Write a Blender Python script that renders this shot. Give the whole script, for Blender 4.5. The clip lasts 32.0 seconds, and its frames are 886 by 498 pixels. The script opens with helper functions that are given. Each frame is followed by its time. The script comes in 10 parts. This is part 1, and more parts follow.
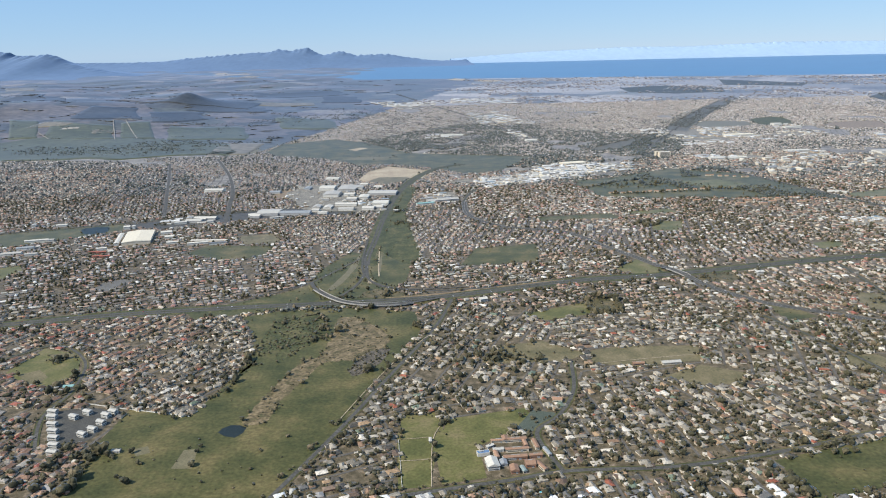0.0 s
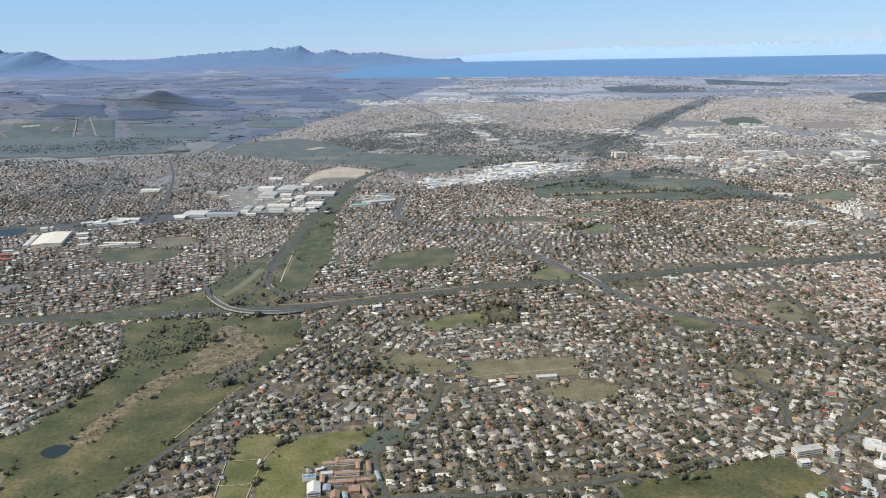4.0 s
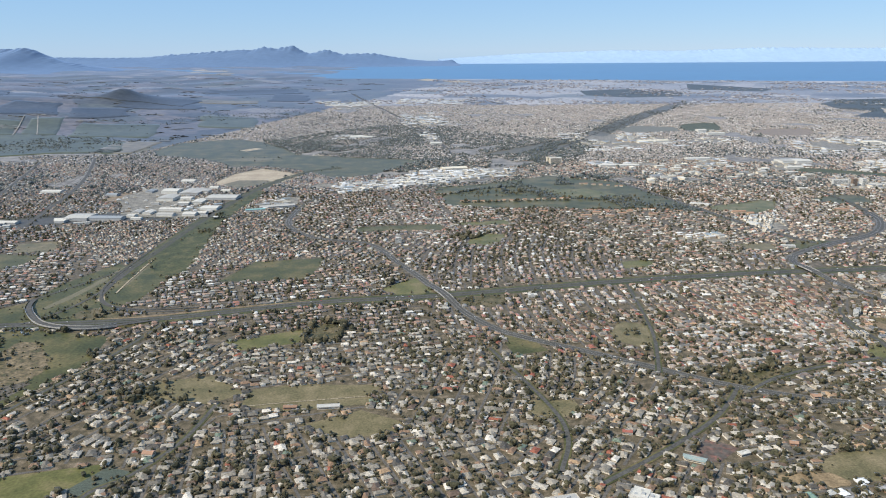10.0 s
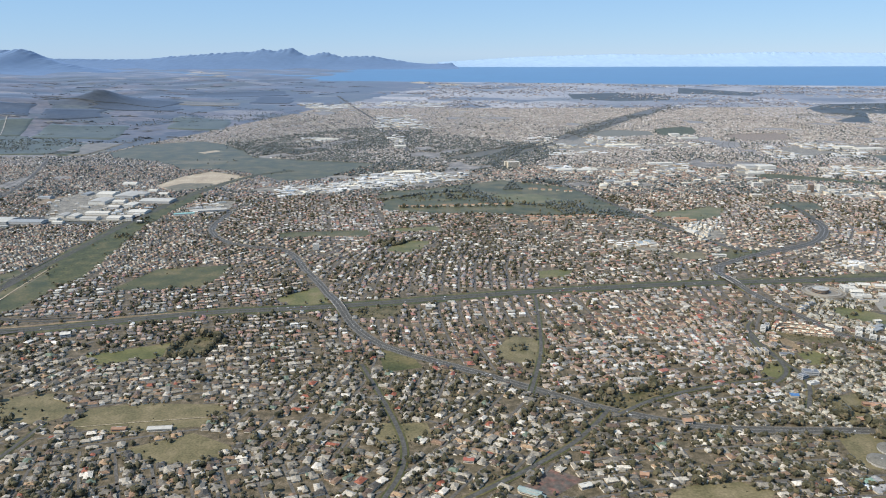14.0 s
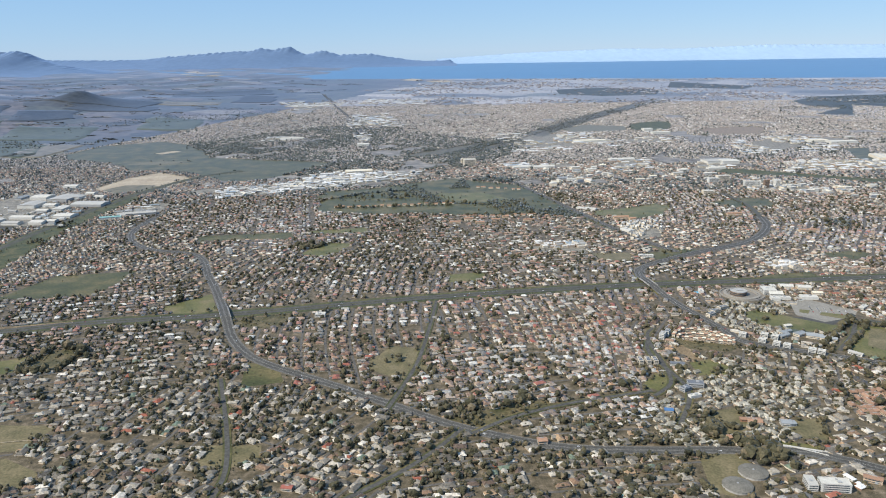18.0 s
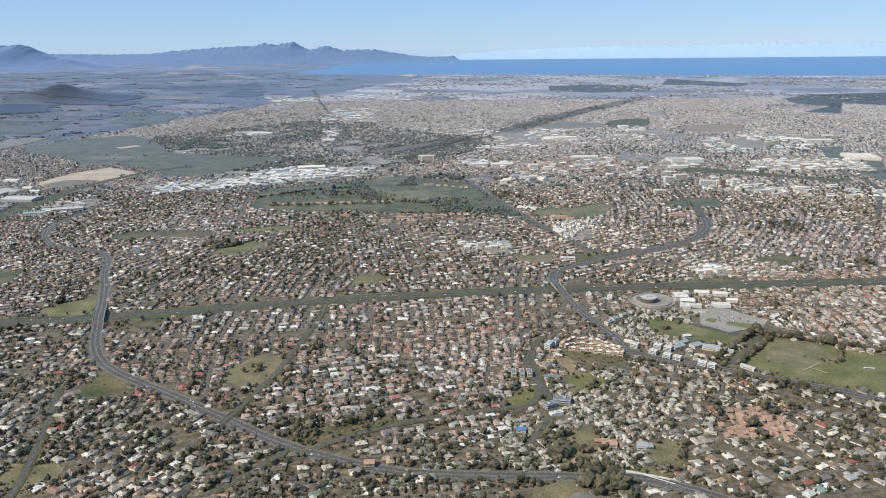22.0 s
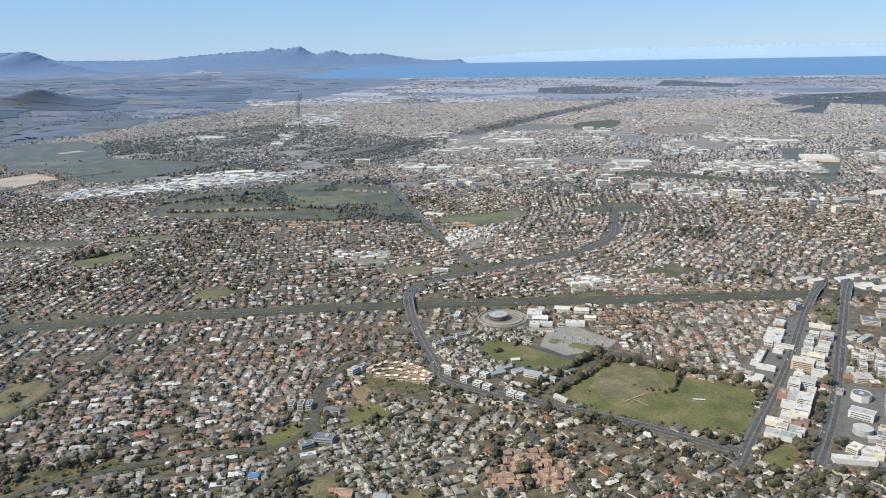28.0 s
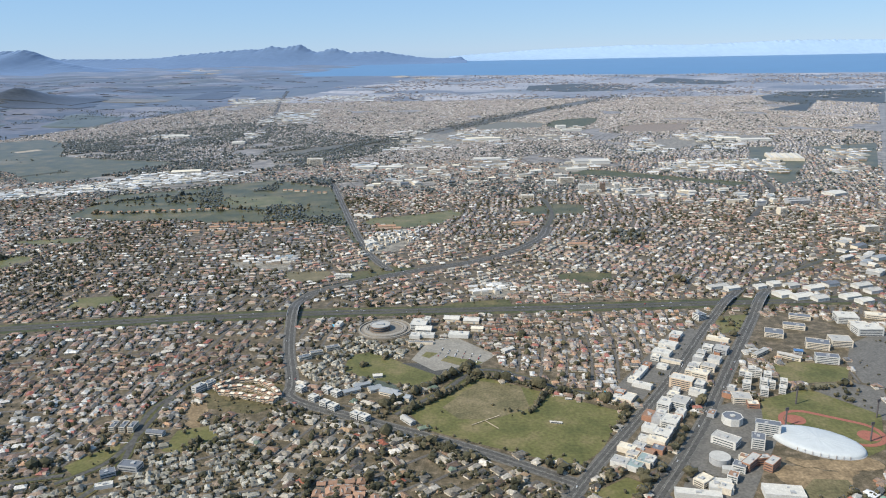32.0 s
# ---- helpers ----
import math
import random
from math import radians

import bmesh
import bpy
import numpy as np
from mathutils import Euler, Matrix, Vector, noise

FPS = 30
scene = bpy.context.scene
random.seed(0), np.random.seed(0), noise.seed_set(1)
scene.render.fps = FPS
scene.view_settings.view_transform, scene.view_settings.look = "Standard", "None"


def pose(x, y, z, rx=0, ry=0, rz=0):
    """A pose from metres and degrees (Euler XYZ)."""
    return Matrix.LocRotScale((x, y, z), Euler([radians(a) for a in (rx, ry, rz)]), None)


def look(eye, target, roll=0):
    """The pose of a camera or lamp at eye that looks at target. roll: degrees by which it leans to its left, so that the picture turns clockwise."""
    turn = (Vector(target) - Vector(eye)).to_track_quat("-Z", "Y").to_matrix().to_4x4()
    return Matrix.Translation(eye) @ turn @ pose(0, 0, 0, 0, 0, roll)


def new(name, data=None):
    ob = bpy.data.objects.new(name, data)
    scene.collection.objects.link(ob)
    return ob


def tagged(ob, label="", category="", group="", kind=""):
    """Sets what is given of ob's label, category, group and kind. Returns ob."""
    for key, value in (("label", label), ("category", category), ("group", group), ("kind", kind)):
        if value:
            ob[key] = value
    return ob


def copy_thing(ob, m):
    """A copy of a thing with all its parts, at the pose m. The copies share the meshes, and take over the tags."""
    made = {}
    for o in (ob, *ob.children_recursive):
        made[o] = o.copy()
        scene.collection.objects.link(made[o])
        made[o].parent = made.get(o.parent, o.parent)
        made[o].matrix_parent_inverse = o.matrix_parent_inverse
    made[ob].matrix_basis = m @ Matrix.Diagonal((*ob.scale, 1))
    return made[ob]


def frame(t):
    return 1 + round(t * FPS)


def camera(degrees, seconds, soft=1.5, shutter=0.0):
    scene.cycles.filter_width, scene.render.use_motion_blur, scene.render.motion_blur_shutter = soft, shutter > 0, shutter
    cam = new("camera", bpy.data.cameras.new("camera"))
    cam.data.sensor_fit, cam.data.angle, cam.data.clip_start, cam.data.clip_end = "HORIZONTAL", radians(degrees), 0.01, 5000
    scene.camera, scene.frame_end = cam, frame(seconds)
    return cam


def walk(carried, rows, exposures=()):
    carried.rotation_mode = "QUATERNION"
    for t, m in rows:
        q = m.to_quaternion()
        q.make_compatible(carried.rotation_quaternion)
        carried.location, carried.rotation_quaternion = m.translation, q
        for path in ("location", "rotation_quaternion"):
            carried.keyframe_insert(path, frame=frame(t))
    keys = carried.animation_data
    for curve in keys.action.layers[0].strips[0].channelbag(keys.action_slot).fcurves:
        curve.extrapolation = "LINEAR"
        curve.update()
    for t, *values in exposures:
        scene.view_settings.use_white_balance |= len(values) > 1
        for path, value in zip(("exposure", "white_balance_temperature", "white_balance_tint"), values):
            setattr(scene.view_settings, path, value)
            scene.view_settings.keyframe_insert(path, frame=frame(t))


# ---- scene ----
# The place is built as a model, one metre to about nine, so that coast and mountains lie within the lens's reach.
cam = camera(62.0, 32.0, soft=1.06)
PATH = [
    (0, (0.00, 0.00, 80.66), (2.92, 193.09, 28.63), -1.28),
    (0.5, (4.18, 1.18, 80.48), (7.46, 194.31, 28.59), -1.32),
    (1, (8.37, 2.37, 80.31), (11.56, 195.46, 28.30), -1.34),
    (1.5, (12.55, 3.54, 80.15), (15.72, 196.68, 28.34), -1.19),
    (2, (16.73, 4.71, 80.00), (20.12, 197.82, 28.08), -1.21),
    (2.5, (20.94, 5.88, 79.87), (24.21, 199.00, 27.97), -1.15),
    (3, (25.14, 7.05, 79.74), (28.71, 200.13, 27.69), -1.18),
    (3.5, (29.37, 8.27, 79.63), (32.77, 201.31, 27.42), -1.08),
    (5.5, (46.42, 13.33, 79.19), (50.36, 206.23, 26.50), -0.93),
    (6, (50.69, 14.65, 79.06), (54.41, 207.58, 26.47), -0.85),
    (6.5, (54.97, 16.02, 78.90), (58.92, 208.94, 26.31), -0.82),
    (7, (59.25, 17.38, 78.75), (62.80, 210.34, 26.27), -0.88),
    (7.5, (63.56, 18.78, 78.58), (67.27, 211.82, 26.42), -0.83),
    (8, (67.87, 20.17, 78.42), (71.55, 213.20, 26.23), -0.72),
    (8.5, (72.21, 21.56, 78.24), (76.11, 214.60, 26.09), -0.72),
    (9, (76.56, 22.95, 78.07), (80.12, 216.03, 26.04), -0.58),
    (9.5, (80.91, 24.33, 77.91), (84.28, 217.40, 25.83), -0.36),
    (10, (85.26, 25.71, 77.75), (88.74, 218.83, 25.87), -0.35),
    (10.5, (89.57, 27.07, 77.57), (92.37, 220.35, 26.23), -0.18),
    (11, (93.88, 28.43, 77.39), (96.73, 221.75, 26.19), -0.13),
    (11.5, (98.16, 29.80, 77.21), (100.51, 223.29, 26.64), -0.07),
    (12, (102.45, 31.17, 77.03), (105.19, 224.64, 26.43), -0.01),
    (12.5, (106.74, 32.57, 76.85), (109.81, 225.96, 25.97), -0.10),
    (13, (111.03, 33.97, 76.68), (113.65, 227.35, 25.73), -0.19),
    (13.5, (115.32, 35.40, 76.51), (117.69, 228.79, 25.56), -0.08),
    (14, (119.61, 36.83, 76.35), (122.09, 230.18, 25.26), -0.09),
    (14.5, (123.92, 38.28, 76.20), (125.83, 231.65, 25.15), -0.10),
    (16.5, (141.26, 44.09, 75.60), (142.17, 237.31, 24.00), -0.73),
    (17, (145.55, 45.53, 75.42), (146.43, 238.77, 23.87), -0.81),
    (17.5, (149.79, 46.98, 75.21), (150.40, 240.17, 23.44), -0.87),
    (18, (154.04, 48.43, 75.00), (154.82, 241.61, 23.19), -0.82),
    (18.5, (158.25, 49.91, 74.78), (158.98, 243.01, 22.67), -0.84),
    (19, (162.47, 51.39, 74.55), (162.30, 244.47, 22.40), -0.67),
    (19.5, (166.71, 52.90, 74.29), (166.92, 245.96, 22.07), -0.63),
    (20, (170.94, 54.40, 74.04), (170.28, 247.44, 21.74), -0.45),
    (20.5, (175.21, 55.93, 73.77), (174.65, 248.87, 21.11), -0.52),
    (21, (179.48, 57.45, 73.51), (178.58, 250.42, 20.94), -0.42),
    (21.5, (183.78, 59.01, 73.23), (182.80, 251.97, 20.64), -0.42),
    (22, (188.08, 60.56, 72.95), (186.77, 253.49, 20.24), -0.50),
    (22.5, (192.37, 62.17, 72.66), (190.84, 255.10, 19.98), -0.61),
    (23, (196.66, 63.78, 72.36), (194.01, 256.66, 19.55), -0.69),
    (23.5, (200.92, 65.43, 72.07), (198.11, 258.32, 19.27), -0.76),
    (24, (205.18, 67.08, 71.78), (201.97, 260.08, 19.42), -0.70),
    (24.5, (209.38, 68.79, 71.50), (205.91, 261.80, 19.21), -0.76),
    (25, (213.58, 70.49, 71.22), (209.84, 263.47, 18.83), -0.86),
    (25.5, (217.74, 72.23, 70.94), (213.68, 265.22, 18.63), -0.95),
    (27.5, (234.21, 79.16, 69.78), (229.32, 272.18, 17.61), -1.09),
    (28, (238.28, 80.84, 69.50), (232.61, 273.96, 17.79), -1.02),
    (28.5, (242.29, 82.46, 69.19), (236.78, 275.65, 17.76), -1.01),
    (29, (246.30, 84.08, 68.89), (240.19, 277.32, 17.69), -0.97),
    (29.5, (250.27, 85.69, 68.63), (243.70, 278.91, 17.39), -1.05),
    (30, (254.25, 87.31, 68.36), (248.03, 280.47, 16.88), -1.03),
    (30.5, (258.20, 88.94, 68.17), (251.26, 282.02, 16.49), -1.09),
    (31, (262.15, 90.58, 67.99), (255.52, 283.69, 16.38), -1.14),
    (31.5, (266.09, 92.23, 67.86), (259.27, 285.30, 16.09), -1.11),
    (32, (270.03, 93.89, 67.74), (262.71, 286.84, 15.61), -1.11),
]

walk(cam, [(t, look(eye, target, roll)) for t, eye, target, roll in PATH], [(0.0, 0.27, 6400, 10), (32.0, 0.27, 6400, 10)])

# ---- light ----
SUN_TO = Vector((-0.72, -0.38, 0.80)).normalized()
world = bpy.data.worlds.new("sky")
scene.world = world
world.use_nodes = True
wn = world.node_tree.nodes
sky = wn.new("ShaderNodeTexSky")
sky.sky_type, sky.sun_disc = "NISHITA", False
sky.sun_elevation, sky.sun_rotation = math.asin(SUN_TO.z), math.atan2(SUN_TO.x, SUN_TO.y)
sky.altitude, sky.air_density, sky.dust_density, sky.ozone_density = 1500, 1.0, 0.0, 4.0
wn["Background"].inputs["Strength"].default_value = 0.094
pale = wn.new("ShaderNodeMix")
pale.data_type = "RGBA"
pale.inputs[0].default_value = 0.66
pale.inputs[7].default_value = (2.75, 4.88, 7.85, 1)
world.node_tree.links.new(sky.outputs[0], pale.inputs[6])
world.node_tree.links.new(pale.outputs[2], wn["Background"].inputs["Color"])
sun = new("sun", bpy.data.lights.new("sun", "SUN"))
sun.data.energy, sun.data.angle, sun.data.color = 4.95, radians(0.55), (1.0, 0.925, 0.78)
sun.matrix_world = look(SUN_TO * 100, (0, 0, 0))


# ---- materials ----
def ramp(nodes, stops, mode="LINEAR"):
    r = nodes.new("ShaderNodeValToRGB")
    r.color_ramp.interpolation = mode
    while len(r.color_ramp.elements) < len(stops):
        r.color_ramp.elements.new(0.5)
    for e, (p, c) in zip(r.color_ramp.elements, stops):
        e.position, e.color = p, (*c, 1)
    return r


def material(name, stops, scale=1.0, fine=8.0, rough=0.9, pick="noise", metal=0.0, bump=0.0, grain=0.35, sheen=0.62, mode="LINEAR"):
    """A surface whose colour runs through stops by noise, by loose piece or by object, with a fine grain on top.
    sheen: how far it mirrors the sky when seen along the surface, to imitate distance haze."""
    m = bpy.data.materials.new(name)
    m.use_nodes = True
    n, l = m.node_tree.nodes, m.node_tree.links
    bsdf = n["Principled BSDF"]
    geo = n.new("ShaderNodeNewGeometry")
    a = n.new("ShaderNodeTexNoise")
    a.inputs["Scale"].default_value, a.inputs["Detail"].default_value, a.inputs["Roughness"].default_value = scale, 6, 0.62
    l.new(geo.outputs["Position"], a.inputs["Vector"])
    src = a.outputs["Fac"]
    if pick == "island":
        src = geo.outputs["Random Per Island"]
    elif pick == "cells":
        cell, warp = n.new("ShaderNodeTexVoronoi"), n.new("ShaderNodeVectorMath")
        cell.inputs["Scale"].default_value = scale
        warp.operation = "MULTIPLY_ADD"
        warp.inputs[1].default_value = (0.35 / scale,) * 3
        l.new(a.outputs["Color"], warp.inputs[0])
        l.new(geo.outputs["Position"], warp.inputs[2])
        l.new(warp.outputs[0], cell.inputs["Vector"])
        sep = n.new("ShaderNodeSeparateColor")
        l.new(cell.outputs["Color"], sep.inputs[0])
        src = sep.outputs[0]
    elif pick == "object":
        src = n.new("ShaderNodeObjectInfo").outputs["Random"]
    r = ramp(n, stops, mode)
    l.new(src, r.inputs["Fac"])
    b = n.new("ShaderNodeTexNoise")
    b.inputs["Scale"].default_value, b.inputs["Detail"].default_value = fine, 4
    l.new(geo.outputs["Position"], b.inputs["Vector"])
    shade = n.new("ShaderNodeMapRange")
    shade.inputs["From Min"].default_value, shade.inputs["From Max"].default_value = 0.3, 0.7
    shade.inputs["To Min"].default_value, shade.inputs["To Max"].default_value = 1 - grain, 1 + grain
    l.new(b.outputs["Fac"], shade.inputs["Value"])
    mul = n.new("ShaderNodeVectorMath")
    mul.operation = "SCALE"
    l.new(r.outputs["Color"], mul.inputs[0])
    l.new(shade.outputs[0], mul.inputs["Scale"])
    l.new(mul.outputs[0], bsdf.inputs["Base Color"])
    bsdf.inputs["Roughness"].default_value, bsdf.inputs["Metallic"].default_value = rough, metal
    bsdf.inputs["Specular IOR Level"].default_value = 0.2
    if bump:
        bp = n.new("ShaderNodeBump")
        bp.inputs["Strength"].default_value, bp.inputs["Distance"].default_value = bump, 0.2
        l.new(b.outputs["Fac"], bp.inputs["Height"])
        l.new(bp.outputs[0], bsdf.inputs["Normal"])
    # bluish gloss added at grazing angles as a stand-in for distance haze
    if sheen:
        gloss, mix, facing, power = n.new("ShaderNodeBsdfGlossy"), n.new("ShaderNodeMixShader"), n.new("ShaderNodeLayerWeight"), n.new("ShaderNodeMath")
        gloss.inputs["Roughness"].default_value = 0.35
        gloss.inputs["Color"].default_value = (0.78, 0.84, 1.0, 1)
        facing.inputs["Blend"].default_value = 0.5
        power.operation = "POWER"
        power.inputs[1].default_value = 6.0
        scaled = n.new("ShaderNodeMath")
        scaled.operation, scaled.inputs[1].default_value = "MULTIPLY", min(0.95, sheen * 1.65)
        l.new(facing.outputs["Facing"], power.inputs[0])
        l.new(power.outputs[0], scaled.inputs[0])
        l.new(scaled.outputs[0], mix.inputs[0])
        l.new(bsdf.outputs[0], mix.inputs[1])
        l.new(gloss.outputs[0], mix.inputs[2])
        l.new(mix.outputs[0], n["Material Output"].inputs["Surface"])
    return m


GRASS = {
    "meadow": material("meadow_grass", [(0.34, (0.045, 0.0514, 0.0196)), (0.5, (0.0765, 0.0753, 0.0295)), (0.66, (0.135, 0.1107, 0.0491))], 0.09, 1.2, bump=0.3, grain=0.3, sheen=0.24),
    "scrub": material("scrub", [(0.3, (0.035, 0.0394, 0.0164)), (0.5, (0.10, 0.0837, 0.041)), (0.7, (0.17, 0.128, 0.0728))], 0.25, 1.5, bump=0.5, sheen=0.24),
    "dry": material("dry_grass", [(0.3, (0.085, 0.08, 0.04)), (0.5, (0.138, 0.117, 0.062)), (0.7, (0.20, 0.162, 0.095))], 0.2, 2.0, grain=0.3, sheen=0.24),
    "lawn": material("lawn", [(0.34, (0.0774, 0.0818, 0.029)), (0.5, (0.1162, 0.1118, 0.0414)), (0.66, (0.1672, 0.139, 0.0686))], 0.14, 1.6, grain=0.25, sheen=0.24),
    "reed": material("reed_bed", [(0.34, (0.055, 0.0542, 0.0237)), (0.48, (0.12, 0.0936, 0.0501)), (0.62, (0.20, 0.153, 0.091))], 0.35, 1.2, bump=0.6, grain=0.5, sheen=0.24),
    "marsh": material("wet_meadow", [(0.34, (0.038, 0.046, 0.022)), (0.5, (0.065, 0.07, 0.031)), (0.66, (0.11, 0.098, 0.046))], 0.2, 1.2, bump=0.4, grain=0.4, sheen=0.12),
    "bush": material("grey_thicket", [(0.34, (0.07, 0.0611, 0.0501)), (0.66, (0.13, 0.113, 0.091))], 0.4, 1.2, bump=0.7, grain=0.5, sheen=0.15),
    "clay": material("clay_courts", [(0.4, (0.085, 0.077, 0.068)), (0.55, (0.12, 0.082, 0.068)), (0.64, (0.20, 0.10, 0.08))], 0.6, 1.0, sheen=0.2),
    "paving": material("pale_tarmac", [(0.3, (0.10, 0.094, 0.084)), (0.7, (0.15, 0.14, 0.124))], 0.5, 2.0, grain=0.2, sheen=0.2),
    "yard": material("works_yard", [(0.3, (0.10, 0.092, 0.075)), (0.45, (0.16, 0.145, 0.12)), (0.55, (0.22, 0.20, 0.165)), (0.7, (0.30, 0.27, 0.22))], 0.35, 1.5, grain=0.5, sheen=0.12),
    "concrete": material("pale_concrete_yard", [(0.3, (0.19, 0.175, 0.15)), (0.7, (0.27, 0.25, 0.215))], 0.4, 2.0, grain=0.2, sheen=0.15),
    "arena": material("riding_arena", [(0.3, (0.117, 0.1053, 0.0624)), (0.7, (0.1638, 0.1443, 0.0897))], 0.3, 2.0, grain=0.2, sheen=0.2),
    "sand": material("sand", [(0.3, (0.28, 0.22, 0.15)), (0.7, (0.42, 0.35, 0.25))], 0.1, 2.0, sheen=0.15),
    "soil": material("soil", [(0.3, (0.13, 0.095, 0.055)), (0.5, (0.20, 0.145, 0.085)), (0.7, (0.30, 0.22, 0.13))], 0.35, 2.0, bump=0.3, sheen=0.2),
    "court": material("green_court", [(0.3, (0.062, 0.075, 0.06)), (0.7, (0.085, 0.098, 0.078))], 0.3, 3.0, sheen=0.2),
    "veld": material("dune_bush", [(0.3, (0.030, 0.036, 0.030)), (0.5, (0.048, 0.053, 0.042)), (0.7, (0.085, 0.082, 0.066))], 0.03, 0.3, grain=0.4, sheen=0.15),
    "asphalt": material("tarmac", [(0.3, (0.05, 0.0493, 0.0473)), (0.7, (0.09, 0.0867, 0.0774))], 0.5, 3.0, sheen=0.15),
    "water": material("pond_water", [(0.3, (0.012, 0.018, 0.018)), (0.7, (0.022, 0.028, 0.026))], 0.5, 3.0, rough=0.4, sheen=0.05),
}
GROUND = material("town_ground", [(0.38, (0.0671, 0.0553, 0.0336)), (0.52, (0.1138, 0.0912, 0.0586)), (0.62, (0.1737, 0.1362, 0.0946)), (0.72, (0.2515, 0.1959, 0.1437)), (0.82, (0.3593, 0.2781, 0.2096))], 0.55, 4.0, bump=0.3, sheen=0.2)
# sandy soil of the farther suburbs, lightened further in colour to imitate haze
HAZED_SANDY = material("hazed_sandy_ground", [(0.32, (0.105, 0.095, 0.075)), (0.46, (0.17, 0.15, 0.125)), (0.56, (0.235, 0.21, 0.175)), (0.70, (0.32, 0.285, 0.245))], 0.12, 1.5, bump=0.2, sheen=0.2)
FLATS = material("sandy_flats", [(0.0, (0.11, 0.105, 0.09)), (0.12, (0.20, 0.18, 0.16)), (0.35, (0.26, 0.235, 0.21)), (0.6, (0.32, 0.285, 0.25)), (0.85, (0.38, 0.335, 0.295)), (0.95, (0.15, 0.145, 0.12))], 0.011, 0.2, grain=0.6, sheen=0.28, pick="cells", mode="CONSTANT")
FARM = material("farm_land", [(0.0, (0.060, 0.058, 0.050)), (0.18, (0.098, 0.084, 0.074)), (0.36, (0.070, 0.070, 0.056)), (0.52, (0.12, 0.100, 0.088)), (0.70, (0.080, 0.080, 0.060)), (0.84, (0.055, 0.056, 0.052)), (0.93, (0.19, 0.165, 0.14))], 0.017, 0.12, grain=0.5, sheen=0.29, pick="cells", mode="CONSTANT")
ROAD = material("road_asphalt", [(0.3, (0.062, 0.060, 0.056)), (0.7, (0.095, 0.091, 0.084))], 0.3, 2.0, sheen=0.07)
STREET = material("street_asphalt", [(0.3, (0.085, 0.0776, 0.070)), (0.7, (0.13, 0.1183, 0.106))], 0.3, 2.0, sheen=0.1)
CONCRETE = material("bridge_concrete", [(0.3, (0.26, 0.25, 0.235)), (0.7, (0.38, 0.365, 0.34))], 0.6, 3.0)
LINE = material("line_paint", [(0.3, (0.22, 0.215, 0.2)), (0.7, (0.42, 0.41, 0.38))], 1.0, 5.0)
VERGE = GRASS["meadow"]
SEA = material("sea_water", [(0.3, (0.018, 0.115, 0.225)), (0.7, (0.03, 0.145, 0.265))], 0.004, 0.02, rough=0.5, grain=0.1, sheen=0.3)
# rock with the blue of distance haze put into its base colour
HAZE_BLUE_ROCK = material("hazed_mountain_rock", [(0.3, (0.092, 0.143, 0.235)), (0.7, (0.108, 0.164, 0.26))], 0.006, 0.03, sheen=0.3, grain=0.1)
# paler still: the haze over the bay is painted into this colour
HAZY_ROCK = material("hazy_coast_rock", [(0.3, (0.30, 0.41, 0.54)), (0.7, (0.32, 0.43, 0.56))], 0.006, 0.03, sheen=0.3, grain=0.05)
WALL = material("plaster", [(0.0, (0.4200, 0.3735, 0.2944)), (0.35, (0.5600, 0.5092, 0.4278)), (0.6, (0.2600, 0.1843, 0.1288)), (0.72, (0.4800, 0.4074, 0.3128)), (1.0, (0.6800, 0.6353, 0.5612))], pick="island", sheen=0.18)
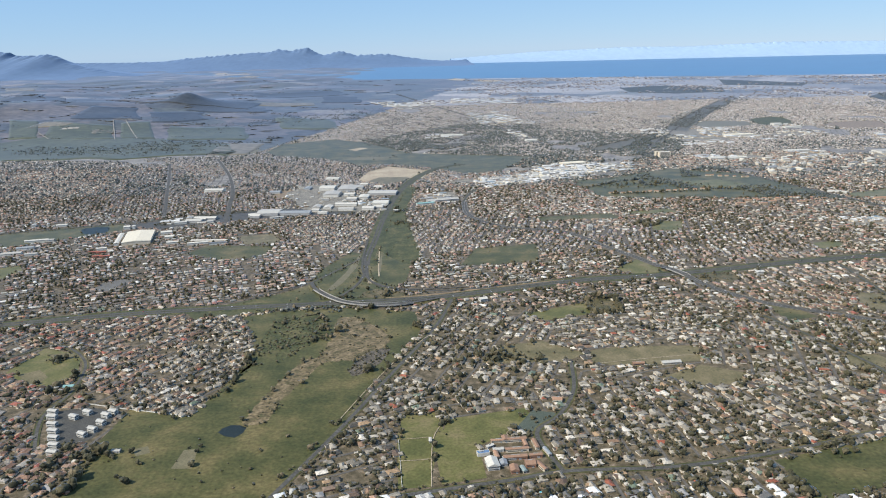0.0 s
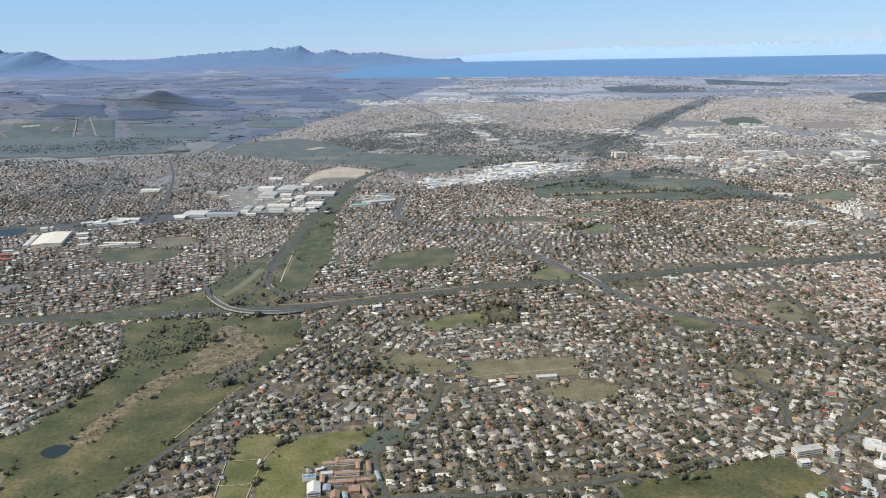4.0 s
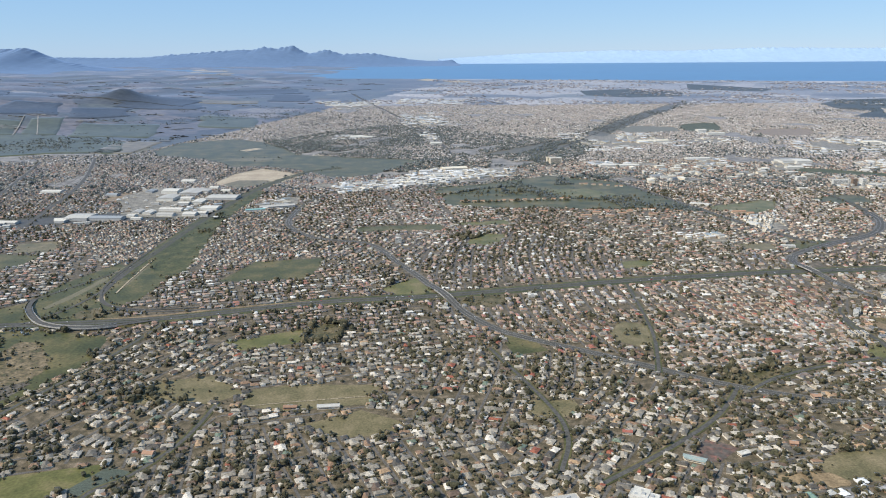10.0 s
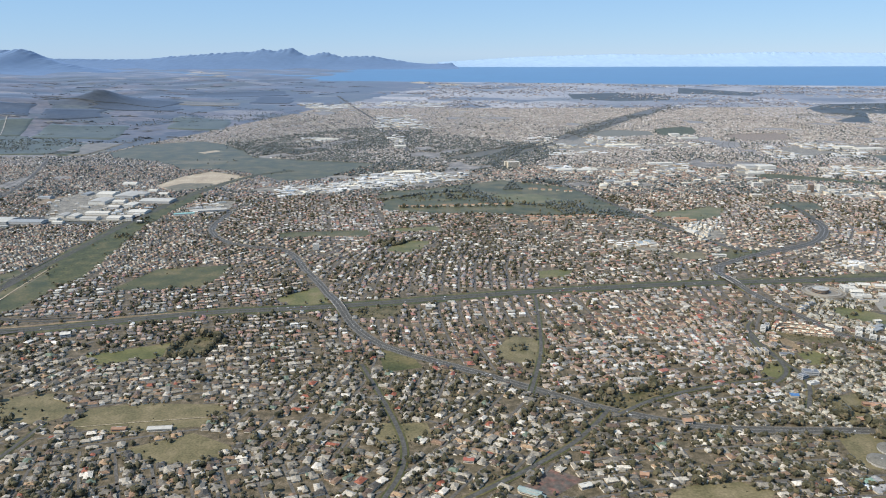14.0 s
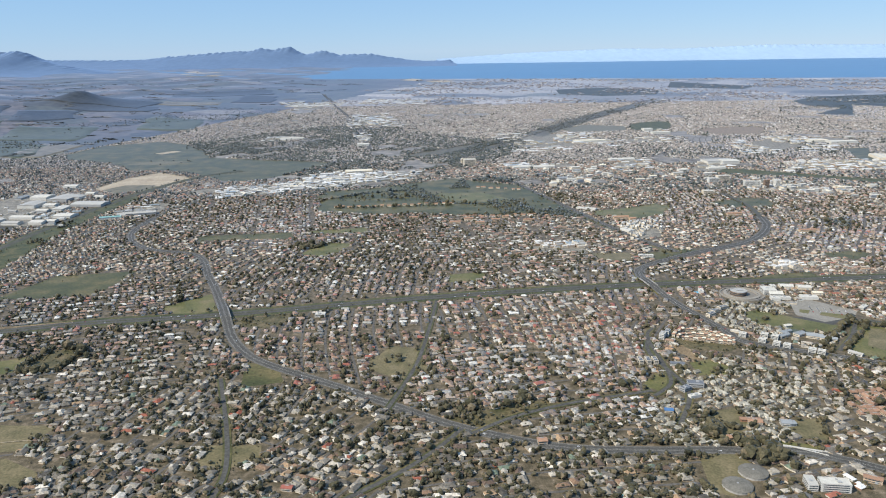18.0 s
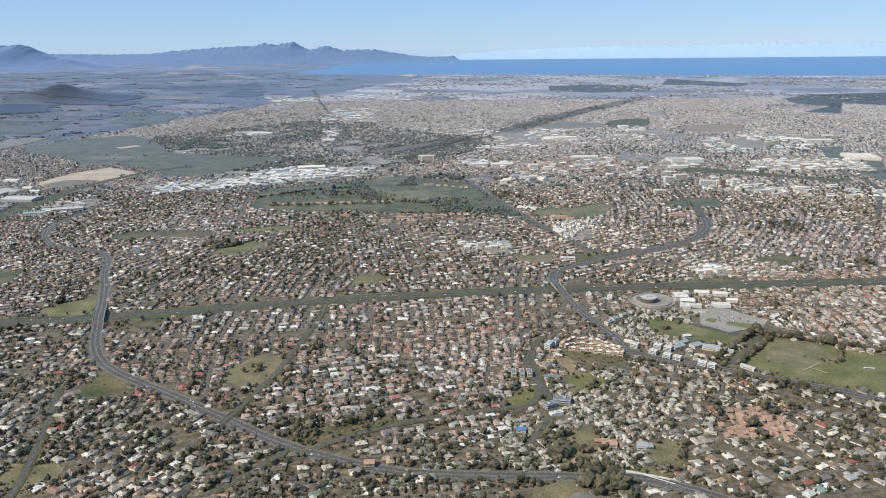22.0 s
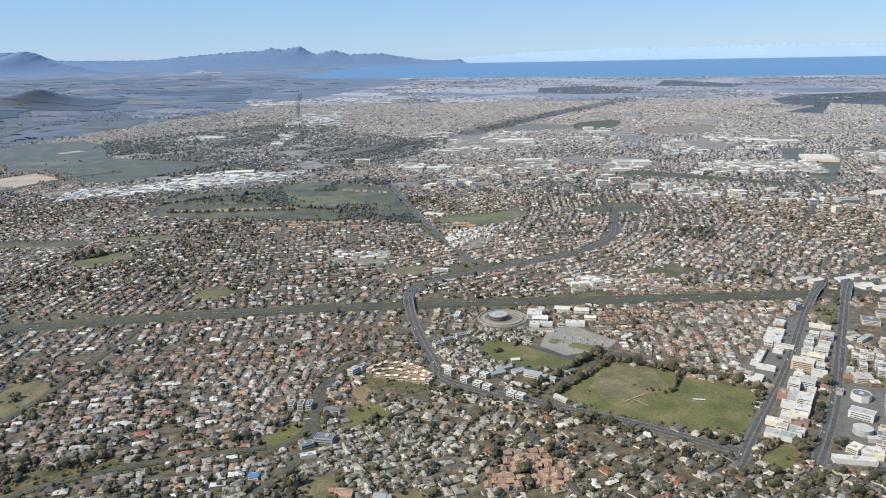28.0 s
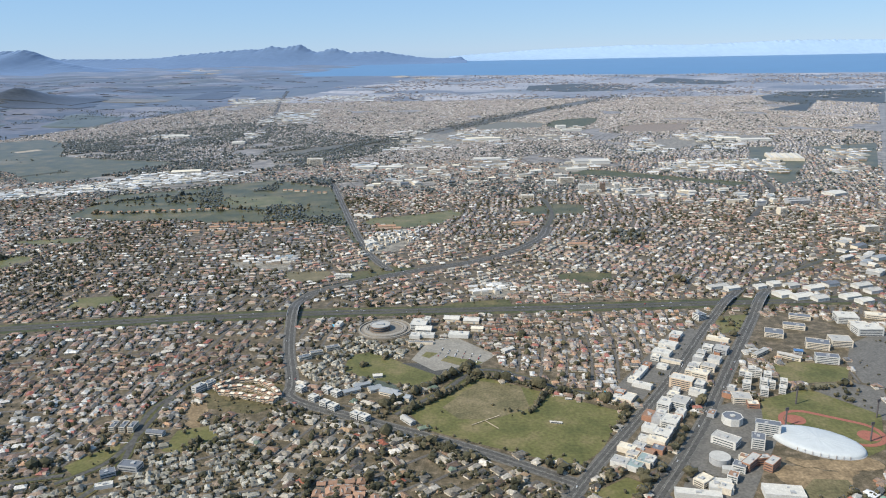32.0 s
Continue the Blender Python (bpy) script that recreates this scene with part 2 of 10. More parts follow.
ROOFS = {
    "grey": material("grey_roofs", [(0, (0.0768, 0.0690, 0.0595)), (0.14, (0.1398, 0.1248, 0.1037)), (0.30, (0.2120, 0.1872, 0.1528)), (0.44, (0.2978, 0.2639, 0.2157)), (0.56, (0.1173, 0.0831, 0.0632)), (0.64, (0.3881, 0.3491, 0.2933)), (0.74, (0.1985, 0.1290, 0.0857)), (0.82, (0.2617, 0.2328, 0.1895)), (0.88, (0.5415, 0.4901, 0.4199)), (0.925, (0.2346, 0.0831, 0.0520)), (0.945, (0.1354, 0.1662, 0.1225)), (0.965, (0.3069, 0.2075, 0.1266))], 0.5, 3.0, rough=0.7, pick="island", mode="CONSTANT", sheen=0.26),
    "brown": material("brown_roofs", [(0, (0.0980, 0.0684, 0.0522)), (0.15, (0.1617, 0.0997, 0.0720)), (0.29, (0.2156, 0.1330, 0.0945)), (0.41, (0.1323, 0.1159, 0.1008)), (0.53, (0.2646, 0.1757, 0.1260)), (0.65, (0.2058, 0.1852, 0.1620)), (0.77, (0.3038, 0.2755, 0.2385)), (0.87, (0.4410, 0.4085, 0.3555)), (0.92, (0.2646, 0.0997, 0.0720)), (0.96, (0.3234, 0.2232, 0.1440))], 0.5, 3.0, rough=0.8, pick="island", mode="CONSTANT", sheen=0.35),
    "orange": material("orange_roofs", [(0, (0.20, 0.135, 0.10)), (0.13, (0.28, 0.20, 0.15)), (0.26, (0.17, 0.135, 0.115)), (0.38, (0.30, 0.245, 0.20)), (0.50, (0.13, 0.125, 0.118)), (0.60, (0.24, 0.23, 0.21)), (0.70, (0.34, 0.325, 0.30)), (0.82, (0.48, 0.46, 0.425)), (0.90, (0.27, 0.115, 0.09)), (0.95, (0.36, 0.225, 0.14))], 0.5, 3.0, rough=0.8, pick="island", mode="CONSTANT", sheen=0.45),
    "pale": material("pale_roofs", [(0, (0.1940, 0.1805, 0.1469)), (0.22, (0.2910, 0.2707, 0.2225)), (0.45, (0.1455, 0.1377, 0.1157)), (0.62, (0.2425, 0.2280, 0.1913)), (0.78, (0.3686, 0.3468, 0.2937)), (0.9, (0.2134, 0.1615, 0.1202))], 0.5, 3.0, rough=0.7, pick="island", mode="CONSTANT", sheen=0.3),
    # far houses: narrow pale palette, haze imitated in the colours
    "far": material("hazed_far_roofs", [(0, (0.17, 0.15, 0.14)), (0.22, (0.26, 0.22, 0.20)), (0.45, (0.33, 0.285, 0.26)), (0.62, (0.23, 0.215, 0.205)), (0.78, (0.40, 0.37, 0.345)), (0.93, (0.58, 0.555, 0.53))], 0.5, 3.0, rough=0.8, pick="island", mode="CONSTANT", sheen=0.9),
    "shed": material("shed_roofs", [(0, (0.46, 0.45, 0.43)), (0.22, (0.30, 0.29, 0.275)), (0.42, (0.56, 0.545, 0.52)), (0.58, (0.22, 0.22, 0.215)), (0.72, (0.40, 0.365, 0.31)), (0.84, (0.60, 0.585, 0.56)), (0.95, (0.22, 0.26, 0.29))], 0.5, 3.0, rough=0.7, pick="island", mode="CONSTANT", sheen=0.2),
    # all houses at middle distance: dark tones lifted in the palette for haze
    "mid": material("hazed_mid_roofs", [(0, (0.1342, 0.1074, 0.0913)), (0.16, (0.2684, 0.1771, 0.1342)), (0.34, (0.204, 0.1879, 0.1664)), (0.48, (0.3221, 0.2308, 0.1771)), (0.60, (0.161, 0.1396, 0.1235)), (0.70, (0.3221, 0.306, 0.2684)), (0.82, (0.408, 0.3436, 0.2845)), (0.90, (0.5583, 0.5368, 0.4939)), (0.96, (0.2791, 0.1396, 0.1074))], 0.5, 3.0, rough=0.8, pick="island", mode="CONSTANT", sheen=0.5),
}
LEAF = material("foliage", [(0.0, (0.034, 0.0335, 0.020)), (0.4, (0.060, 0.056, 0.033)), (0.85, (0.100, 0.086, 0.050)), (1.0, (0.150, 0.118, 0.074))], 1.0, 3.0, pick="island", bump=0.6, sheen=0.42)
# foliage of the distant trees, paled and blued in its colour to imitate haze
HAZE_LEAF = material("haze_paled_foliage", [(0.0, (0.0581, 0.0673, 0.0627)), (0.5, (0.0836, 0.0929, 0.0859)), (1.0, (0.1277, 0.1324, 0.1161))], 1.0, 3.0, pick="island", bump=0.3, sheen=0.85)
BARK = material("bark", [(0.3, (0.06, 0.045, 0.03)), (0.7, (0.11, 0.085, 0.06))], 2.0, 9.0, sheen=0)


# ---- building blocks ----
def mesh(name, verts, faces, mats, index=None, parent=None, label="", category="", group="", kind="", smooth=False):
    me = bpy.data.meshes.new(name)
    verts, faces = np.asarray(verts, np.float32), np.asarray(faces, np.int32)
    k = faces.shape[1]
    me.vertices.add(len(verts))
    me.vertices.foreach_set("co", verts.ravel())
    me.loops.add(faces.size)
    me.loops.foreach_set("vertex_index", faces.ravel())
    me.polygons.add(len(faces))
    me.polygons.foreach_set("loop_start", np.arange(0, faces.size, k, dtype=np.int32))
    if index is not None:
        me.polygons.foreach_set("material_index", np.asarray(index, np.int32))
    for m in mats if isinstance(mats, (list, tuple)) else [mats]:
        me.materials.append(m)
    me.update(calc_edges=True)
    me.polygons.foreach_set("use_smooth", np.full(len(faces), smooth))
    ob = new(name, me)
    if parent:
        ob.parent = parent
    return tagged(ob, label, category, group, kind)


def sheet(name, corners, z, mat, **tags):
    """A flat piece of ground with the given outline."""
    bm = bmesh.new()
    f = bm.faces.new([bm.verts.new((x, y, z)) for x, y in corners])
    if f.normal.z < 0 or sum(a[0] * b[1] - a[1] * b[0] for a, b in zip(corners, corners[1:] + corners[:1])) < 0:
        f.normal_flip()
    bm.normal_update()
    bmesh.ops.triangulate(bm, faces=bm.faces[:])
    me = bpy.data.meshes.new(name)
    bm.to_mesh(me)
    bm.free()
    me.materials.append(mat)
    return tagged(new(name, me), **tags)


def rounded(points, closed, step=3.0):
    """A smooth line through the points, with its corners taken off."""
    p = np.array(points, float)
    n, out = len(p), []
    for i in range(n if closed else n - 1):
        get = (lambda j: p[j % n]) if closed else (lambda j: p[min(max(j, 0), n - 1)])
        a, b, c, d = get(i - 1), get(i), get(i + 1), get(i + 2)
        m = max(2, int(np.linalg.norm(c - b) / step))
        for u in np.linspace(0, 1, m, endpoint=False):
            out.append(0.5 * (2 * b + (c - a) * u + (2 * a - 5 * b + 4 * c - d) * u * u + (3 * b - a - 3 * c + d) * u**3))
    if not closed:
        out.append(p[-1])
    return np.array(out)


def ribbon(line, width, z, shift=0.0):
    """Corners and quads of a strip along a line."""
    d = np.gradient(line, axis=0)
    d /= np.linalg.norm(d, axis=1)[:, None] + 1e-9
    side = np.stack([-d[:, 1], d[:, 0]], 1)
    z = np.full(len(line), z) if np.isscalar(z) else np.asarray(z)
    left, right = line + side * (shift + width / 2), line + side * (shift - width / 2)
    v = np.concatenate([np.c_[left, z], np.c_[right, z]])
    i, n = np.arange(len(line) - 1), len(line)
    return v, np.stack([i + n, i + 1 + n, i + 1, i], 1)


ROAD_LINES, KEEP_OUT, LEVELS, SOFT_GROUND = [], [], [], []


BRIDGES = [(90.3, 256.5, 14.0, 0.85), (224.8, 279.2, 14.0, 0.85), (338.0, 285.6, 13.0, 0.85), (348.2, 286.2, 13.0, 0.85)]


def height_of(line, kind):
    """How high a road runs: over the freeway on banks and bridges, else on the ground."""
    z = np.zeros(len(line))
    if kind == "viaduct":
        z += 0.75 * np.clip(np.minimum(np.arange(len(line)), np.arange(len(line))[::-1]) / 6, 0, 1)
    if kind == "main":
        for x, y, r, h in BRIDGES:
            d = np.hypot(line[:, 0] - x, line[:, 1] - y)
            z = np.maximum(z, h * np.clip(1.35 * (1 - d / r), 0, 1) ** 1.5)
    return z


def bank(line, width, z):
    """A grassed bank that carries a raised road: it slopes down on both sides."""
    top, _ = ribbon(line, width, z - 0.02)
    n = len(line)
    foot, _ = ribbon(line, 1.0, z * 0 - 0.05)
    wide = (top[:n, :2] - line) / (width / 2)
    out = (width / 2 + 0.9 * z)[:, None]
    v = np.concatenate([top, np.c_[line + wide * out, z * 0 + 0.01], np.c_[line - wide * out, z * 0 + 0.01]])
    i = np.arange(n - 1)
    return v, np.concatenate([np.stack([i + 2 * n, i, i + 1, i + 1 + 2 * n], 1), np.stack([i + n, i + 3 * n, i + 1 + 3 * n, i + 1 + n], 1)])


def road(name, kind, width, points):
    width *= (0.8 if width < 1.7 else 0.86) if kind == "main" else 1.0
    line = rounded(points, False, 2.0)
    z = height_of(line, kind) + 0.003 * len(ROAD_LINES)
    if kind == "path":
        v, f = ribbon(line, width, z + 0.06)
        mesh("footpath", v, f, GRASS["sand"], kind="structure", label="pale sandy footpath", category="path")
        return
    ROAD_LINES.append((line, width))
    if kind == "hwy":
        ROAD_LINES[-1] = (line, width + 3.0)
        v, f = ribbon(line, width + 3.4, 0.03 + z[0])
        mesh("road_verge", v, f, GRASS["marsh"], kind="structure", label="rough grass verge along the freeway", category="verge")
        for s in (-1, 1):
            v, f = ribbon(line, width / 2 - 0.25, 0.07 + z[0], s * (width / 4 + 0.12))
            mesh("road", v, f, ROAD, kind="structure", label="grey asphalt carriageway of the freeway", category="road")
    else:
        dual = kind == "main" and width > 1.7
        if z.max() > 0.3:
            up = np.flatnonzero((z > 0.13) & (z < 0.68))
            for run in np.split(up, np.flatnonzero(np.diff(up) > 1) + 1):
                if len(run) > 1:
                    v, f = bank(line[run], width + 0.8, z[run] + 0.03)
                    mesh("embankment", v, f, VERGE, kind="structure", label="grassed bank that carries the road to its bridge", category="embankment")
            up = np.flatnonzero(z > 0.62)
            d = ribbon(line[up], width + 0.7, z[up] + 0.03)[0]
            n = len(up)
            low = d - (0, 0, 0.22)
            i = np.arange(n - 1)
            mesh("bridge_deck", np.concatenate([d, low]), np.concatenate([np.stack([i + 2 * n, i + 1 + 2 * n, i + 1, i], 1), np.stack([i + n, i + 1 + n, i + 1 + 3 * n, i + 3 * n], 1), np.stack([i + 2 * n, i + 3 * n, i + 1 + 3 * n, i + 1 + 2 * n], 1)]), CONCRETE, kind="structure", label="concrete road bridge over the freeway", category="bridge")
            for s in (-1, 1):
                v, f = ribbon(line[up], 0.09, z[up] + 0.22, s * (width / 2 + 0.3))
                lowv = v - (0, 0, 0.2)
                m = len(v)
                mesh("bridge_parapet", np.concatenate([v, lowv]), np.concatenate([f, f[:, [1, 0, 0, 1]] + [0, 0, m, m], f[:, [3, 2, 2, 3]] + [0, 0, m, m]]), CONCRETE, kind="structure", label="low concrete parapet of the bridge", category="parapet")
            if kind == "viaduct":
                for x, y in line[up][1::3]:
                    mesh("bridge_pier", np.array([(x + a * 0.14, y + c * 0.14, h) for h in (0, 0.6) for a, c in ((-1, -1), (1, -1), (1, 1), (-1, 1))]),
                         np.array([(0, 1, 5, 4), (1, 2, 6, 5), (2, 3, 7, 6), (3, 0, 4, 7)]), CONCRETE, kind="structure", label="square concrete pier of the viaduct", category="pier")
        if kind == "main":
            v, f = ribbon(line, width + 0.8, z + 0.035)
            mesh("pavement", v, f, GRASS["paving"] if dual else VERGE, kind="structure", label="pavement strip beside the road", category="pavement")
        for s in (-1, 1) if dual else (0,):
            v, f = ribbon(line, width * 0.44 if dual else width, z + (0.065 if kind == "main" else 0.075), s * width * 0.27)
            mesh("road", v, f, ROAD, kind="structure", label="grey asphalt carriageway beside a grass median" if dual else "grey asphalt road", category="road")
            if dual:
                for e in (-1, 1):
                    v, f = ribbon(line, 0.025, z + 0.075, s * width * 0.27 + e * width * 0.2)
                    mesh("road_line", v, f, LINE, kind="structure", label="thin white edge line on the road", category="marking")


def green(name, kind, corners):
    line = rounded(corners, True, 4.0) if kind == "water" else np.array(corners)
    if kind in ("reed", "marsh", "bush", "soil", "scrub"):
        line = rounded(corners, True, 0.8)
        line = line + 0.9 * np.array([(noise.noise(Vector((x * 0.5, y * 0.5, 1))), noise.noise(Vector((x * 0.5, y * 0.5, 9)))) for x, y in line])
    KEEP_OUT.append(line)
    SOFT_GROUND.append(kind)
    LEVELS.append(max([z for p, z in zip(KEEP_OUT, LEVELS) if (p.min(0) < line.max(0)).all() and (p.max(0) > line.min(0)).all()], default=0.008) + 0.005)
    sheet(name, [tuple(p) for p in line], LEVELS[-1], GRASS[kind], kind="structure", label=LABELS[kind], category="ground")


LABELS = {"concrete": "pale worn concrete of a parking area", "meadow": "rough olive green meadow", "scrub": "brown scrub and low bushes", "reed": "tan and brown reed bed in the meadow", "marsh": "dark green wet meadow", "bush": "grey leafless thicket in the meadow", "clay": "brown and red tennis courts", "paving": "pale grey paved parking area", "dry": "dry yellowish grass park", "lawn": "mown green sports lawn",
          "sand": "pale bare sand", "arena": "fenced sandy riding arena", "yard": "pale sandy yards between the works sheds", "soil": "bare orange-brown soil", "court": "green hard court", "asphalt": "dark tarmac parking area", "water": "dark still pond", "veld": "dark low bush on the coastal dunes"}


# ---- ground, sea and mountains ----
def coast(x):
    return 2290 - 0.36 * np.maximum(x + 100, 0) + 0.00005 * np.maximum(x, 0) ** 2 + 1.2 * np.minimum(x + 350, 0) * -1


def hills(x, y):
    z = 18 * np.exp(-np.sqrt(((x + 357) / 18) ** 2 + ((y - 1125) / 40) ** 2 + 0.45)) * 1.75 + 4 * np.exp(-((x + 325) / 42) ** 2 - ((y - 1125) / 70) ** 2)
    z += 20 * np.exp(-((x + 600) / 200) ** 2 - ((y - 960) / 120) ** 2)
    z += 26 * np.exp(-((x + 900) / 260) ** 2 - ((y - 1080) / 170) ** 2)
    z += 11 * np.exp(-((x + 400) / 110) ** 2 - ((y - 1060) / 90) ** 2)
    z += 2.5 * (2 + np.sin(x * 0.02 + y * 0.011) + np.sin(x * 0.013 - y * 0.017 + 2)) * np.clip((y - 650) / 200, 0, 1) * np.clip((-150 - x) / 200, 0, 1)
    return z


def grid_mesh(name, xs, ys, height, mat, sort=None, **tags):
    x, y = np.meshgrid(xs, ys)
    v = np.c_[x.ravel(), y.ravel(), height(x, y).ravel()]
    i, j = np.meshgrid(np.arange(len(xs) - 1), np.arange(len(ys) - 1))
    a = (j * len(xs) + i).ravel()
    use = sort(v[a, 0], v[a, 1]) if sort else None
    return mesh(name, v, np.stack([a, a + 1, a + 1 + len(xs), a + len(xs)], 1), mat, use, smooth=True, **tags)


def land_use(x, y):
    """0 town, 1 farmland on the hills, 2 sandy flats beyond the town, 3 sandy farther suburbs, paled for haze."""
    farm = (y > 600) & (x < -150 + (y - 610) * 0.2)
    farm |= (y > 1250) & (x < -60)
    return np.where(farm, 1, np.where(y > 1120, 2, np.where(y > 430, 3, 0)))


def land(x, y):
    return hills(x, y) - 4.0 / (1 + np.exp(-np.clip((y - coast(x)) / 4, -40, 40)))


grid_mesh("ground", np.r_[np.linspace(-5000, -1300, 20), np.linspace(-1280, 700, 199), np.linspace(720, 5000, 40)],
          np.r_[np.linspace(-1500, 320, 10), np.linspace(345, 600, 10), np.linspace(620, 1650, 80), np.linspace(1665, 2500, 110), np.linspace(2520, 5200, 15)],
          land, [GROUND, FARM, FLATS, HAZED_SANDY], kind="structure", label="dry sandy suburban ground with grass", category="ground", sort=land_use)
grid_mesh("water", np.linspace(-2500, 6500, 10), np.linspace(1500, 5200, 10), lambda x, y: 0 * x - 0.6, SEA, kind="structure", label="deep blue calm sea of the bay", category="sea")


FIELD = {
    "olive": material("green_wheat_field", [(0.35, (0.056, 0.064, 0.038)), (0.65, (0.085, 0.090, 0.054))], 0.02, 0.15, grain=0.3, sheen=0.23),
    "tan": material("stubble_field", [(0.35, (0.125, 0.112, 0.082)), (0.65, (0.175, 0.152, 0.112))], 0.02, 0.15, grain=0.3, sheen=0.23),
    "dark": material("hillside_bush", [(0.35, (0.030, 0.035, 0.040)), (0.65, (0.054, 0.057, 0.060))], 0.02, 0.15, grain=0.4, sheen=0.23),
    "sandy": material("bare_farm_soil", [(0.35, (0.22, 0.19, 0.15)), (0.65, (0.34, 0.30, 0.24))], 0.02, 0.15, grain=0.3, sheen=0.23),
}
HEDGE = material("hedge_foliage", [(0.3, (0.034, 0.036, 0.034)), (0.7, (0.060, 0.060, 0.054))], 0.05, 0.4, grain=0.4, sheen=0.3)
FIELD_WORD = {"olive": "olive green field on the farmed hills", "tan": "pale stubble field between hedges", "dark": "dark bush on the hillside", "sandy": "bare pale soil of a farm yard"}


def field(kind, corners, n=14, lift=0.55):
    """A field of four corners with an uneven edge, laid over the hills."""
    a, b, c, d = (np.array(p, float) for p in corners)
    u, w = np.meshgrid(np.linspace(0, 1, n), np.linspace(0, 1, n))
    u, w = u[..., None], w[..., None]
    p = (a * (1 - u) + b * u) * (1 - w) + (d * (1 - u) + c * u) * w
    wide = 0.09 * np.linalg.norm(b - a)
    p = p + np.array([[(wide * noise.noise(Vector((x * 0.02, y * 0.02, 3))), 2 * wide * noise.noise(Vector((x * 0.02, y * 0.02, 7)))) for x, y in row] for row in p])
    z = land(p[..., 0], p[..., 1]) + lift
    z[[0, -1]] -= 2.0 + lift
    z[:, [0, -1]] -= 2.0 + lift
    i, j = np.meshgrid(np.arange(n - 1), np.arange(n - 1))
    k = (j * n + i).ravel()
    mesh("field", np.c_[p.reshape(-1, 2), z.ravel()], np.stack([k, k + 1, k + 1 + n, k + n], 1), FIELD[kind], kind="structure", label=FIELD_WORD[kind], category="field", smooth=True)


field("olive", [(-420, 745), (-387, 745), (-445, 863), (-496, 887)])
field("olive", [(-378, 728), (-303, 731), (-344, 833), (-437, 860)])
field("olive", [(-307, 739), (-268, 738), (-325, 883), (-349, 846)])
field("tan", [(-441, 806), (-394, 822), (-389, 838), (-436, 845)])
field("tan", [(-348, 772), (-326, 783), (-335, 802), (-359, 796)])
field("sandy", [(-393, 795), (-372, 800), (-376, 812), (-393, 807)])
field("dark", [(-413, 850), (-324, 865), (-385, 1010), (-446, 981)])
field("dark", [(-318, 848), (-264, 922), (-298, 1018), (-363, 971)])
field("olive", [(-262, 729), (-170, 725), (-209, 865), (-303, 857)])
field("dark", [(-336, 996), (-207, 1019), (-239, 1134), (-356, 1081)])
field("tan", [(-268, 1151), (-172, 1198), (-181, 1263), (-281, 1209)])
field("dark", [(-317, 1351), (-151, 1462), (-184, 1641), (-371, 1553)])
field("dark", [(-177, 1237), (-101, 1216), (-129, 1422), (-211, 1475)])
field("tan", [(-634, 2393), (-537, 2488), (-635, 2822), (-735, 2780)])
field("sandy", [(-850, 3002), (-623, 2778), (-706, 3099), (-992, 3552)])
field("tan", [(-1014, 1822), (-924, 1803), (-1049, 2048), (-1158, 2083)])
field("dark", [(-565, 1014), (-631, 1324), (-746, 1566), (-948, 1701)])
field("olive", [(-166, 820), (-90, 800), (-123, 959), (-202, 966)])
field("olive", [(-440, 606), (-160, 606), (-190, 735), (-440, 752)], 24)
field("tan", [(-190, 612), (-150, 612), (-150, 700), (-200, 720)])
field("dark", [(-415, 1070), (-255, 1070), (-260, 1190), (-420, 1190)], 40, 1.0)
for x0, y0, x1, y1 in ((-311, 739, -359, 856), (-347, 861, -292, 747), (-408, 783, -378, 744)):
    p = np.linspace((x0, y0), (x1, y1), 12)
    v, f = ribbon(p, 0.9, land(p[:, 0], p[:, 1]) + 0.8)
    mesh("farm_track", v, f, FIELD["sandy"], kind="structure", label="pale dirt track through the fields", category="track")


def mountain_range(name, profile, y0, depth, label, rock=HAZE_BLUE_ROCK):
    """A ridge at y0 whose heights follow a few summits, with ribs and gullies, falling off to both sides."""
    px, pz = np.array(profile, float).T
    xs = np.linspace(px[0], px[-1], 420)
    ys = np.linspace(-1, 1, 40)
    x, u = np.meshgrid(xs, ys)
    crest = np.interp(xs, px, pz)
    weight = np.exp(-np.linspace(-2.4, 2.4, 61) ** 2)
    broad = np.convolve(np.pad(crest, 30, mode="edge"), weight / weight.sum(), "valid")
    near_top = np.exp(-(u / 0.16) ** 2)
    top = crest[None] * near_top + broad[None] * (1 - near_top)
    ribs = np.array([[noise.noise(Vector((a * 0.012, b * 2.2, 3))) for a in xs] for b in ys])
    fine = np.array([[noise.noise(Vector((a * 0.05, b * 5.0, 8))) for a in xs] for b in ys])
    fall = np.clip(1 - np.abs(u), 0, 1) ** 1.25
    z = top * (1 + 0.10 * fine * np.exp(-(u / 0.12) ** 2)) * fall * (1 + 0.03 * ribs * np.abs(u)) + fine * 1.4 * np.abs(u) * (1 - np.abs(u)) - 2
    v = np.c_[x.ravel(), (y0 + u * depth + 5 * ribs * np.abs(u)).ravel(), z.ravel()]
    i, j = np.meshgrid(np.arange(len(xs) - 1), np.arange(len(ys) - 1))
    a = (j * len(xs) + i).ravel()
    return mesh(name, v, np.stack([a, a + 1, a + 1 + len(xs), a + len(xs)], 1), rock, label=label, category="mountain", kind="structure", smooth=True)


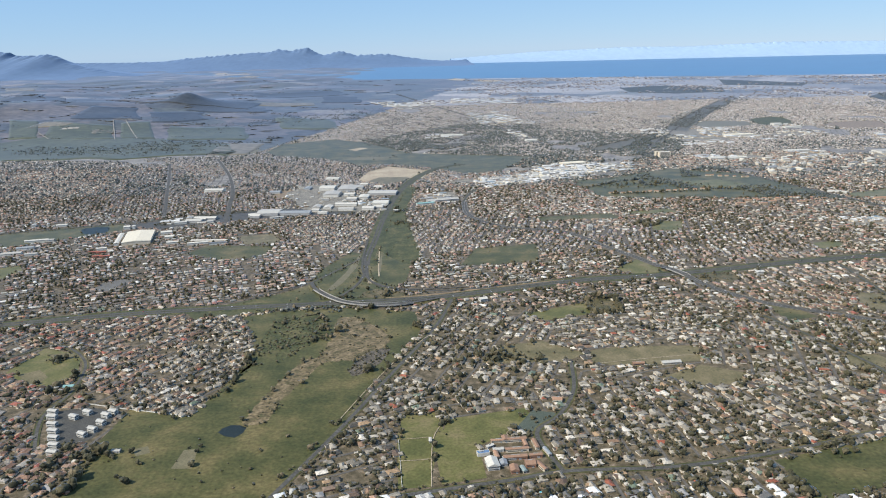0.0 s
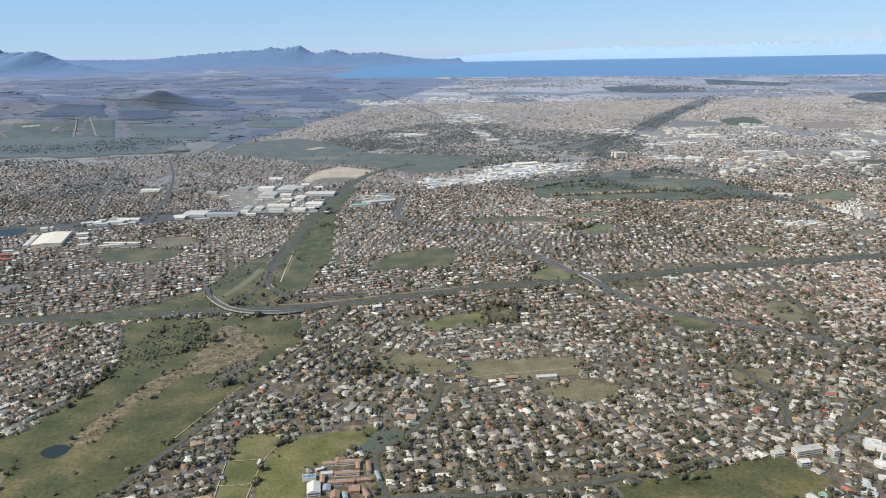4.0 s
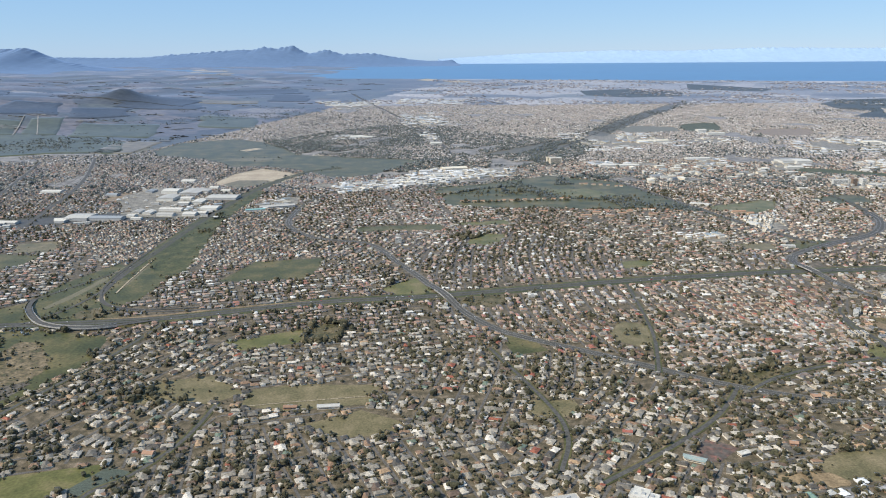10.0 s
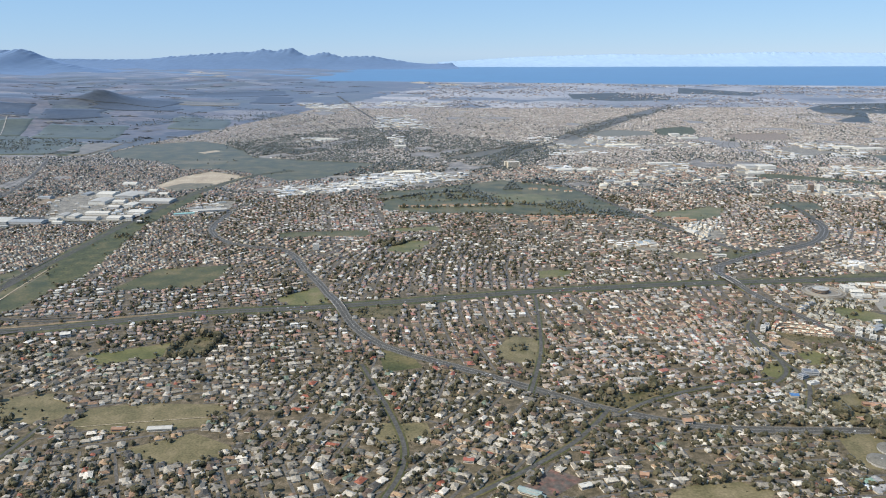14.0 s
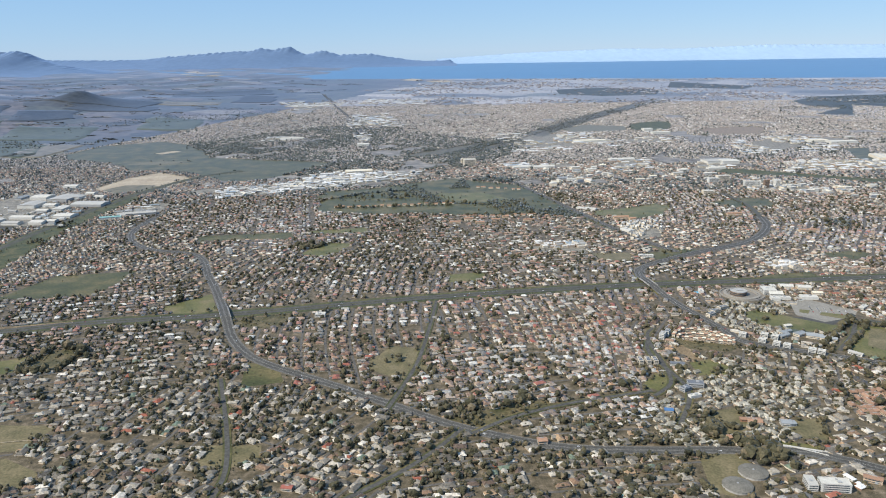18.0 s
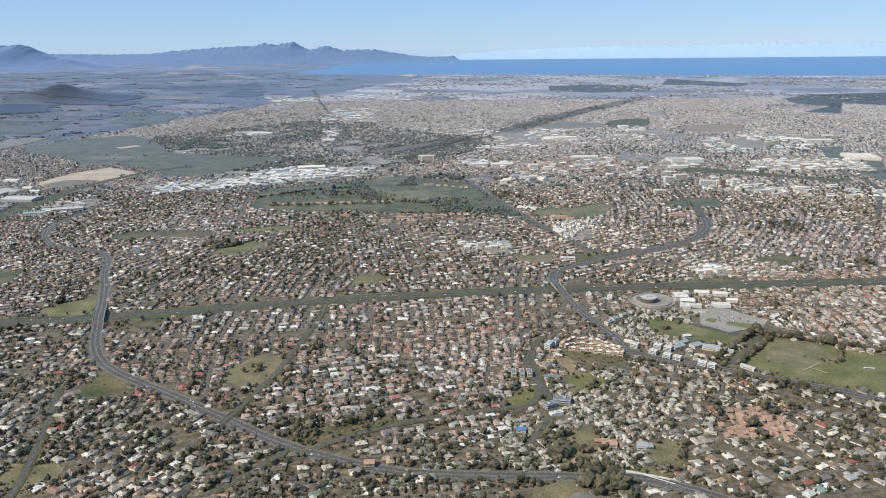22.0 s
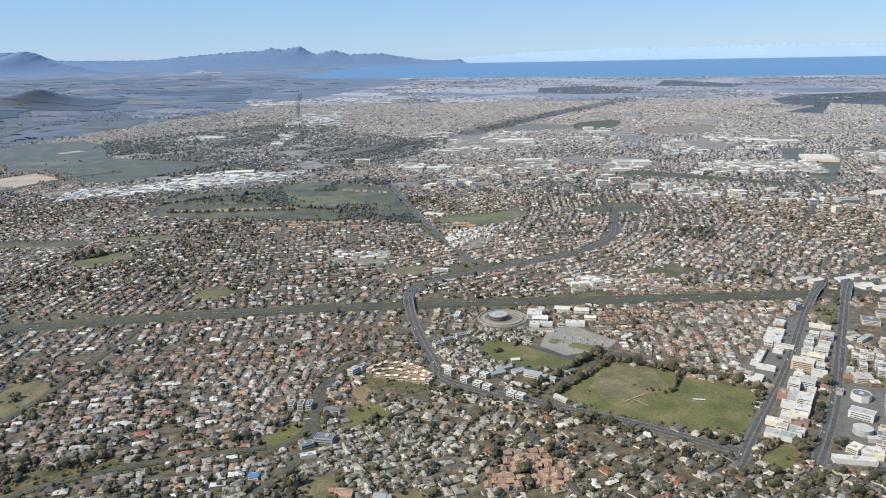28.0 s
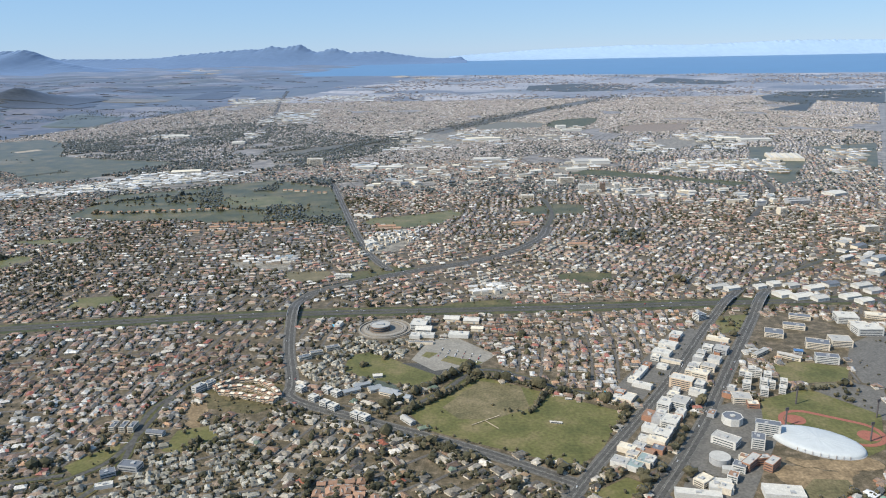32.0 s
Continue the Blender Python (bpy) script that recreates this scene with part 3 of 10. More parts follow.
mountain_range("mountain_coast", [(150, 30), (700, 62), (1300, 80), (1700, 74), (2300, 92), (2900, 84), (4300, 95)], 4950, 220, "coast range across the bay, coloured very pale blue for haze", HAZY_ROCK)
mountain_range("mountain_near", [(-2150, 60), (-1969, 109), (-1823, 120), (-1788, 114), (-1767, 98), (-1730, 102), (-1683, 98), (-1622, 106), (-1588, 94), (-1544, 67), (-1470, 45), (-1250, 4)], 3300, 600, "jagged mountain beyond the farmland, tinted blue-grey for haze")
mountain_range("mountain_far", [(-2822, 84), (-2106, 58), (-1744, 53), (-1546, 55), (-1412, 69), (-1113, 89), (-1013, 96), (-931, 94), (-880, 112), (-798, 101), (-698, 120), (-650, 86), (-601, 71), (-517, 94), (-468, 84), (-419, 66), (-352, 70), (-219, 70), (-137, 52), (-70, 44), (-20, 34), (80, 25), (197, 26), (230, 33), (262, 2)], 4500, 480, "long mountain range falling to a cape in the sea, tinted blue-grey for haze")


road("freeway", "hwy", 3.6, [(-136.8, 221.0), (-105.8, 227.3), (-68.5, 231.3), (-1.4, 236.6), (46.9, 250.1), (88.2, 256.0), (155.3, 270.1), (218.9, 278.7), (287.9, 282.3), (341.7, 285.8), (382.8, 287.8)])
road("spur", "hwy", 2.6, [(-26.0, 277.7), (-26.3, 292.6), (-25.2, 317.8), (-23.8, 363.6), (-19.2, 425.0), (-9.5, 481.0), (5.2, 518.0), (24.0, 536.0)])
road("ramp_west", "ramp", 0.9, [(-26.5, 292.6), (-36.1, 273.2), (-44.5, 256.8), (-53.0, 247.7), (-64.8, 239.0)])
road("ramp_middle", "ramp", 1.1, [(-26.0, 277.7), (-25.8, 266.3), (-27.6, 252.0), (-32.3, 239.8), (-38.9, 232.3), (-49.6, 229.8)])
road("ramp_east", "ramp", 1.1, [(-26.3, 284.2), (-24.7, 266.2), (-23.0, 257.6), (-19.1, 251.2), (-13.3, 247.5), (-1.3, 243.9), (22.4, 245.7)])
road("ramp_curve", "viaduct", 1.5, [(-44.4, 257.5), (-42.0, 249.3), (-37.2, 240.9), (-29.6, 232.6), (-19.9, 229.0), (-8.8, 229.8), (2.4, 236.3)])
road("valley_road", "main", 2.6, [(18.2, 398.5), (19.2, 363.5), (34.4, 337.3), (59.8, 324.0), (73.1, 295.6), (82.3, 274.6), (92.5, 248.2), (96.5, 238.1), (100.8, 230.2), (105.6, 223.8), (111.5, 218.5), (119.8, 212.8), (130.5, 205.4), (142.5, 196.6), (157.3, 186.1), (175.9, 177.7), (193.0, 175.6), (207.3, 175.3), (214.0, 174.6), (221.2, 174.6), (228.2, 171.6), (234.2, 167.8), (239.5, 163.3)])
road("hill_road_north", "main", 3.6, [(300.5, 376.6), (294.8, 356.2), (277.2, 332.6), (248.5, 315.7), (226.5, 299.2), (222.9, 291.8)])
road("hill_road", "main", 2.5, [(226.5, 299.2), (221.8, 287.1), (225.8, 260.0), (231.9, 237.3), (234.2, 228.8), (251.7, 219.2), (270.3, 209.6), (286.9, 199.2)])
road("avenue", "main", 2.1, [(285.3, 194.7), (291.3, 204.9), (310.5, 235.6), (330.4, 271.4), (347.3, 297.4)])
road("boulevard", "main", 2.5, [(298.3, 194.8), (311.8, 216.7), (331.1, 253.2), (351.1, 290.8), (360.7, 305.1)])
road("town_road", "main", 1.6, [(347.3, 297.4), (368.3, 313.5), (390.6, 332.0), (416.7, 351.1)])
road("park_road", "main", 1.5, [(255.4, 222.3), (263.8, 231.9), (273.3, 242.9), (289.2, 233.1), (299.4, 229.2)])
road("south_road", "main", 1.4, [(-8.1, 121.6), (13.6, 125.8), (26.2, 128.5), (47.6, 128.9), (69.9, 133.2), (96.1, 140.5)])
road("vlei_road", "main", 1.3, [(-32.3, 121.0), (-21.7, 147.5), (-10.5, 178.7), (0.2, 208.6), (6.2, 234.2)])
road("school_road", "main", 1.2, [(24.9, 127.8), (21.6, 143.4), (27.9, 151.5), (33.6, 164.2), (36.1, 180.9)])
road("station_road", "ramp", 1.6, [(-138.9, 377.1), (-183.7, 519.2), (-202.8, 576.2)])
road("rail_road", "main", 1.4, [(-207.1, 347.8), (-159.3, 362.7), (-110.6, 380.6), (-85.7, 388.9)])
road("north_road", "ramp", 2.0, [(-102.3, 360.0), (-112.0, 405.0), (-120.7, 446.1), (-140.3, 512.6), (-170.8, 595.5)])
road("grid_road", "main", 1.2, [(110.0, 150.2), (113.4, 170.5), (101.1, 211.2)])
road("court_road", "main", 1.3, [(116.9, 145.9), (129.4, 155.1), (138.5, 162.4), (147.0, 170.2), (154.0, 179.0), (158.0, 185.2)])
road("east_road", "main", 1.2, [(141.9, 193.7), (147.7, 217.7), (150.8, 244.1), (152.7, 265.9)])
road("common_road", "main", 2.3, [(197.4, 481.0), (230.3, 354.4), (244.4, 318.3)])
road("link_road", "main", 1.2, [(201.4, 198.5), (206.9, 204.6), (208.4, 214.0), (209.3, 233.0), (212.9, 240.2)])
road("rail_cutting", "ramp", 1.4, [(422.0, 1040.2), (297.5, 833.8), (225.0, 696.5), (177.8, 595.9)])
road("far_road", "ramp", 2.0, [(426.3, 532.6), (418.1, 457.7), (403.2, 422.3), (378.3, 379.0)])
road("estate_road", "main", 1.0, [(-85.9, 142.2), (-91.8, 157.5), (-91.4, 172.3), (-96.5, 190.2), (-110.2, 202.5), (-120.6, 191.9)])
road("ridge_road", "main", 1.3, [(202.9, 185.2), (209.8, 201.5), (206.9, 222.2), (209.9, 233.5)])
road("field_path", "path", 0.16, [(-8.5, 142.6), (-4.7, 142.8), (-1.2, 143.3)])
road("field_path", "path", 0.16, [(-7.9, 134.0), (-4.6, 134.0), (-1.5, 134.4)])
road("field_path", "path", 0.2, [(2.9, 153.1), (-0.4, 144.7), (-1.2, 137.3), (-1.3, 124.5)])
road("field_path", "path", 0.18, [(43.5, 179.1), (55.6, 181.1), (72.3, 183.4)])
road("field_path", "path", 0.2, [(-22.2, 151.9), (-17.0, 167.5), (-10.0, 186.0), (-0.6, 204.0)])
road("field_path", "path", 0.22, [(275.5, 222.0), (272.5, 219.9), (270.0, 218.1)])
road("field_path", "path", 0.22, [(272.5, 219.9), (273.8, 218.3), (275.0, 216.8)])
road("field_path", "path", 0.5, [(-22.3, 303.0), (-21.1, 277.3), (-20.0, 262.2)])
road("works_road", "main", 1.3, [(18.1, 398.5), (21.4, 415.4), (28.5, 436.5), (44.7, 459.0), (66.0, 477.1), (96.7, 498.2)])
road("slip_road", "main", 1.8, [(300.5, 376.8), (304.6, 397.4), (304.9, 418.8), (303.2, 434.8)])
road("works_street", "main", 1.2, [(-135.3, 356.7), (-109.9, 385.2), (-39.7, 379.0), (-5.9, 380.0), (16.6, 383.4)])
road("far_avenue", "ramp", 3.0, [(100.1, 633.9), (83.8, 739.5), (63.0, 874.4), (2.2, 1156.9), (-58.9, 1456.3)])
road("slope_road", "main", 1.3, [(160.3, 183.3), (169.7, 190.1), (183.4, 196.0), (201.6, 201.0)])
road("ramp_loop", "ramp", 0.8, [(-28.4, 319.3), (-28.1, 287.2), (-26.4, 267.9), (-22.4, 256.8), (-15.5, 249.2), (-3.5, 245.5), (13.0, 247.3)])
green("vlei", "meadow", [(-71.5, 122.2), (-31.0, 120.1), (-21.9, 149.3), (-12.1, 182.5), (-4.0, 204.3), (-5.9, 223.0), (-27.3, 228.5), (-49.2, 227.6), (-60.8, 222.2), (-52.6, 203.5), (-50.8, 187.0), (-53.8, 169.9), (-57.2, 156.0), (-72.7, 160.5), (-74.2, 134.9)])
green("reeds", "reed", [(-44.0, 152.5), (-41.0, 169.0), (-36.0, 186.0), (-31.9, 189.5), (-30.0, 205.3), (-30.2, 218.7), (-22.6, 217.1), (-13.0, 200.5), (-20.1, 187.1), (-29.8, 184.8), (-32.9, 175.7), (-37.1, 163.3), (-39.1, 152.2)])
green("wet_meadow", "marsh", [(-55.1, 165.3), (-50.6, 179.7), (-47.1, 191.4), (-40.3, 197.4), (-32.2, 202.8), (-36.2, 213.8), (-47.7, 219.6), (-50.6, 207.8), (-49.1, 194.7), (-49.1, 183.2), (-52.4, 169.8)])
green("grey_bush", "bush", [(-22.4, 177.1), (-20.2, 188.7), (-12.6, 193.3), (-14.9, 183.4), (-18.4, 176.8)])
green("vlei_lower", "meadow", [(-50.1, 121.1), (-32.1, 120.1), (-22.8, 146.8), (-27.3, 152.2), (-35.4, 141.6), (-44.5, 131.2)])
green("estate_green", "lawn", [(-114.8, 184.1), (-112.5, 200.5), (-99.5, 195.1), (-94.1, 179.9), (-101.7, 173.0)])
green("estate_bare", "dry", [(-110.7, 182.0), (-106.4, 185.3), (-101.7, 180.4), (-102.5, 174.7)])
green("estate_dry", "dry", [(-109.3, 195.8), (-102.7, 197.0), (-99.6, 193.5), (-104.5, 190.8)])
green("arena", "arena", [(-54.1, 133.8), (-53.7, 141.0), (-50.9, 141.3), (-49.8, 133.6)])
green("paddock", "arena", [(-65.0, 141.9), (-62.1, 143.1), (-60.6, 140.3), (-63.2, 139.1)])
green("pond", "water", [(-48.5, 148.1), (-46.5, 151.3), (-42.6, 150.0), (-44.2, 145.6)])
green("cricket", "lawn", [(-7.7, 124.1), (-8.7, 144.3), (-7.7, 153.7), (0.7, 154.6), (1.4, 145.4), (-1.0, 130.8), (-1.5, 124.5)])
green("rugby", "lawn", [(2.5, 151.2), (20.7, 155.5), (21.7, 151.1), (14.2, 142.9), (8.6, 139.0), (9.5, 127.0), (0.7, 125.2), (-0.5, 137.3)])
green("school_court", "court", [(22.1, 154.3), (27.5, 152.6), (24.1, 145.3), (16.1, 143.8)])
green("common", "meadow", [(67.3, 130.1), (94.7, 138.1), (102.1, 139.2), (108.0, 130.1), (107.5, 126.7), (66.5, 115.0), (68.2, 125.0)])
green("long_park", "dry", [(42.2, 187.4), (52.0, 190.3), (73.0, 189.2), (70.5, 179.3), (51.4, 176.3), (41.8, 179.8)])
green("dune_park", "dry", [(12.0, 180.8), (18.4, 193.1), (30.7, 195.6), (41.3, 185.9), (34.5, 180.7), (24.1, 181.4)])
green("triangle", "dry", [(56.8, 169.7), (69.2, 176.5), (78.8, 170.9), (77.4, 165.1), (66.3, 164.5)])
green("pitch", "lawn", [(27.9, 218.2), (50.4, 227.7), (50.3, 217.0), (33.2, 211.8)])
green("yard", "scrub", [(51.2, 229.3), (59.3, 229.8), (58.2, 217.9), (50.3, 217.0)])
green("hill_field", "meadow", [(10.8, 274.2), (18.3, 298.9), (44.7, 303.7), (42.0, 277.6), (27.3, 274.3)])
green("far_pitch", "lawn", [(100.0, 322.0), (103.2, 333.1), (109.2, 340.2), (119.0, 338.6), (114.0, 324.5), (107.7, 318.4)])
green("junction_green", "meadow", [(-43.3, 255.3), (-27.0, 296.2), (-22.4, 339.0), (-10.8, 321.4), (-6.4, 301.4), (-9.9, 254.4), (-22.3, 235.5), (-35.9, 237.8)])
green("spur_green", "meadow", [(-23.3, 303.1), (-21.6, 376.9), (-14.0, 371.8), (-10.0, 343.4), (-6.7, 301.4), (-15.5, 301.4)])
green("hill_park", "dry", [(135.7, 219.6), (140.8, 230.1), (149.8, 227.3), (150.6, 214.2), (145.7, 208.1), (135.5, 215.9)])
green("corner_green", "meadow", [(107.1, 206.2), (104.7, 220.4), (112.9, 218.5), (116.7, 208.9)])
green("bridge_green", "lawn", [(67.9, 263.1), (79.8, 276.1), (86.1, 260.0), (76.8, 255.4)])
green("bridge_wood", "scrub", [(93.6, 249.3), (104.6, 256.9), (110.4, 253.4), (104.6, 244.6)])
green("small_park", "dry", [(107.7, 171.6), (106.3, 180.2), (118.0, 179.9), (119.0, 174.8), (112.8, 171.1)])
green("slope", "scrub", [(155.0, 189.2), (176.2, 197.5), (176.3, 191.6), (163.8, 186.2)])
green("works", "scrub", [(214.5, 230.5), (216.8, 238.6), (231.2, 234.9), (231.3, 227.2), (227.1, 222.9), (217.3, 225.5)])
green("earth_patch", "soil", [(212.6, 226.3), (216.2, 227.6), (218.2, 223.7), (219.3, 215.8), (215.8, 216.5), (215.5, 221.2)])
green("works_green", "lawn", [(215.1, 216.2), (220.7, 218.2), (224.6, 212.4), (220.5, 208.3), (215.1, 208.9)])
green("flat_green", "lawn", [(200.0, 203.9), (206.2, 212.3), (207.5, 208.5), (204.1, 200.4)])
green("high_field", "lawn", [(242.1, 251.0), (246.7, 253.1), (265.8, 238.3), (258.1, 234.1), (241.9, 241.9)])
green("tarmac", "asphalt", [(254.2, 246.8), (268.9, 245.6), (263.0, 240.0)])
green("sports_ground", "lawn", [(257.5, 223.8), (269.0, 238.3), (273.0, 238.9), (286.2, 231.0), (299.2, 223.4), (292.7, 209.4), (287.6, 203.9), (271.8, 211.3), (261.7, 216.6)])
green("bowls", "court", [(249.0, 238.6), (255.7, 234.4), (256.2, 230.5), (248.6, 233.0)])
green("meadow_patch", "dry", [(224.0, 186.4), (233.2, 187.3), (230.8, 178.2), (223.0, 179.7)])
green("bare_patch", "dry", [(206.7, 179.9), (210.3, 190.6), (218.2, 192.7), (218.1, 185.5), (209.9, 176.3)])
green("campus_green", "lawn", [(335.6, 245.0), (341.9, 246.8), (351.4, 243.4), (347.8, 236.6), (341.5, 236.2), (336.3, 235.6), (334.4, 240.6)])
green("car_park", "paving", [(334.2, 232.1), (338.9, 234.3), (348.0, 236.3), (353.1, 232.9), (348.0, 219.0), (345.1, 221.0), (341.0, 225.6), (334.8, 228.4)])
green("earth", "soil", [(319.4, 204.9), (329.4, 202.6), (334.2, 205.0), (325.9, 193.5), (321.7, 193.4)])
green("median_green", "lawn", [(332.8, 274.6), (343.8, 277.4), (338.5, 266.6), (329.8, 263.0)])
green("corner_lawn", "lawn", [(287.6, 195.5), (295.3, 201.0), (298.3, 198.6), (295.5, 194.0)])
green("yellow_field", "dry", [(211.5, 312.0), (226.2, 318.8), (224.2, 305.9)])
green("verge_green", "meadow", [(264.9, 287.0), (280.7, 290.0), (281.8, 282.9), (268.1, 280.5)])
green("court_green", "meadow", [(295.8, 312.6), (308.6, 316.4), (312.7, 310.4), (298.5, 306.2)])
green("quad", "lawn", [(231.3, 389.4), (262.3, 409.9), (265.0, 395.1), (238.5, 376.2)])
green("works_pit", "soil", [(359.0, 254.5), (366.9, 257.8), (366.0, 246.0), (357.5, 238.0), (355.0, 245.0)])
green("quarter_green", "lawn", [(228.8, 394.5), (263.1, 405.6), (259.5, 386.1), (245.7, 377.6), (226.7, 385.2)])
green("bend_green", "meadow", [(288.1, 409.7), (307.2, 419.8), (318.0, 411.0), (297.7, 396.5)])
green("right_green", "meadow", [(301.3, 313.4), (313.6, 314.5), (312.8, 308.1), (301.4, 303.7)])
green("pitch_far", "dry", [(210.6, 318.3), (224.8, 318.6), (222.6, 307.3), (212.4, 308.9)])
green("dam_green", "meadow", [(-191.8, 320.1), (-206.5, 346.7), (-184.6, 357.0), (-153.0, 364.5), (-148.9, 347.2), (-172.7, 332.2)])
green("dam", "water", [(-170.7, 355.4), (-159.5, 357.8), (-156.1, 345.7), (-164.7, 343.3)])
green("west_green", "lawn", [(-164.9, 271.7), (-173.7, 287.6), (-167.7, 291.1), (-162.1, 282.6)])
green("pale_yard", "asphalt", [(-90.5, 160.2), (-84.3, 162.7), (-74.1, 159.2), (-75.7, 147.5), (-79.8, 141.8), (-81.6, 141.9)])
green("strip_green", "meadow", [(50.7, 354.9), (89.6, 359.4), (92.6, 348.7), (53.5, 345.8)])
green("parking", "concrete", [(260.0, 260.3), (266.7, 261.5), (275.8, 251.1), (272.4, 246.2), (262.0, 242.4), (256.5, 248.5)])
green("parking_island", "lawn", [(264.7, 250.5), (272.7, 247.0), (269.8, 243.8), (263.1, 248.0)])
green("parking_island", "lawn", [(259.7, 253.1), (262.5, 252.2), (260.5, 249.3), (258.6, 250.6)])
green("strip_west", "paving", [(297.4, 230.5), (319.7, 265.7), (323.6, 267.6), (327.2, 265.6), (314.5, 244.0), (302.8, 226.8)])
green("strip_east", "paving", [(293.3, 202.7), (303.6, 221.0), (324.3, 258.4), (331.5, 260.0), (327.5, 250.0), (312.0, 224.4), (299.5, 203.5)])
green("campus", "paving", [(307.2, 206.2), (317.7, 225.5), (325.9, 230.3), (325.2, 214.7), (317.3, 201.9), (312.7, 194.1), (301.6, 194.0)])
green("tennis", "clay", [(135.2, 155.1), (142.1, 161.6), (147.3, 157.9), (141.1, 152.4)])
green("dry_field", "dry", [(160, 151.5), (166, 155.6), (176, 156.6), (180.9, 153.4), (175.1, 145), (160, 146)])
green("bare_strip", "soil", [(147.5, 144.4), (149.5, 147.2), (159.5, 148.6), (162, 144)])
green("plot_lawn", "lawn", [(217.5, 179.3), (227.4, 176.2), (227.0, 174.6), (217.7, 177.6)])
green("tank_green", "dry", [(202.8, 174.4), (209.9, 174.6), (211.5, 170.5), (204.2, 159.9), (200.9, 161.6)])
green("brown_turf", "dry", [(264.3, 225.3), (271.6, 237.3), (280.3, 234.6), (281.4, 225.1), (274.1, 220.5), (267.6, 220.6)])
green("stadium_green", "lawn", [(326.9, 228.3), (338.3, 233.3), (346.9, 222.0), (341.2, 209.8), (332.1, 204.5), (326.2, 214.7), (324.4, 220.5)])
green("bare_field", "yard", [(188.0, 331.2), (210.6, 327.3), (210.5, 319.4), (192.2, 322.9)])
green("strip_meadow", "meadow", [(263.0, 286.2), (274.1, 289.0), (280.1, 284.0), (276.1, 280.0), (261.9, 280.3)])
green("school_yard", "yard", [(270.4, 300.7), (281.5, 303.2), (284.0, 296.4), (278.8, 291.4), (269.0, 292.9)])
green("junction_meadow", "meadow", [(226.7, 315.2), (244.6, 321.7), (249.7, 316.9), (233.5, 308.4)])
green("red_yard", "paving", [(308.9, 243.4), (311.0, 241.1), (306.9, 235.1), (305.8, 237.8)])
green("junction_scrub", "scrub", [(-24.8, 242.8), (-20.8, 247.5), (-13.2, 244.3), (-9.1, 241.5), (-14.8, 237.2), (-22.5, 237.8)])
green("junction_west", "meadow", [(-80.2, 228.0), (-67.1, 236.1), (-53.2, 245.3), (-44.3, 254.0), (-43.6, 271.7), (-33.5, 298.7), (-28.4, 293.4), (-30.5, 252.5), (-33.5, 237.1), (-36.7, 231.2), (-76.6, 221.3)])
green("parking_west", "paving", [(-122.9, 256.4), (-122.3, 264.4), (-113.7, 269.3), (-109.8, 264.7), (-116.6, 253.2)])
green("rail_yard", "asphalt", [(-153.2, 360.5), (-131.3, 370.5), (-109.3, 383.8), (-74.7, 391.5), (-40.7, 383.1), (-38.2, 372.5), (-68.8, 372.6), (-100.9, 363.1), (-131.8, 349.8)])
green("gravel_band", "arena", [(335.9, 233.2), (341.4, 235.6), (346.8, 236.0), (344.2, 233.6), (337.4, 232.4)])
green("dome_sand", "soil", [(323.4, 206.7), (327.4, 206.2), (337.0, 206.7), (337.2, 203.6), (331.3, 202.8), (324.7, 204.3)])
green("dome_verge", "dry", [(321.6, 197.1), (324.9, 200.6), (330.1, 200.3), (330.3, 195.4), (321.7, 195.3)])
green("campus_ground", "paving", [(350.5, 236.0), (354.0, 232.0), (362.0, 236.0), (372.0, 262.0), (366.5, 262.5), (358.0, 256.5), (352.0, 245.5)])
green("vlei_thicket", "marsh", [(-46.2, 216.0), (-37.5, 222.4), (-33.3, 218.0), (-34.5, 202.1), (-38.0, 193.1), (-41.5, 186.4), (-43.9, 189.6)])
green("airfield", "meadow", [(-140.1, 632.6), (-134.5, 685.7), (-93.5, 714.2), (-60.8, 686.8), (-36.5, 646.6), (-18.1, 604.4), (23.8, 587.2), (58.6, 576.9), (79.9, 567.4), (62.8, 530.7), (50.4, 507.4), (34.5, 492.6), (21.3, 497.3), (0.2, 520.7), (-14.1, 533.4), (-32.3, 544.2), (-52.4, 539.8), (-64.2, 558.7), (-84.3, 582.2), (-126.9, 605.3)])
green("borrow_pit", "sand", [(-47.5, 474.9), (-43.3, 510.6), (-29.5, 533.9), (3.2, 506.7), (-2.6, 485.4), (-12.3, 469.9), (-29.0, 459.2)])
green("pit_soil", "dry", [(-41.1, 470.8), (-34.1, 486.5), (-16.6, 485.9), (-7.0, 475.5), (-27.4, 459.1)])
green("airstrip", "sand", [(-70.0, 633.4), (-60.1, 647.5), (-53.0, 643.5), (-62.4, 626.1)])
green("pale_strip", "arena", [(-194.9, 624.4), (-186.2, 648.8), (-147.6, 651.0), (-147.2, 622.6)])
green("pale_strip", "arena", [(-72.8, 570.1), (-56.5, 587.1), (-26.7, 586.0), (-39.7, 571.8)])
green("greenbelt_west", "meadow", [(91.0, 455.3), (129.1, 467.2), (131.4, 445.1), (112.2, 432.2), (87.3, 434.7)])
green("rail_green", "scrub", [(125.8, 595.8), (175.1, 657.0), (209.6, 696.9), (255.6, 778.7), (331.5, 927.2), (464.4, 1158.9), (470.1, 1134.0), (360.5, 933.7), (275.8, 766.9), (239.1, 691.3), (200.4, 633.5), (156.4, 601.0)])
green("tan_field", "arena", [(270.3, 767.2), (303.4, 811.1), (339.4, 791.8), (334.8, 753.7), (280.9, 740.7)])
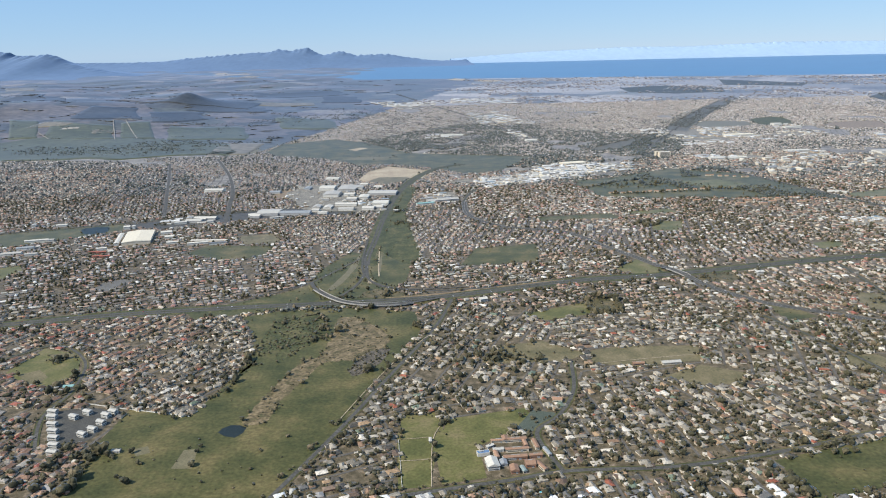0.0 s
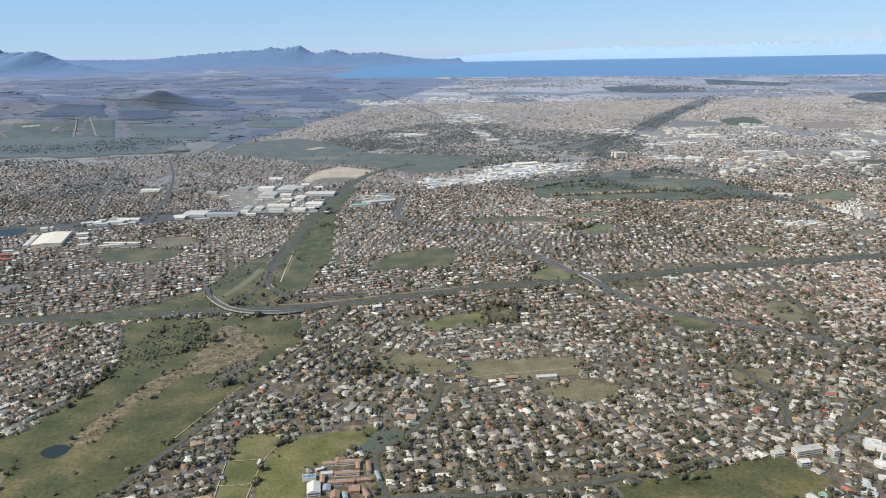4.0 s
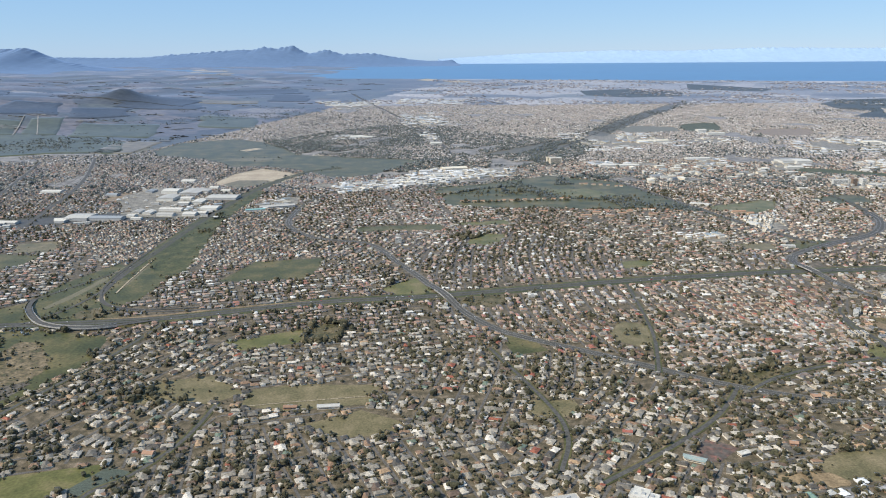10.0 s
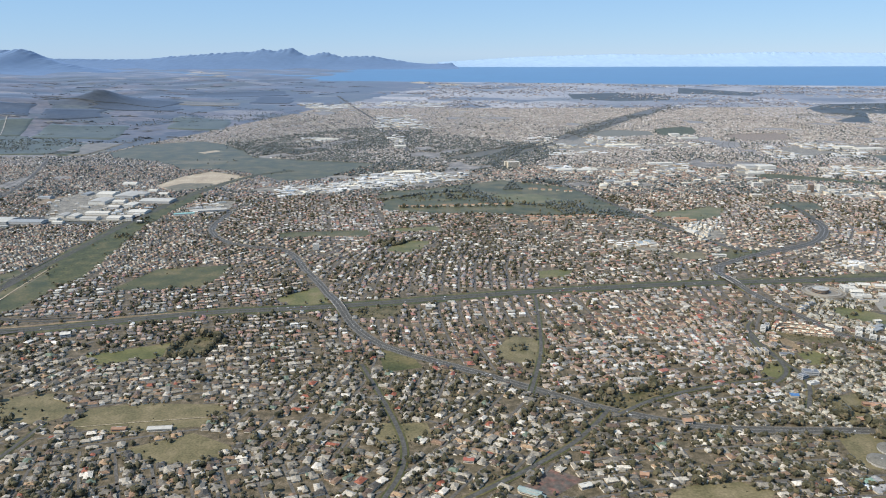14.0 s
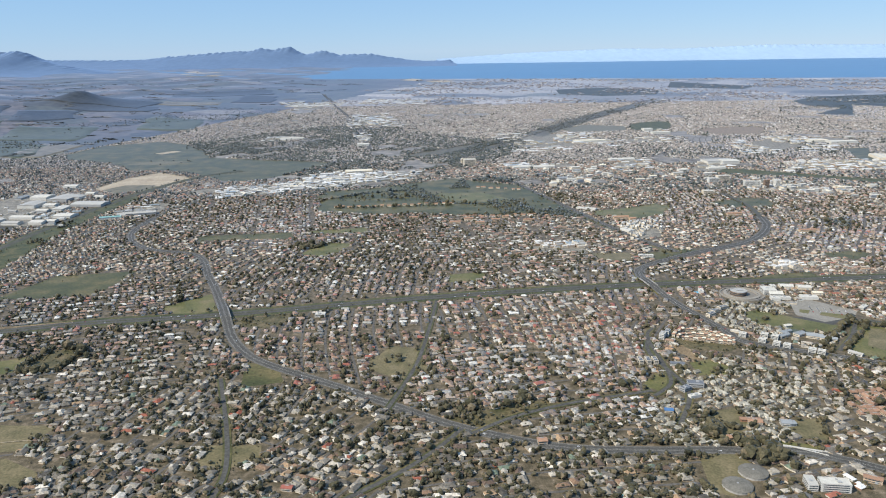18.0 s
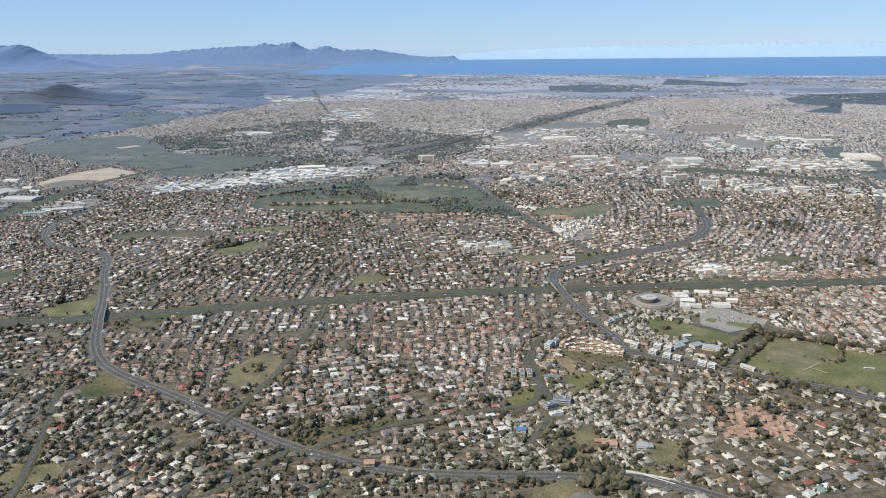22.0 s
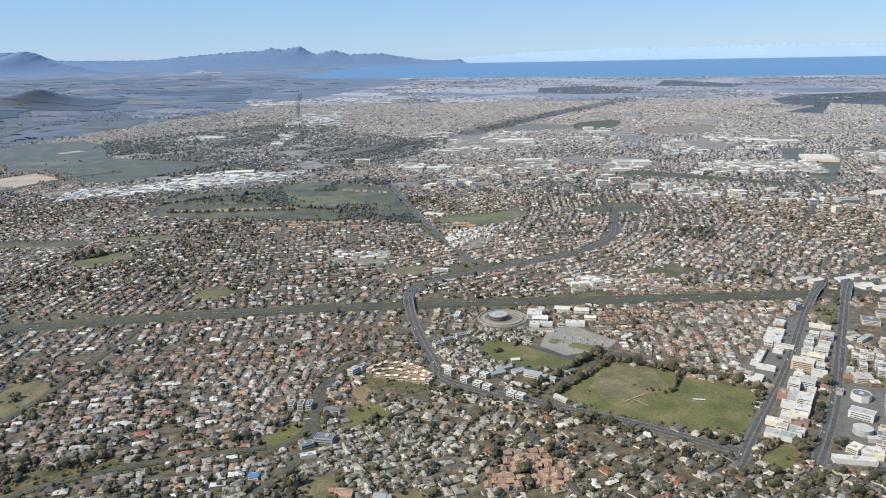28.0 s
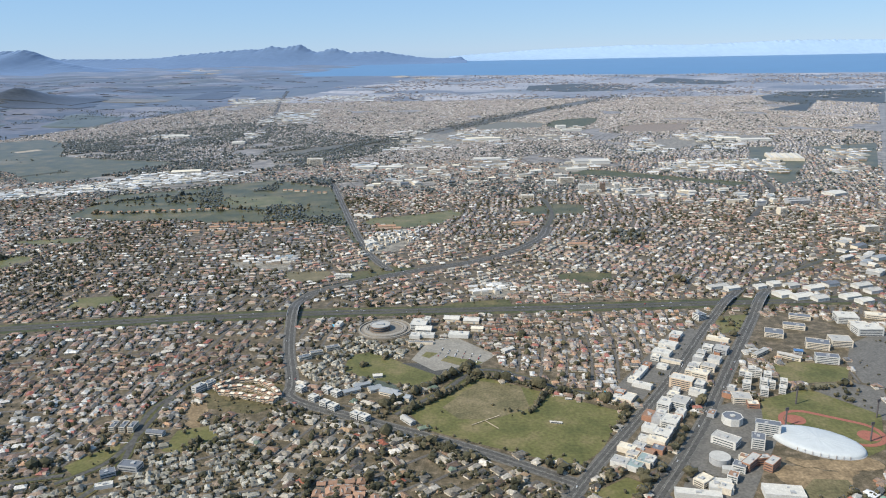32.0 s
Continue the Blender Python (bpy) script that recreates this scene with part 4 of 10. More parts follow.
green("green_field", "marsh", [(355.1, 814.8), (393.9, 831.6), (375.5, 762.4), (340.2, 753.4)])
green("orange_field", "soil", [(406.3, 756.2), (463.2, 767.3), (443.5, 712.3), (401.1, 710.0)])
green("dune_bush", "veld", [(657.1, 1111.6), (734.0, 1196.7), (891.2, 1237.5), (741.2, 960.0), (694.3, 1021.3), (615.7, 874.3), (583.9, 896.1), (652.8, 972.8), (632.6, 1016.9)])
green("dune_bush", "veld", [(606.4, 1530.1), (689.3, 1780.7), (746.6, 1626.8), (781.5, 1529.5), (719.1, 1437.5)])
green("dune_bush", "veld", [(382.7, 1506.8), (497.1, 1564.0), (571.0, 1451.4), (521.4, 1311.7), (427.9, 1286.5), (365.1, 1355.8)])
green("yard_green", "meadow", [(460.7, 606.1), (479.0, 603.8), (452.5, 551.6), (471.3, 539.9), (436.0, 470.9), (425.1, 461.8), (435.5, 529.7)])
green("yard_green", "meadow", [(498.9, 601.3), (552.5, 616.7), (496.1, 506.6), (496.6, 564.7)])
green("long_verge", "marsh", [(328.8, 516.1), (350.3, 510.0), (389.2, 481.8), (410.6, 467.9), (401.6, 458.8), (380.8, 473.7), (346.4, 490.9), (326.1, 498.3)])
green("coast_dune", "sand", [(52.6, 2118.6), (80.3, 2231.7), (110.5, 2167.2), (97.1, 2051.2)])
green("coast_dune", "sand", [(124.4, 1996.5), (161.6, 2092.1), (202.2, 2026.3), (171.3, 1932.3)])
green("greenbelt", "meadow", [(93.9, 402.8), (92.4, 427.2), (109.8, 458.7), (138.7, 479.3), (163.0, 493.4), (201.8, 466.1), (218.1, 399.1), (222.9, 379.9), (199.8, 386.1), (171.1, 387.7), (141.9, 395.7), (123.2, 393.4)])
green("greenbelt_lawn", "lawn", [(148.9, 445.5), (176.8, 446.4), (192.2, 424.8), (190.1, 416.0), (160.2, 425.5)])
green("mid_field", "meadow", [(-104.3, 302.2), (-98.0, 315.5), (-67.2, 311.4), (-70.3, 295.7), (-84.1, 289.7)])
green("mid_bare", "dry", [(-84.3, 316.2), (-87.8, 330.7), (-74.4, 334.6), (-67.6, 322.4), (-69.7, 315.1)])
green("orange_plot", "soil", [(-92.3, 423.0), (-90.6, 443.0), (-80.9, 445.6), (-75.2, 421.4)])
green("town_pitch", "lawn", [(229.6, 392.9), (245.9, 400.9), (267.9, 406.5), (264.9, 395.3), (253.6, 387.4), (232.8, 384.4)])
green("slip_green", "meadow", [(234.7, 337.4), (239.0, 324.6), (256.1, 320.7), (243.0, 311.8), (237.0, 322.0)])
green("rise_green", "meadow", [(307.2, 421.2), (321.7, 416.5), (316.8, 396.7), (304.4, 399.7)])
green("spur_marsh", "marsh", [(-28.4, 319.3), (-23.5, 354.3), (-23.8, 392.6), (-15.0, 444.4), (-9.3, 438.5), (-12.7, 378.0), (-11.3, 345.4), (-5.6, 301.6), (-6.4, 279.7), (-15.8, 286.3)])
green("east_green", "meadow", [(219.7, 378.1), (222.5, 382.9), (234.2, 346.6), (231.9, 342.0)])
green("slope_green", "lawn", [(157.0, 284.8), (156.2, 293.2), (168.5, 296.0), (170.5, 289.3), (164.4, 284.6)])
green("slope_green", "lawn", [(95.2, 361.0), (121.1, 366.9), (123.2, 358.0), (104.9, 355.4)])
green("ramp_sand", "arena", [(-37.4, 247.7), (-35.4, 257.6), (-33.2, 267.7), (-30.0, 293.6), (-28.1, 297.4), (-29.6, 274.2), (-32.6, 256.2), (-35.5, 247.6)])
green("ramp_sand_strip", "arena", [(-21.0, 270.2), (-21.4, 286.7), (-20.6, 292.9), (-20.0, 280.6), (-19.8, 268.0)])
green("ramp_sand_patch", "sand", [(-23.7, 254.4), (-24.0, 262.5), (-20.2, 254.2)])
side = rounded([(-20.0, 235.1), (-1.4, 236.6), (20.0, 242.6), (46.9, 250.1)], False, 2.0)
way = np.gradient(side, axis=0)
way = np.c_[-way[:, 1], way[:, 0]] / np.hypot(way[:, 0], way[:, 1])[:, None]
wide = 1.5 * np.sin(np.linspace(0.15, 3.0, len(side)))[:, None]
sheet("verge_sand", [tuple(q) for q in np.concatenate([side + way * 2.05, (side + way * (2.15 + wide))[::-1]])], 0.055, GRASS["soil"], kind="structure", label="bare brown sand beside the freeway", category="ground")

# ---- plan of the town: what each half metre of ground is taken by ----
X0, Y0, CELL = -900.0, 90.0, 0.5
TAKEN = np.zeros((2200, 4400), np.uint8)
rng = np.random.default_rng(7)


def inside(poly, x, y):
    hit = np.zeros(x.shape, bool)
    for (ax, ay), (bx, by) in zip(poly, np.roll(poly, -1, 0)):
        hit ^= ((ay > y) != (by > y)) & (x < (bx - ax) * (y - ay) / (by - ay + 1e-12) + ax)
    return hit


def claim(poly, code, grow=0.0):
    poly = np.asarray(poly, float)
    lo, hi = poly.min(0) - grow, poly.max(0) + grow
    i0, i1 = int((lo[0] - X0) / CELL), int((hi[0] - X0) / CELL) + 1
    j0, j1 = int((lo[1] - Y0) / CELL), int((hi[1] - Y0) / CELL) + 1
    i0, j0, i1, j1 = max(i0, 0), max(j0, 0), min(i1, TAKEN.shape[1]), min(j1, TAKEN.shape[0])
    if i1 <= i0 or j1 <= j0:
        return
    x, y = np.meshgrid(X0 + (np.arange(i0, i1) + 0.5) * CELL, Y0 + (np.arange(j0, j1) + 0.5) * CELL)
    TAKEN[j0:j1, i0:i1][inside(poly, x, y)] = code


def taken(x, y):
    i, j = ((np.asarray(x) - X0) / CELL).astype(int), ((np.asarray(y) - Y0) / CELL).astype(int)
    ok = (i >= 0) & (j >= 0) & (i < TAKEN.shape[1]) & (j < TAKEN.shape[0])
    return np.where(ok, TAKEN[np.clip(j, 0, TAKEN.shape[0] - 1), np.clip(i, 0, TAKEN.shape[1] - 1)], 9)


for poly in KEEP_OUT:
    claim(poly, 1)
for line, width in ROAD_LINES:
    v, f = ribbon(rounded(line, False, 1.0), width + 1.6, 0.0)
    for q in f:
        claim(v[q][:, :2], 2)
BLOCK_SPOTS = []


def keep_clear(x, y, w, d, turn):
    c, s = math.cos(radians(turn)), math.sin(radians(turn))
    w, d = w / 2 + 1.0, d / 2 + 0.9
    claim([(x + c * u - s * v, y + s * u + c * v) for u, v in ((-w, -d), (w, -d), (w, d), (-w, d))], 3)


keep_clear(218.4, 185.6, 2.6, 1.6, -8)
keep_clear(225.4, 184.6, 1.6, 1.6, 10)
keep_clear(211.3, 179.6, 1.6, 1.4, 10)
keep_clear(319.5, 261.8, 3.2, 2.6, 59)
keep_clear(316.0, 255.6, 2.8, 4, 59)
keep_clear(313.4, 250.9, 2.8, 4, 59)
keep_clear(314.3, 246.6, 1.5, 4.5, 59)
keep_clear(306.2, 240.3, 6, 1.5, 59)
keep_clear(305.2, 234.2, 1.5, 4, 59)
keep_clear(311.7, 243.6, 1.8, 2.2, 59)
keep_clear(300.5, 229.2, 3.6, 4, 59)
keep_clear(328.6, 259.1, 1.6, 5, 59)
keep_clear(324.4, 253.3, 2, 2.2, 59)
keep_clear(327.0, 252.0, 3, 3, 59)
keep_clear(323.9, 246.8, 2.6, 2.6, 59)
keep_clear(321.3, 242.7, 2.6, 3, 59)
keep_clear(318.8, 243.9, 2.2, 2, 59)
keep_clear(318.3, 238.6, 2.6, 3.4, 59)
keep_clear(313.3, 234.3, 3, 4.6, 59)
keep_clear(316.4, 232.8, 2.4, 2, 59)
keep_clear(315.3, 230.6, 2, 3, 59)
keep_clear(307.5, 225.0, 3.4, 2.4, 59)
keep_clear(310.5, 225.5, 3.4, 3, 59)
keep_clear(303.8, 220.7, 3, 2.8, 59)
keep_clear(306.8, 218.5, 3.4, 3, 59)
keep_clear(302.4, 216.2, 2, 2.4, 59)
keep_clear(304.1, 213.7, 2.4, 3, 59)
keep_clear(302.6, 211.5, 1.6, 3.2, 59)
keep_clear(296.9, 209.2, 2, 3, 59)
keep_clear(299.5, 207.9, 2.2, 3.4, 59)
keep_clear(294.9, 204.8, 2.4, 2.8, 59)
keep_clear(297.1, 203.6, 2.4, 2.4, 59)
keep_clear(299.2, 205.2, 3, 2.4, 59)
keep_clear(329.3, 239.6, 1.6, 1.6, 70)
keep_clear(327.5, 236.7, 1.8, 1.4, 70)
keep_clear(326.0, 233.4, 1.6, 1.6, 70)
keep_clear(330.4, 238.9, 1.2, 1.4, 70)
keep_clear(331.4, 236.7, 1.7, 1.5, 70)
keep_clear(329.6, 233.9, 1.6, 1.5, 70)
keep_clear(328.5, 230.6, 1.8, 1.5, 70)
keep_clear(331.1, 233.6, 1.2, 1.4, 70)
keep_clear(333.5, 233.7, 1.6, 1.4, 70)
keep_clear(332.4, 231.5, 1.4, 1.3, 70)
keep_clear(323.0, 227.9, 3.6, 3, -8)
keep_clear(324.4, 225.6, 2.2, 2, -8)
keep_clear(323.1, 215.0, 1.8, 4.2, 70)
keep_clear(319.8, 210.7, 2.6, 2.2, 70)
keep_clear(314.6, 211.6, 2.6, 4.4, 50)
keep_clear(316.3, 204.4, 1.5, 4.4, -45)
keep_clear(319.6, 203.9, 1.5, 3.2, -45)
keep_clear(318.5, 205.2, 2.5, 1.2, 10)
keep_clear(309.2, 197.9, 3.6, 3, -10)
keep_clear(305.0, 195.5, 7, 1.6, -10)
keep_clear(306.9, 199.1, 2.8, 2, 40)
keep_clear(318.3, 196.1, 6, 3, -8)
keep_clear(342.8, 262.2, 4.2, 3.6, -20)
keep_clear(349.5, 266.9, 5, 2.4, -20)
keep_clear(353.7, 273.5, 5, 2.2, -20)
keep_clear(349.7, 254.7, 5, 3.2, -20)
keep_clear(355.6, 256.4, 4.6, 4, -10)
keep_clear(348.0, 246.4, 4.8, 2.2, -15)
keep_clear(364.2, 271.5, 5, 4.4, -10)
keep_clear(364.7, 266.1, 4, 3, -10)
keep_clear(365.3, 263.3, 6, 4, 0)
keep_clear(372.8, 273.7, 5, 2.5, -20)
keep_clear(335.1, 250.4, 5, 1.2, 40)
keep_clear(340.8, 248.4, 5, 1.2, -38)
keep_clear(343.9, 251.2, 1.8, 1.2, -15)
keep_clear(356.7, 291.5, 4, 4, 20)
keep_clear(361.2, 289.4, 6, 3.4, 20)
keep_clear(365.1, 287.9, 4, 3.4, 20)
keep_clear(374.0, 289.1, 5, 3, 20)
keep_clear(375.9, 285.3, 4, 3, 20)
keep_clear(362.2, 299.0, 3.5, 3, 20)
keep_clear(367.6, 296.8, 5, 3, 20)
keep_clear(358.0, 300.7, 3, 3, 20)
keep_clear(373.9, 300.3, 4, 3, 20)
keep_clear(381.8, 298.5, 5, 3, 20)
keep_clear(382.6, 293.9, 4, 3, 20)
keep_clear(353.0, 298.2, 3, 2.4, 20)
keep_clear(341.1, 298.5, 6, 2.5, 20)
keep_clear(344.6, 296.8, 4, 2.5, 20)
keep_clear(257.1, 268.4, 4.0, 4.4, -8)
keep_clear(259.1, 270.1, 1.6, 2, -8)
keep_clear(256.5, 262.0, 2.6, 2.6, -8)
keep_clear(259.5, 262.3, 3.4, 1.6, -8)
keep_clear(267.1, 262.6, 5, 2.6, -8)
keep_clear(258.1, 258.0, 6, 1, -5)
keep_clear(265.2, 273.9, 4, 3, -8)
keep_clear(270.3, 272.6, 4, 3, -8)
keep_clear(271.7, 266.6, 3, 2, -8)
keep_clear(278.5, 253.0, 3, 1.4, 40)
keep_clear(236.4, 269.8, 1.4, 3, -10)
keep_clear(230.7, 272.8, 1.6, 1.4, -10)
keep_clear(232.0, 248.7, 3, 1.4, 35)
keep_clear(234.3, 251.3, 3, 1.2, 25)
keep_clear(237.5, 254.3, 3.2, 1.3, 25)
keep_clear(234.8, 232.7, 1.8, 1.5, -35)
keep_clear(238.3, 228.5, 1.8, 1.5, -35)
keep_clear(240.4, 232.1, 1.8, 1.5, -35)
keep_clear(242.5, 230.6, 1.8, 1.5, -35)
keep_clear(241.0, 226.1, 1.8, 1.5, -35)
keep_clear(243.0, 224.6, 1.8, 1.5, -35)
keep_clear(247.9, 221.3, 1.8, 1.5, -35)
keep_clear(249.7, 220.2, 1.8, 1.5, -35)
keep_clear(245.4, 231.9, 3.6, 1.4, 28)
keep_clear(247.1, 234.5, 3.6, 1.2, 28)
keep_clear(250.1, 232.9, 2.6, 2, 28)
keep_clear(253.4, 231.3, 4, 2.2, -25)
keep_clear(256.1, 229.3, 4, 1.6, -25)
keep_clear(249.9, 239.4, 2, 1.2, 10)
keep_clear(258.0, 219.6, 1.2, 3.4, 40)
keep_clear(213.3, 232.8, 2.6, 1.4, 60)
keep_clear(215.1, 234.6, 2.2, 1.2, 60)
keep_clear(203.0, 216.7, 1.1, 2.6, 0)
keep_clear(204.9, 216.7, 1.1, 2.6, 0)
keep_clear(206.6, 216.6, 1.1, 2.6, 0)
keep_clear(211.6, 214.8, 3.4, 1.2, -10)
keep_clear(212.1, 203.3, 3.6, 2, -10)
keep_clear(209.2, 201.1, 2.4, 1.6, 30)
keep_clear(210.1, 197.8, 2.8, 1.2, 20)
keep_clear(224.4, 184.8, 2.0, 1.8, -8)
keep_clear(215.6, 177.8, 1.4, 1.6, -10)
keep_clear(202.3, 191.1, 1.8, 1.4, -10)
keep_clear(217.8, 186.6, 4, 1.2, -8)
keep_clear(258.4, 266.2, 4, 3, -8)
keep_clear(108.1, 139.6, 6, 1.8, 12)
keep_clear(102.0, 139.2, 2.4, 1.4, 12)
keep_clear(113.0, 138.7, 1.4, 1.8, 12)
keep_clear(105.5, 135.7, 2, 1.4, 10)
keep_clear(122.7, 141.7, 3.0, 3.0, -30)
keep_clear(124.2, 140.3, 2.6, 2.6, -30)
keep_clear(121.8, 141.6, 2.2, 2.6, -30)
keep_clear(137.0, 152.8, 5, 0.8, -28)
keep_clear(16.6, 140.6, 4.6, 0.9, 4)
keep_clear(16.5, 136.6, 4.8, 0.9, 4)
keep_clear(15.8, 133.6, 4.8, 1, 4)
keep_clear(18.5, 131.1, 2, 2, 4)
keep_clear(15.1, 129.2, 1.6, 2.2, 4)
keep_clear(14.4, 140.9, 1.2, 1.8, 4)
keep_clear(10.9, 131.2, 2.4, 3.4, 8)
keep_clear(9.4, 135.5, 2.6, 1.2, 8)
keep_clear(14.6, 133.5, 2.8, 1, 4)
keep_clear(16.9, 129.2, 0.8, 2, 14)
keep_clear(20.6, 130.1, 0.8, 3.4, 25)
keep_clear(-1.5, 141.5, 0.5, 1.4, 0)
keep_clear(-89.2, 157.0, 2.2, 1.2, -12)
keep_clear(-87.4, 153.4, 2.2, 1.2, -12)
keep_clear(-85.7, 150.2, 2.2, 1.2, -12)
keep_clear(-84.1, 147.1, 2.2, 1.2, -12)
keep_clear(-82.5, 143.9, 2.2, 1.2, -12)
keep_clear(-81.3, 140.8, 2.2, 1.2, -12)
keep_clear(-90.3, 159.6, 2.2, 1.2, -12)
keep_clear(-81.8, 158.8, 2.0, 1.2, -25)
keep_clear(-76.8, 157.1, 2.0, 1.2, -25)
keep_clear(-75.8, 158.7, 2.0, 1.2, -25)
keep_clear(-76.5, 153.6, 2.0, 1.2, -25)
keep_clear(-77.1, 150.5, 2.0, 1.2, -25)
keep_clear(-78.4, 148.3, 2.0, 1.2, -25)
keep_clear(-84.1, 156.7, 2.0, 1.2, -25)
keep_clear(-92.9, 173.2, 2.4, 1.4, 10)
keep_clear(-68.0, 141.0, 1.8, 0.9, -5)
keep_clear(-135.1, 331.0, 15, 23, 14)
keep_clear(-140.1, 330.0, 1.6, 9, 14)
keep_clear(-148.0, 352.2, 3, 3, 14)
keep_clear(-145.1, 353.1, 1.4, 3, 14)
keep_clear(-125.1, 340.9, 5, 3, 14)
keep_clear(-120.6, 331.7, 4, 3, 14)
keep_clear(-115.7, 320.7, 5, 2, 14)
keep_clear(-198.7, 363.3, 2, 4, 14)
keep_clear(-183.9, 361.6, 5, 2, 14)
keep_clear(-180.8, 330.6, 10, 2, 14)
keep_clear(-174.5, 331.0, 3, 2, 14)
keep_clear(-179.0, 317.4, 7, 2.6, 14)
keep_clear(-180.1, 308.1, 8, 3, 14)
keep_clear(-170.8, 306.3, 5, 2, 14)
keep_clear(-143.7, 312.8, 4, 1.6, 14)
keep_clear(-124.9, 361.1, 6, 2.6, 14)
keep_clear(-116.7, 366.6, 5, 2, 14)
keep_clear(-110.6, 362.0, 3, 3, 14)
keep_clear(-90.2, 375.4, 9, 4, 14)
keep_clear(-78.4, 367.3, 7, 2, 14)
keep_clear(-103.8, 318.5, 9, 1.8, 14)
keep_clear(-94.8, 317.6, 7, 1.8, 14)
keep_clear(-144.6, 306.4, 4, 1.3, 14)
keep_clear(-140.0, 299.7, 4, 1.3, 14)
keep_clear(-141.0, 306.1, 4, 1.3, 14)
keep_clear(-136.6, 299.3, 4, 1.3, 14)
keep_clear(161.0, 373.3, 5, 1.6, 5)
keep_clear(167.4, 379.8, 4, 1.6, 5)
keep_clear(172.2, 371.8, 4, 1.4, 5)
keep_clear(179.6, 377.2, 4, 1.4, 5)
keep_clear(194.6, 375.6, 5, 1.4, 5)
keep_clear(184.7, 382.8, 3, 1.4, 5)
keep_clear(237.1, 377.8, 7, 2, 5)
keep_clear(290.3, 381.3, 7, 1.6, 5)
keep_clear(308.0, 347.7, 7, 1.6, 5)
keep_clear(241.5, 374.3, 3, 2, 5)
keep_clear(141.8, 383.7, 4, 1.5, 5)
keep_clear(50.1, 477.4, 5.3, 2.6, 19)
keep_clear(53.2, 456.8, 2.7, 2.1, 22)
keep_clear(96.5, 467.0, 3.3, 2.7, 98)
keep_clear(123.0, 506.2, 3.4, 3.3, 27)
keep_clear(43.7, 453.7, 3.7, 1.3, 13)
keep_clear(93.6, 494.0, 5.0, 2.9, 24)
keep_clear(93.2, 470.2, 3.9, 3.0, 28)
keep_clear(73.0, 476.9, 2.8, 2.9, 15)
keep_clear(86.9, 486.6, 4.5, 1.6, 26)
keep_clear(83.3, 463.8, 3.0, 3.2, 113)
keep_clear(86.1, 463.5, 5.2, 3.1, 10)
keep_clear(58.7, 481.6, 5.5, 1.4, 28)
keep_clear(117.3, 485.5, 3.1, 2.5, 114)
keep_clear(70.1, 469.8, 4.8, 2.8, 13)
keep_clear(83.4, 495.2, 4.1, 2.5, 8)
keep_clear(85.9, 493.9, 5.0, 2.1, 17)
keep_clear(70.1, 480.0, 4.1, 1.4, 22)
keep_clear(96.9, 467.0, 5.4, 3.0, 104)
keep_clear(80.7, 485.8, 3.2, 2.5, 22)
keep_clear(50.6, 468.8, 3.7, 2.9, 20)
keep_clear(72.2, 466.8, 3.5, 1.6, 12)
keep_clear(64.4, 476.7, 3.1, 2.5, 108)
keep_clear(91.6, 467.5, 6.0, 1.5, 9)
keep_clear(91.1, 497.1, 5.1, 3.4, 10)
keep_clear(72.0, 461.2, 3.1, 2.8, 25)
keep_clear(66.6, 476.7, 5.1, 2.4, 12)
keep_clear(74.4, 462.3, 4.4, 3.5, 26)
keep_clear(95.6, 482.6, 4.7, 3.3, 21)
keep_clear(95.9, 492.2, 4.8, 2.6, 9)
keep_clear(81.3, 464.8, 4.7, 2.7, 25)
keep_clear(46.8, 449.9, 5.5, 3.5, 119)
keep_clear(74.8, 486.6, 3.7, 2.8, 24)
keep_clear(103.9, 511.0, 5.3, 2.2, 15)
keep_clear(116.1, 507.1, 4.3, 1.5, 29)
keep_clear(51.9, 461.0, 5.6, 1.6, 26)
keep_clear(76.1, 470.7, 4.8, 2.0, 115)
keep_clear(83.3, 487.7, 3.9, 3.4, 8)
keep_clear(105.4, 470.6, 3.1, 1.8, 20)
keep_clear(110.2, 503.7, 5.5, 2.3, 120)
keep_clear(80.2, 473.7, 4.4, 1.6, 30)
keep_clear(43.3, 456.3, 3.5, 1.5, 31)
keep_clear(83.5, 484.1, 4.2, 3.2, 103)
keep_clear(111.7, 492.6, 4.7, 3.0, 21)
keep_clear(61.5, 483.0, 6.0, 1.2, 14)
keep_clear(46.5, 467.6, 3.5, 2.3, 11)
keep_clear(123.1, 517.2, 5.8, 1.9, 19)
keep_clear(288.8, 495.7, 5.9, 1.6, -1)
keep_clear(309.2, 511.6, 3.4, 1.8, 4)
keep_clear(251.0, 513.5, 5.5, 2.9, 5)
keep_clear(254.7, 524.2, 3.3, 2.9, 6)
keep_clear(297.3, 475.7, 2.6, 1.3, 8)
keep_clear(282.0, 484.9, 2.6, 3.9, 99)
keep_clear(245.0, 490.8, 3.2, 2.7, 18)
keep_clear(233.5, 472.1, 2.8, 1.7, 91)
keep_clear(224.6, 475.7, 2.3, 1.3, 97)
keep_clear(235.3, 473.8, 5.8, 3.1, 21)
keep_clear(278.0, 530.2, 2.6, 2.9, 16)
keep_clear(249.3, 508.1, 3.4, 2.2, 2)
keep_clear(237.6, 482.0, 4.0, 2.1, 3)
keep_clear(233.3, 496.6, 4.8, 2.1, 18)
keep_clear(241.7, 489.8, 2.5, 1.3, 17)
keep_clear(257.0, 501.4, 4.3, 1.7, 19)
keep_clear(253.5, 503.4, 3.4, 3.3, 100)
keep_clear(258.6, 493.5, 4.9, 2.8, 89)
keep_clear(262.1, 531.9, 3.9, 3.5, 0)
keep_clear(304.0, 499.8, 3.6, 3.4, 107)
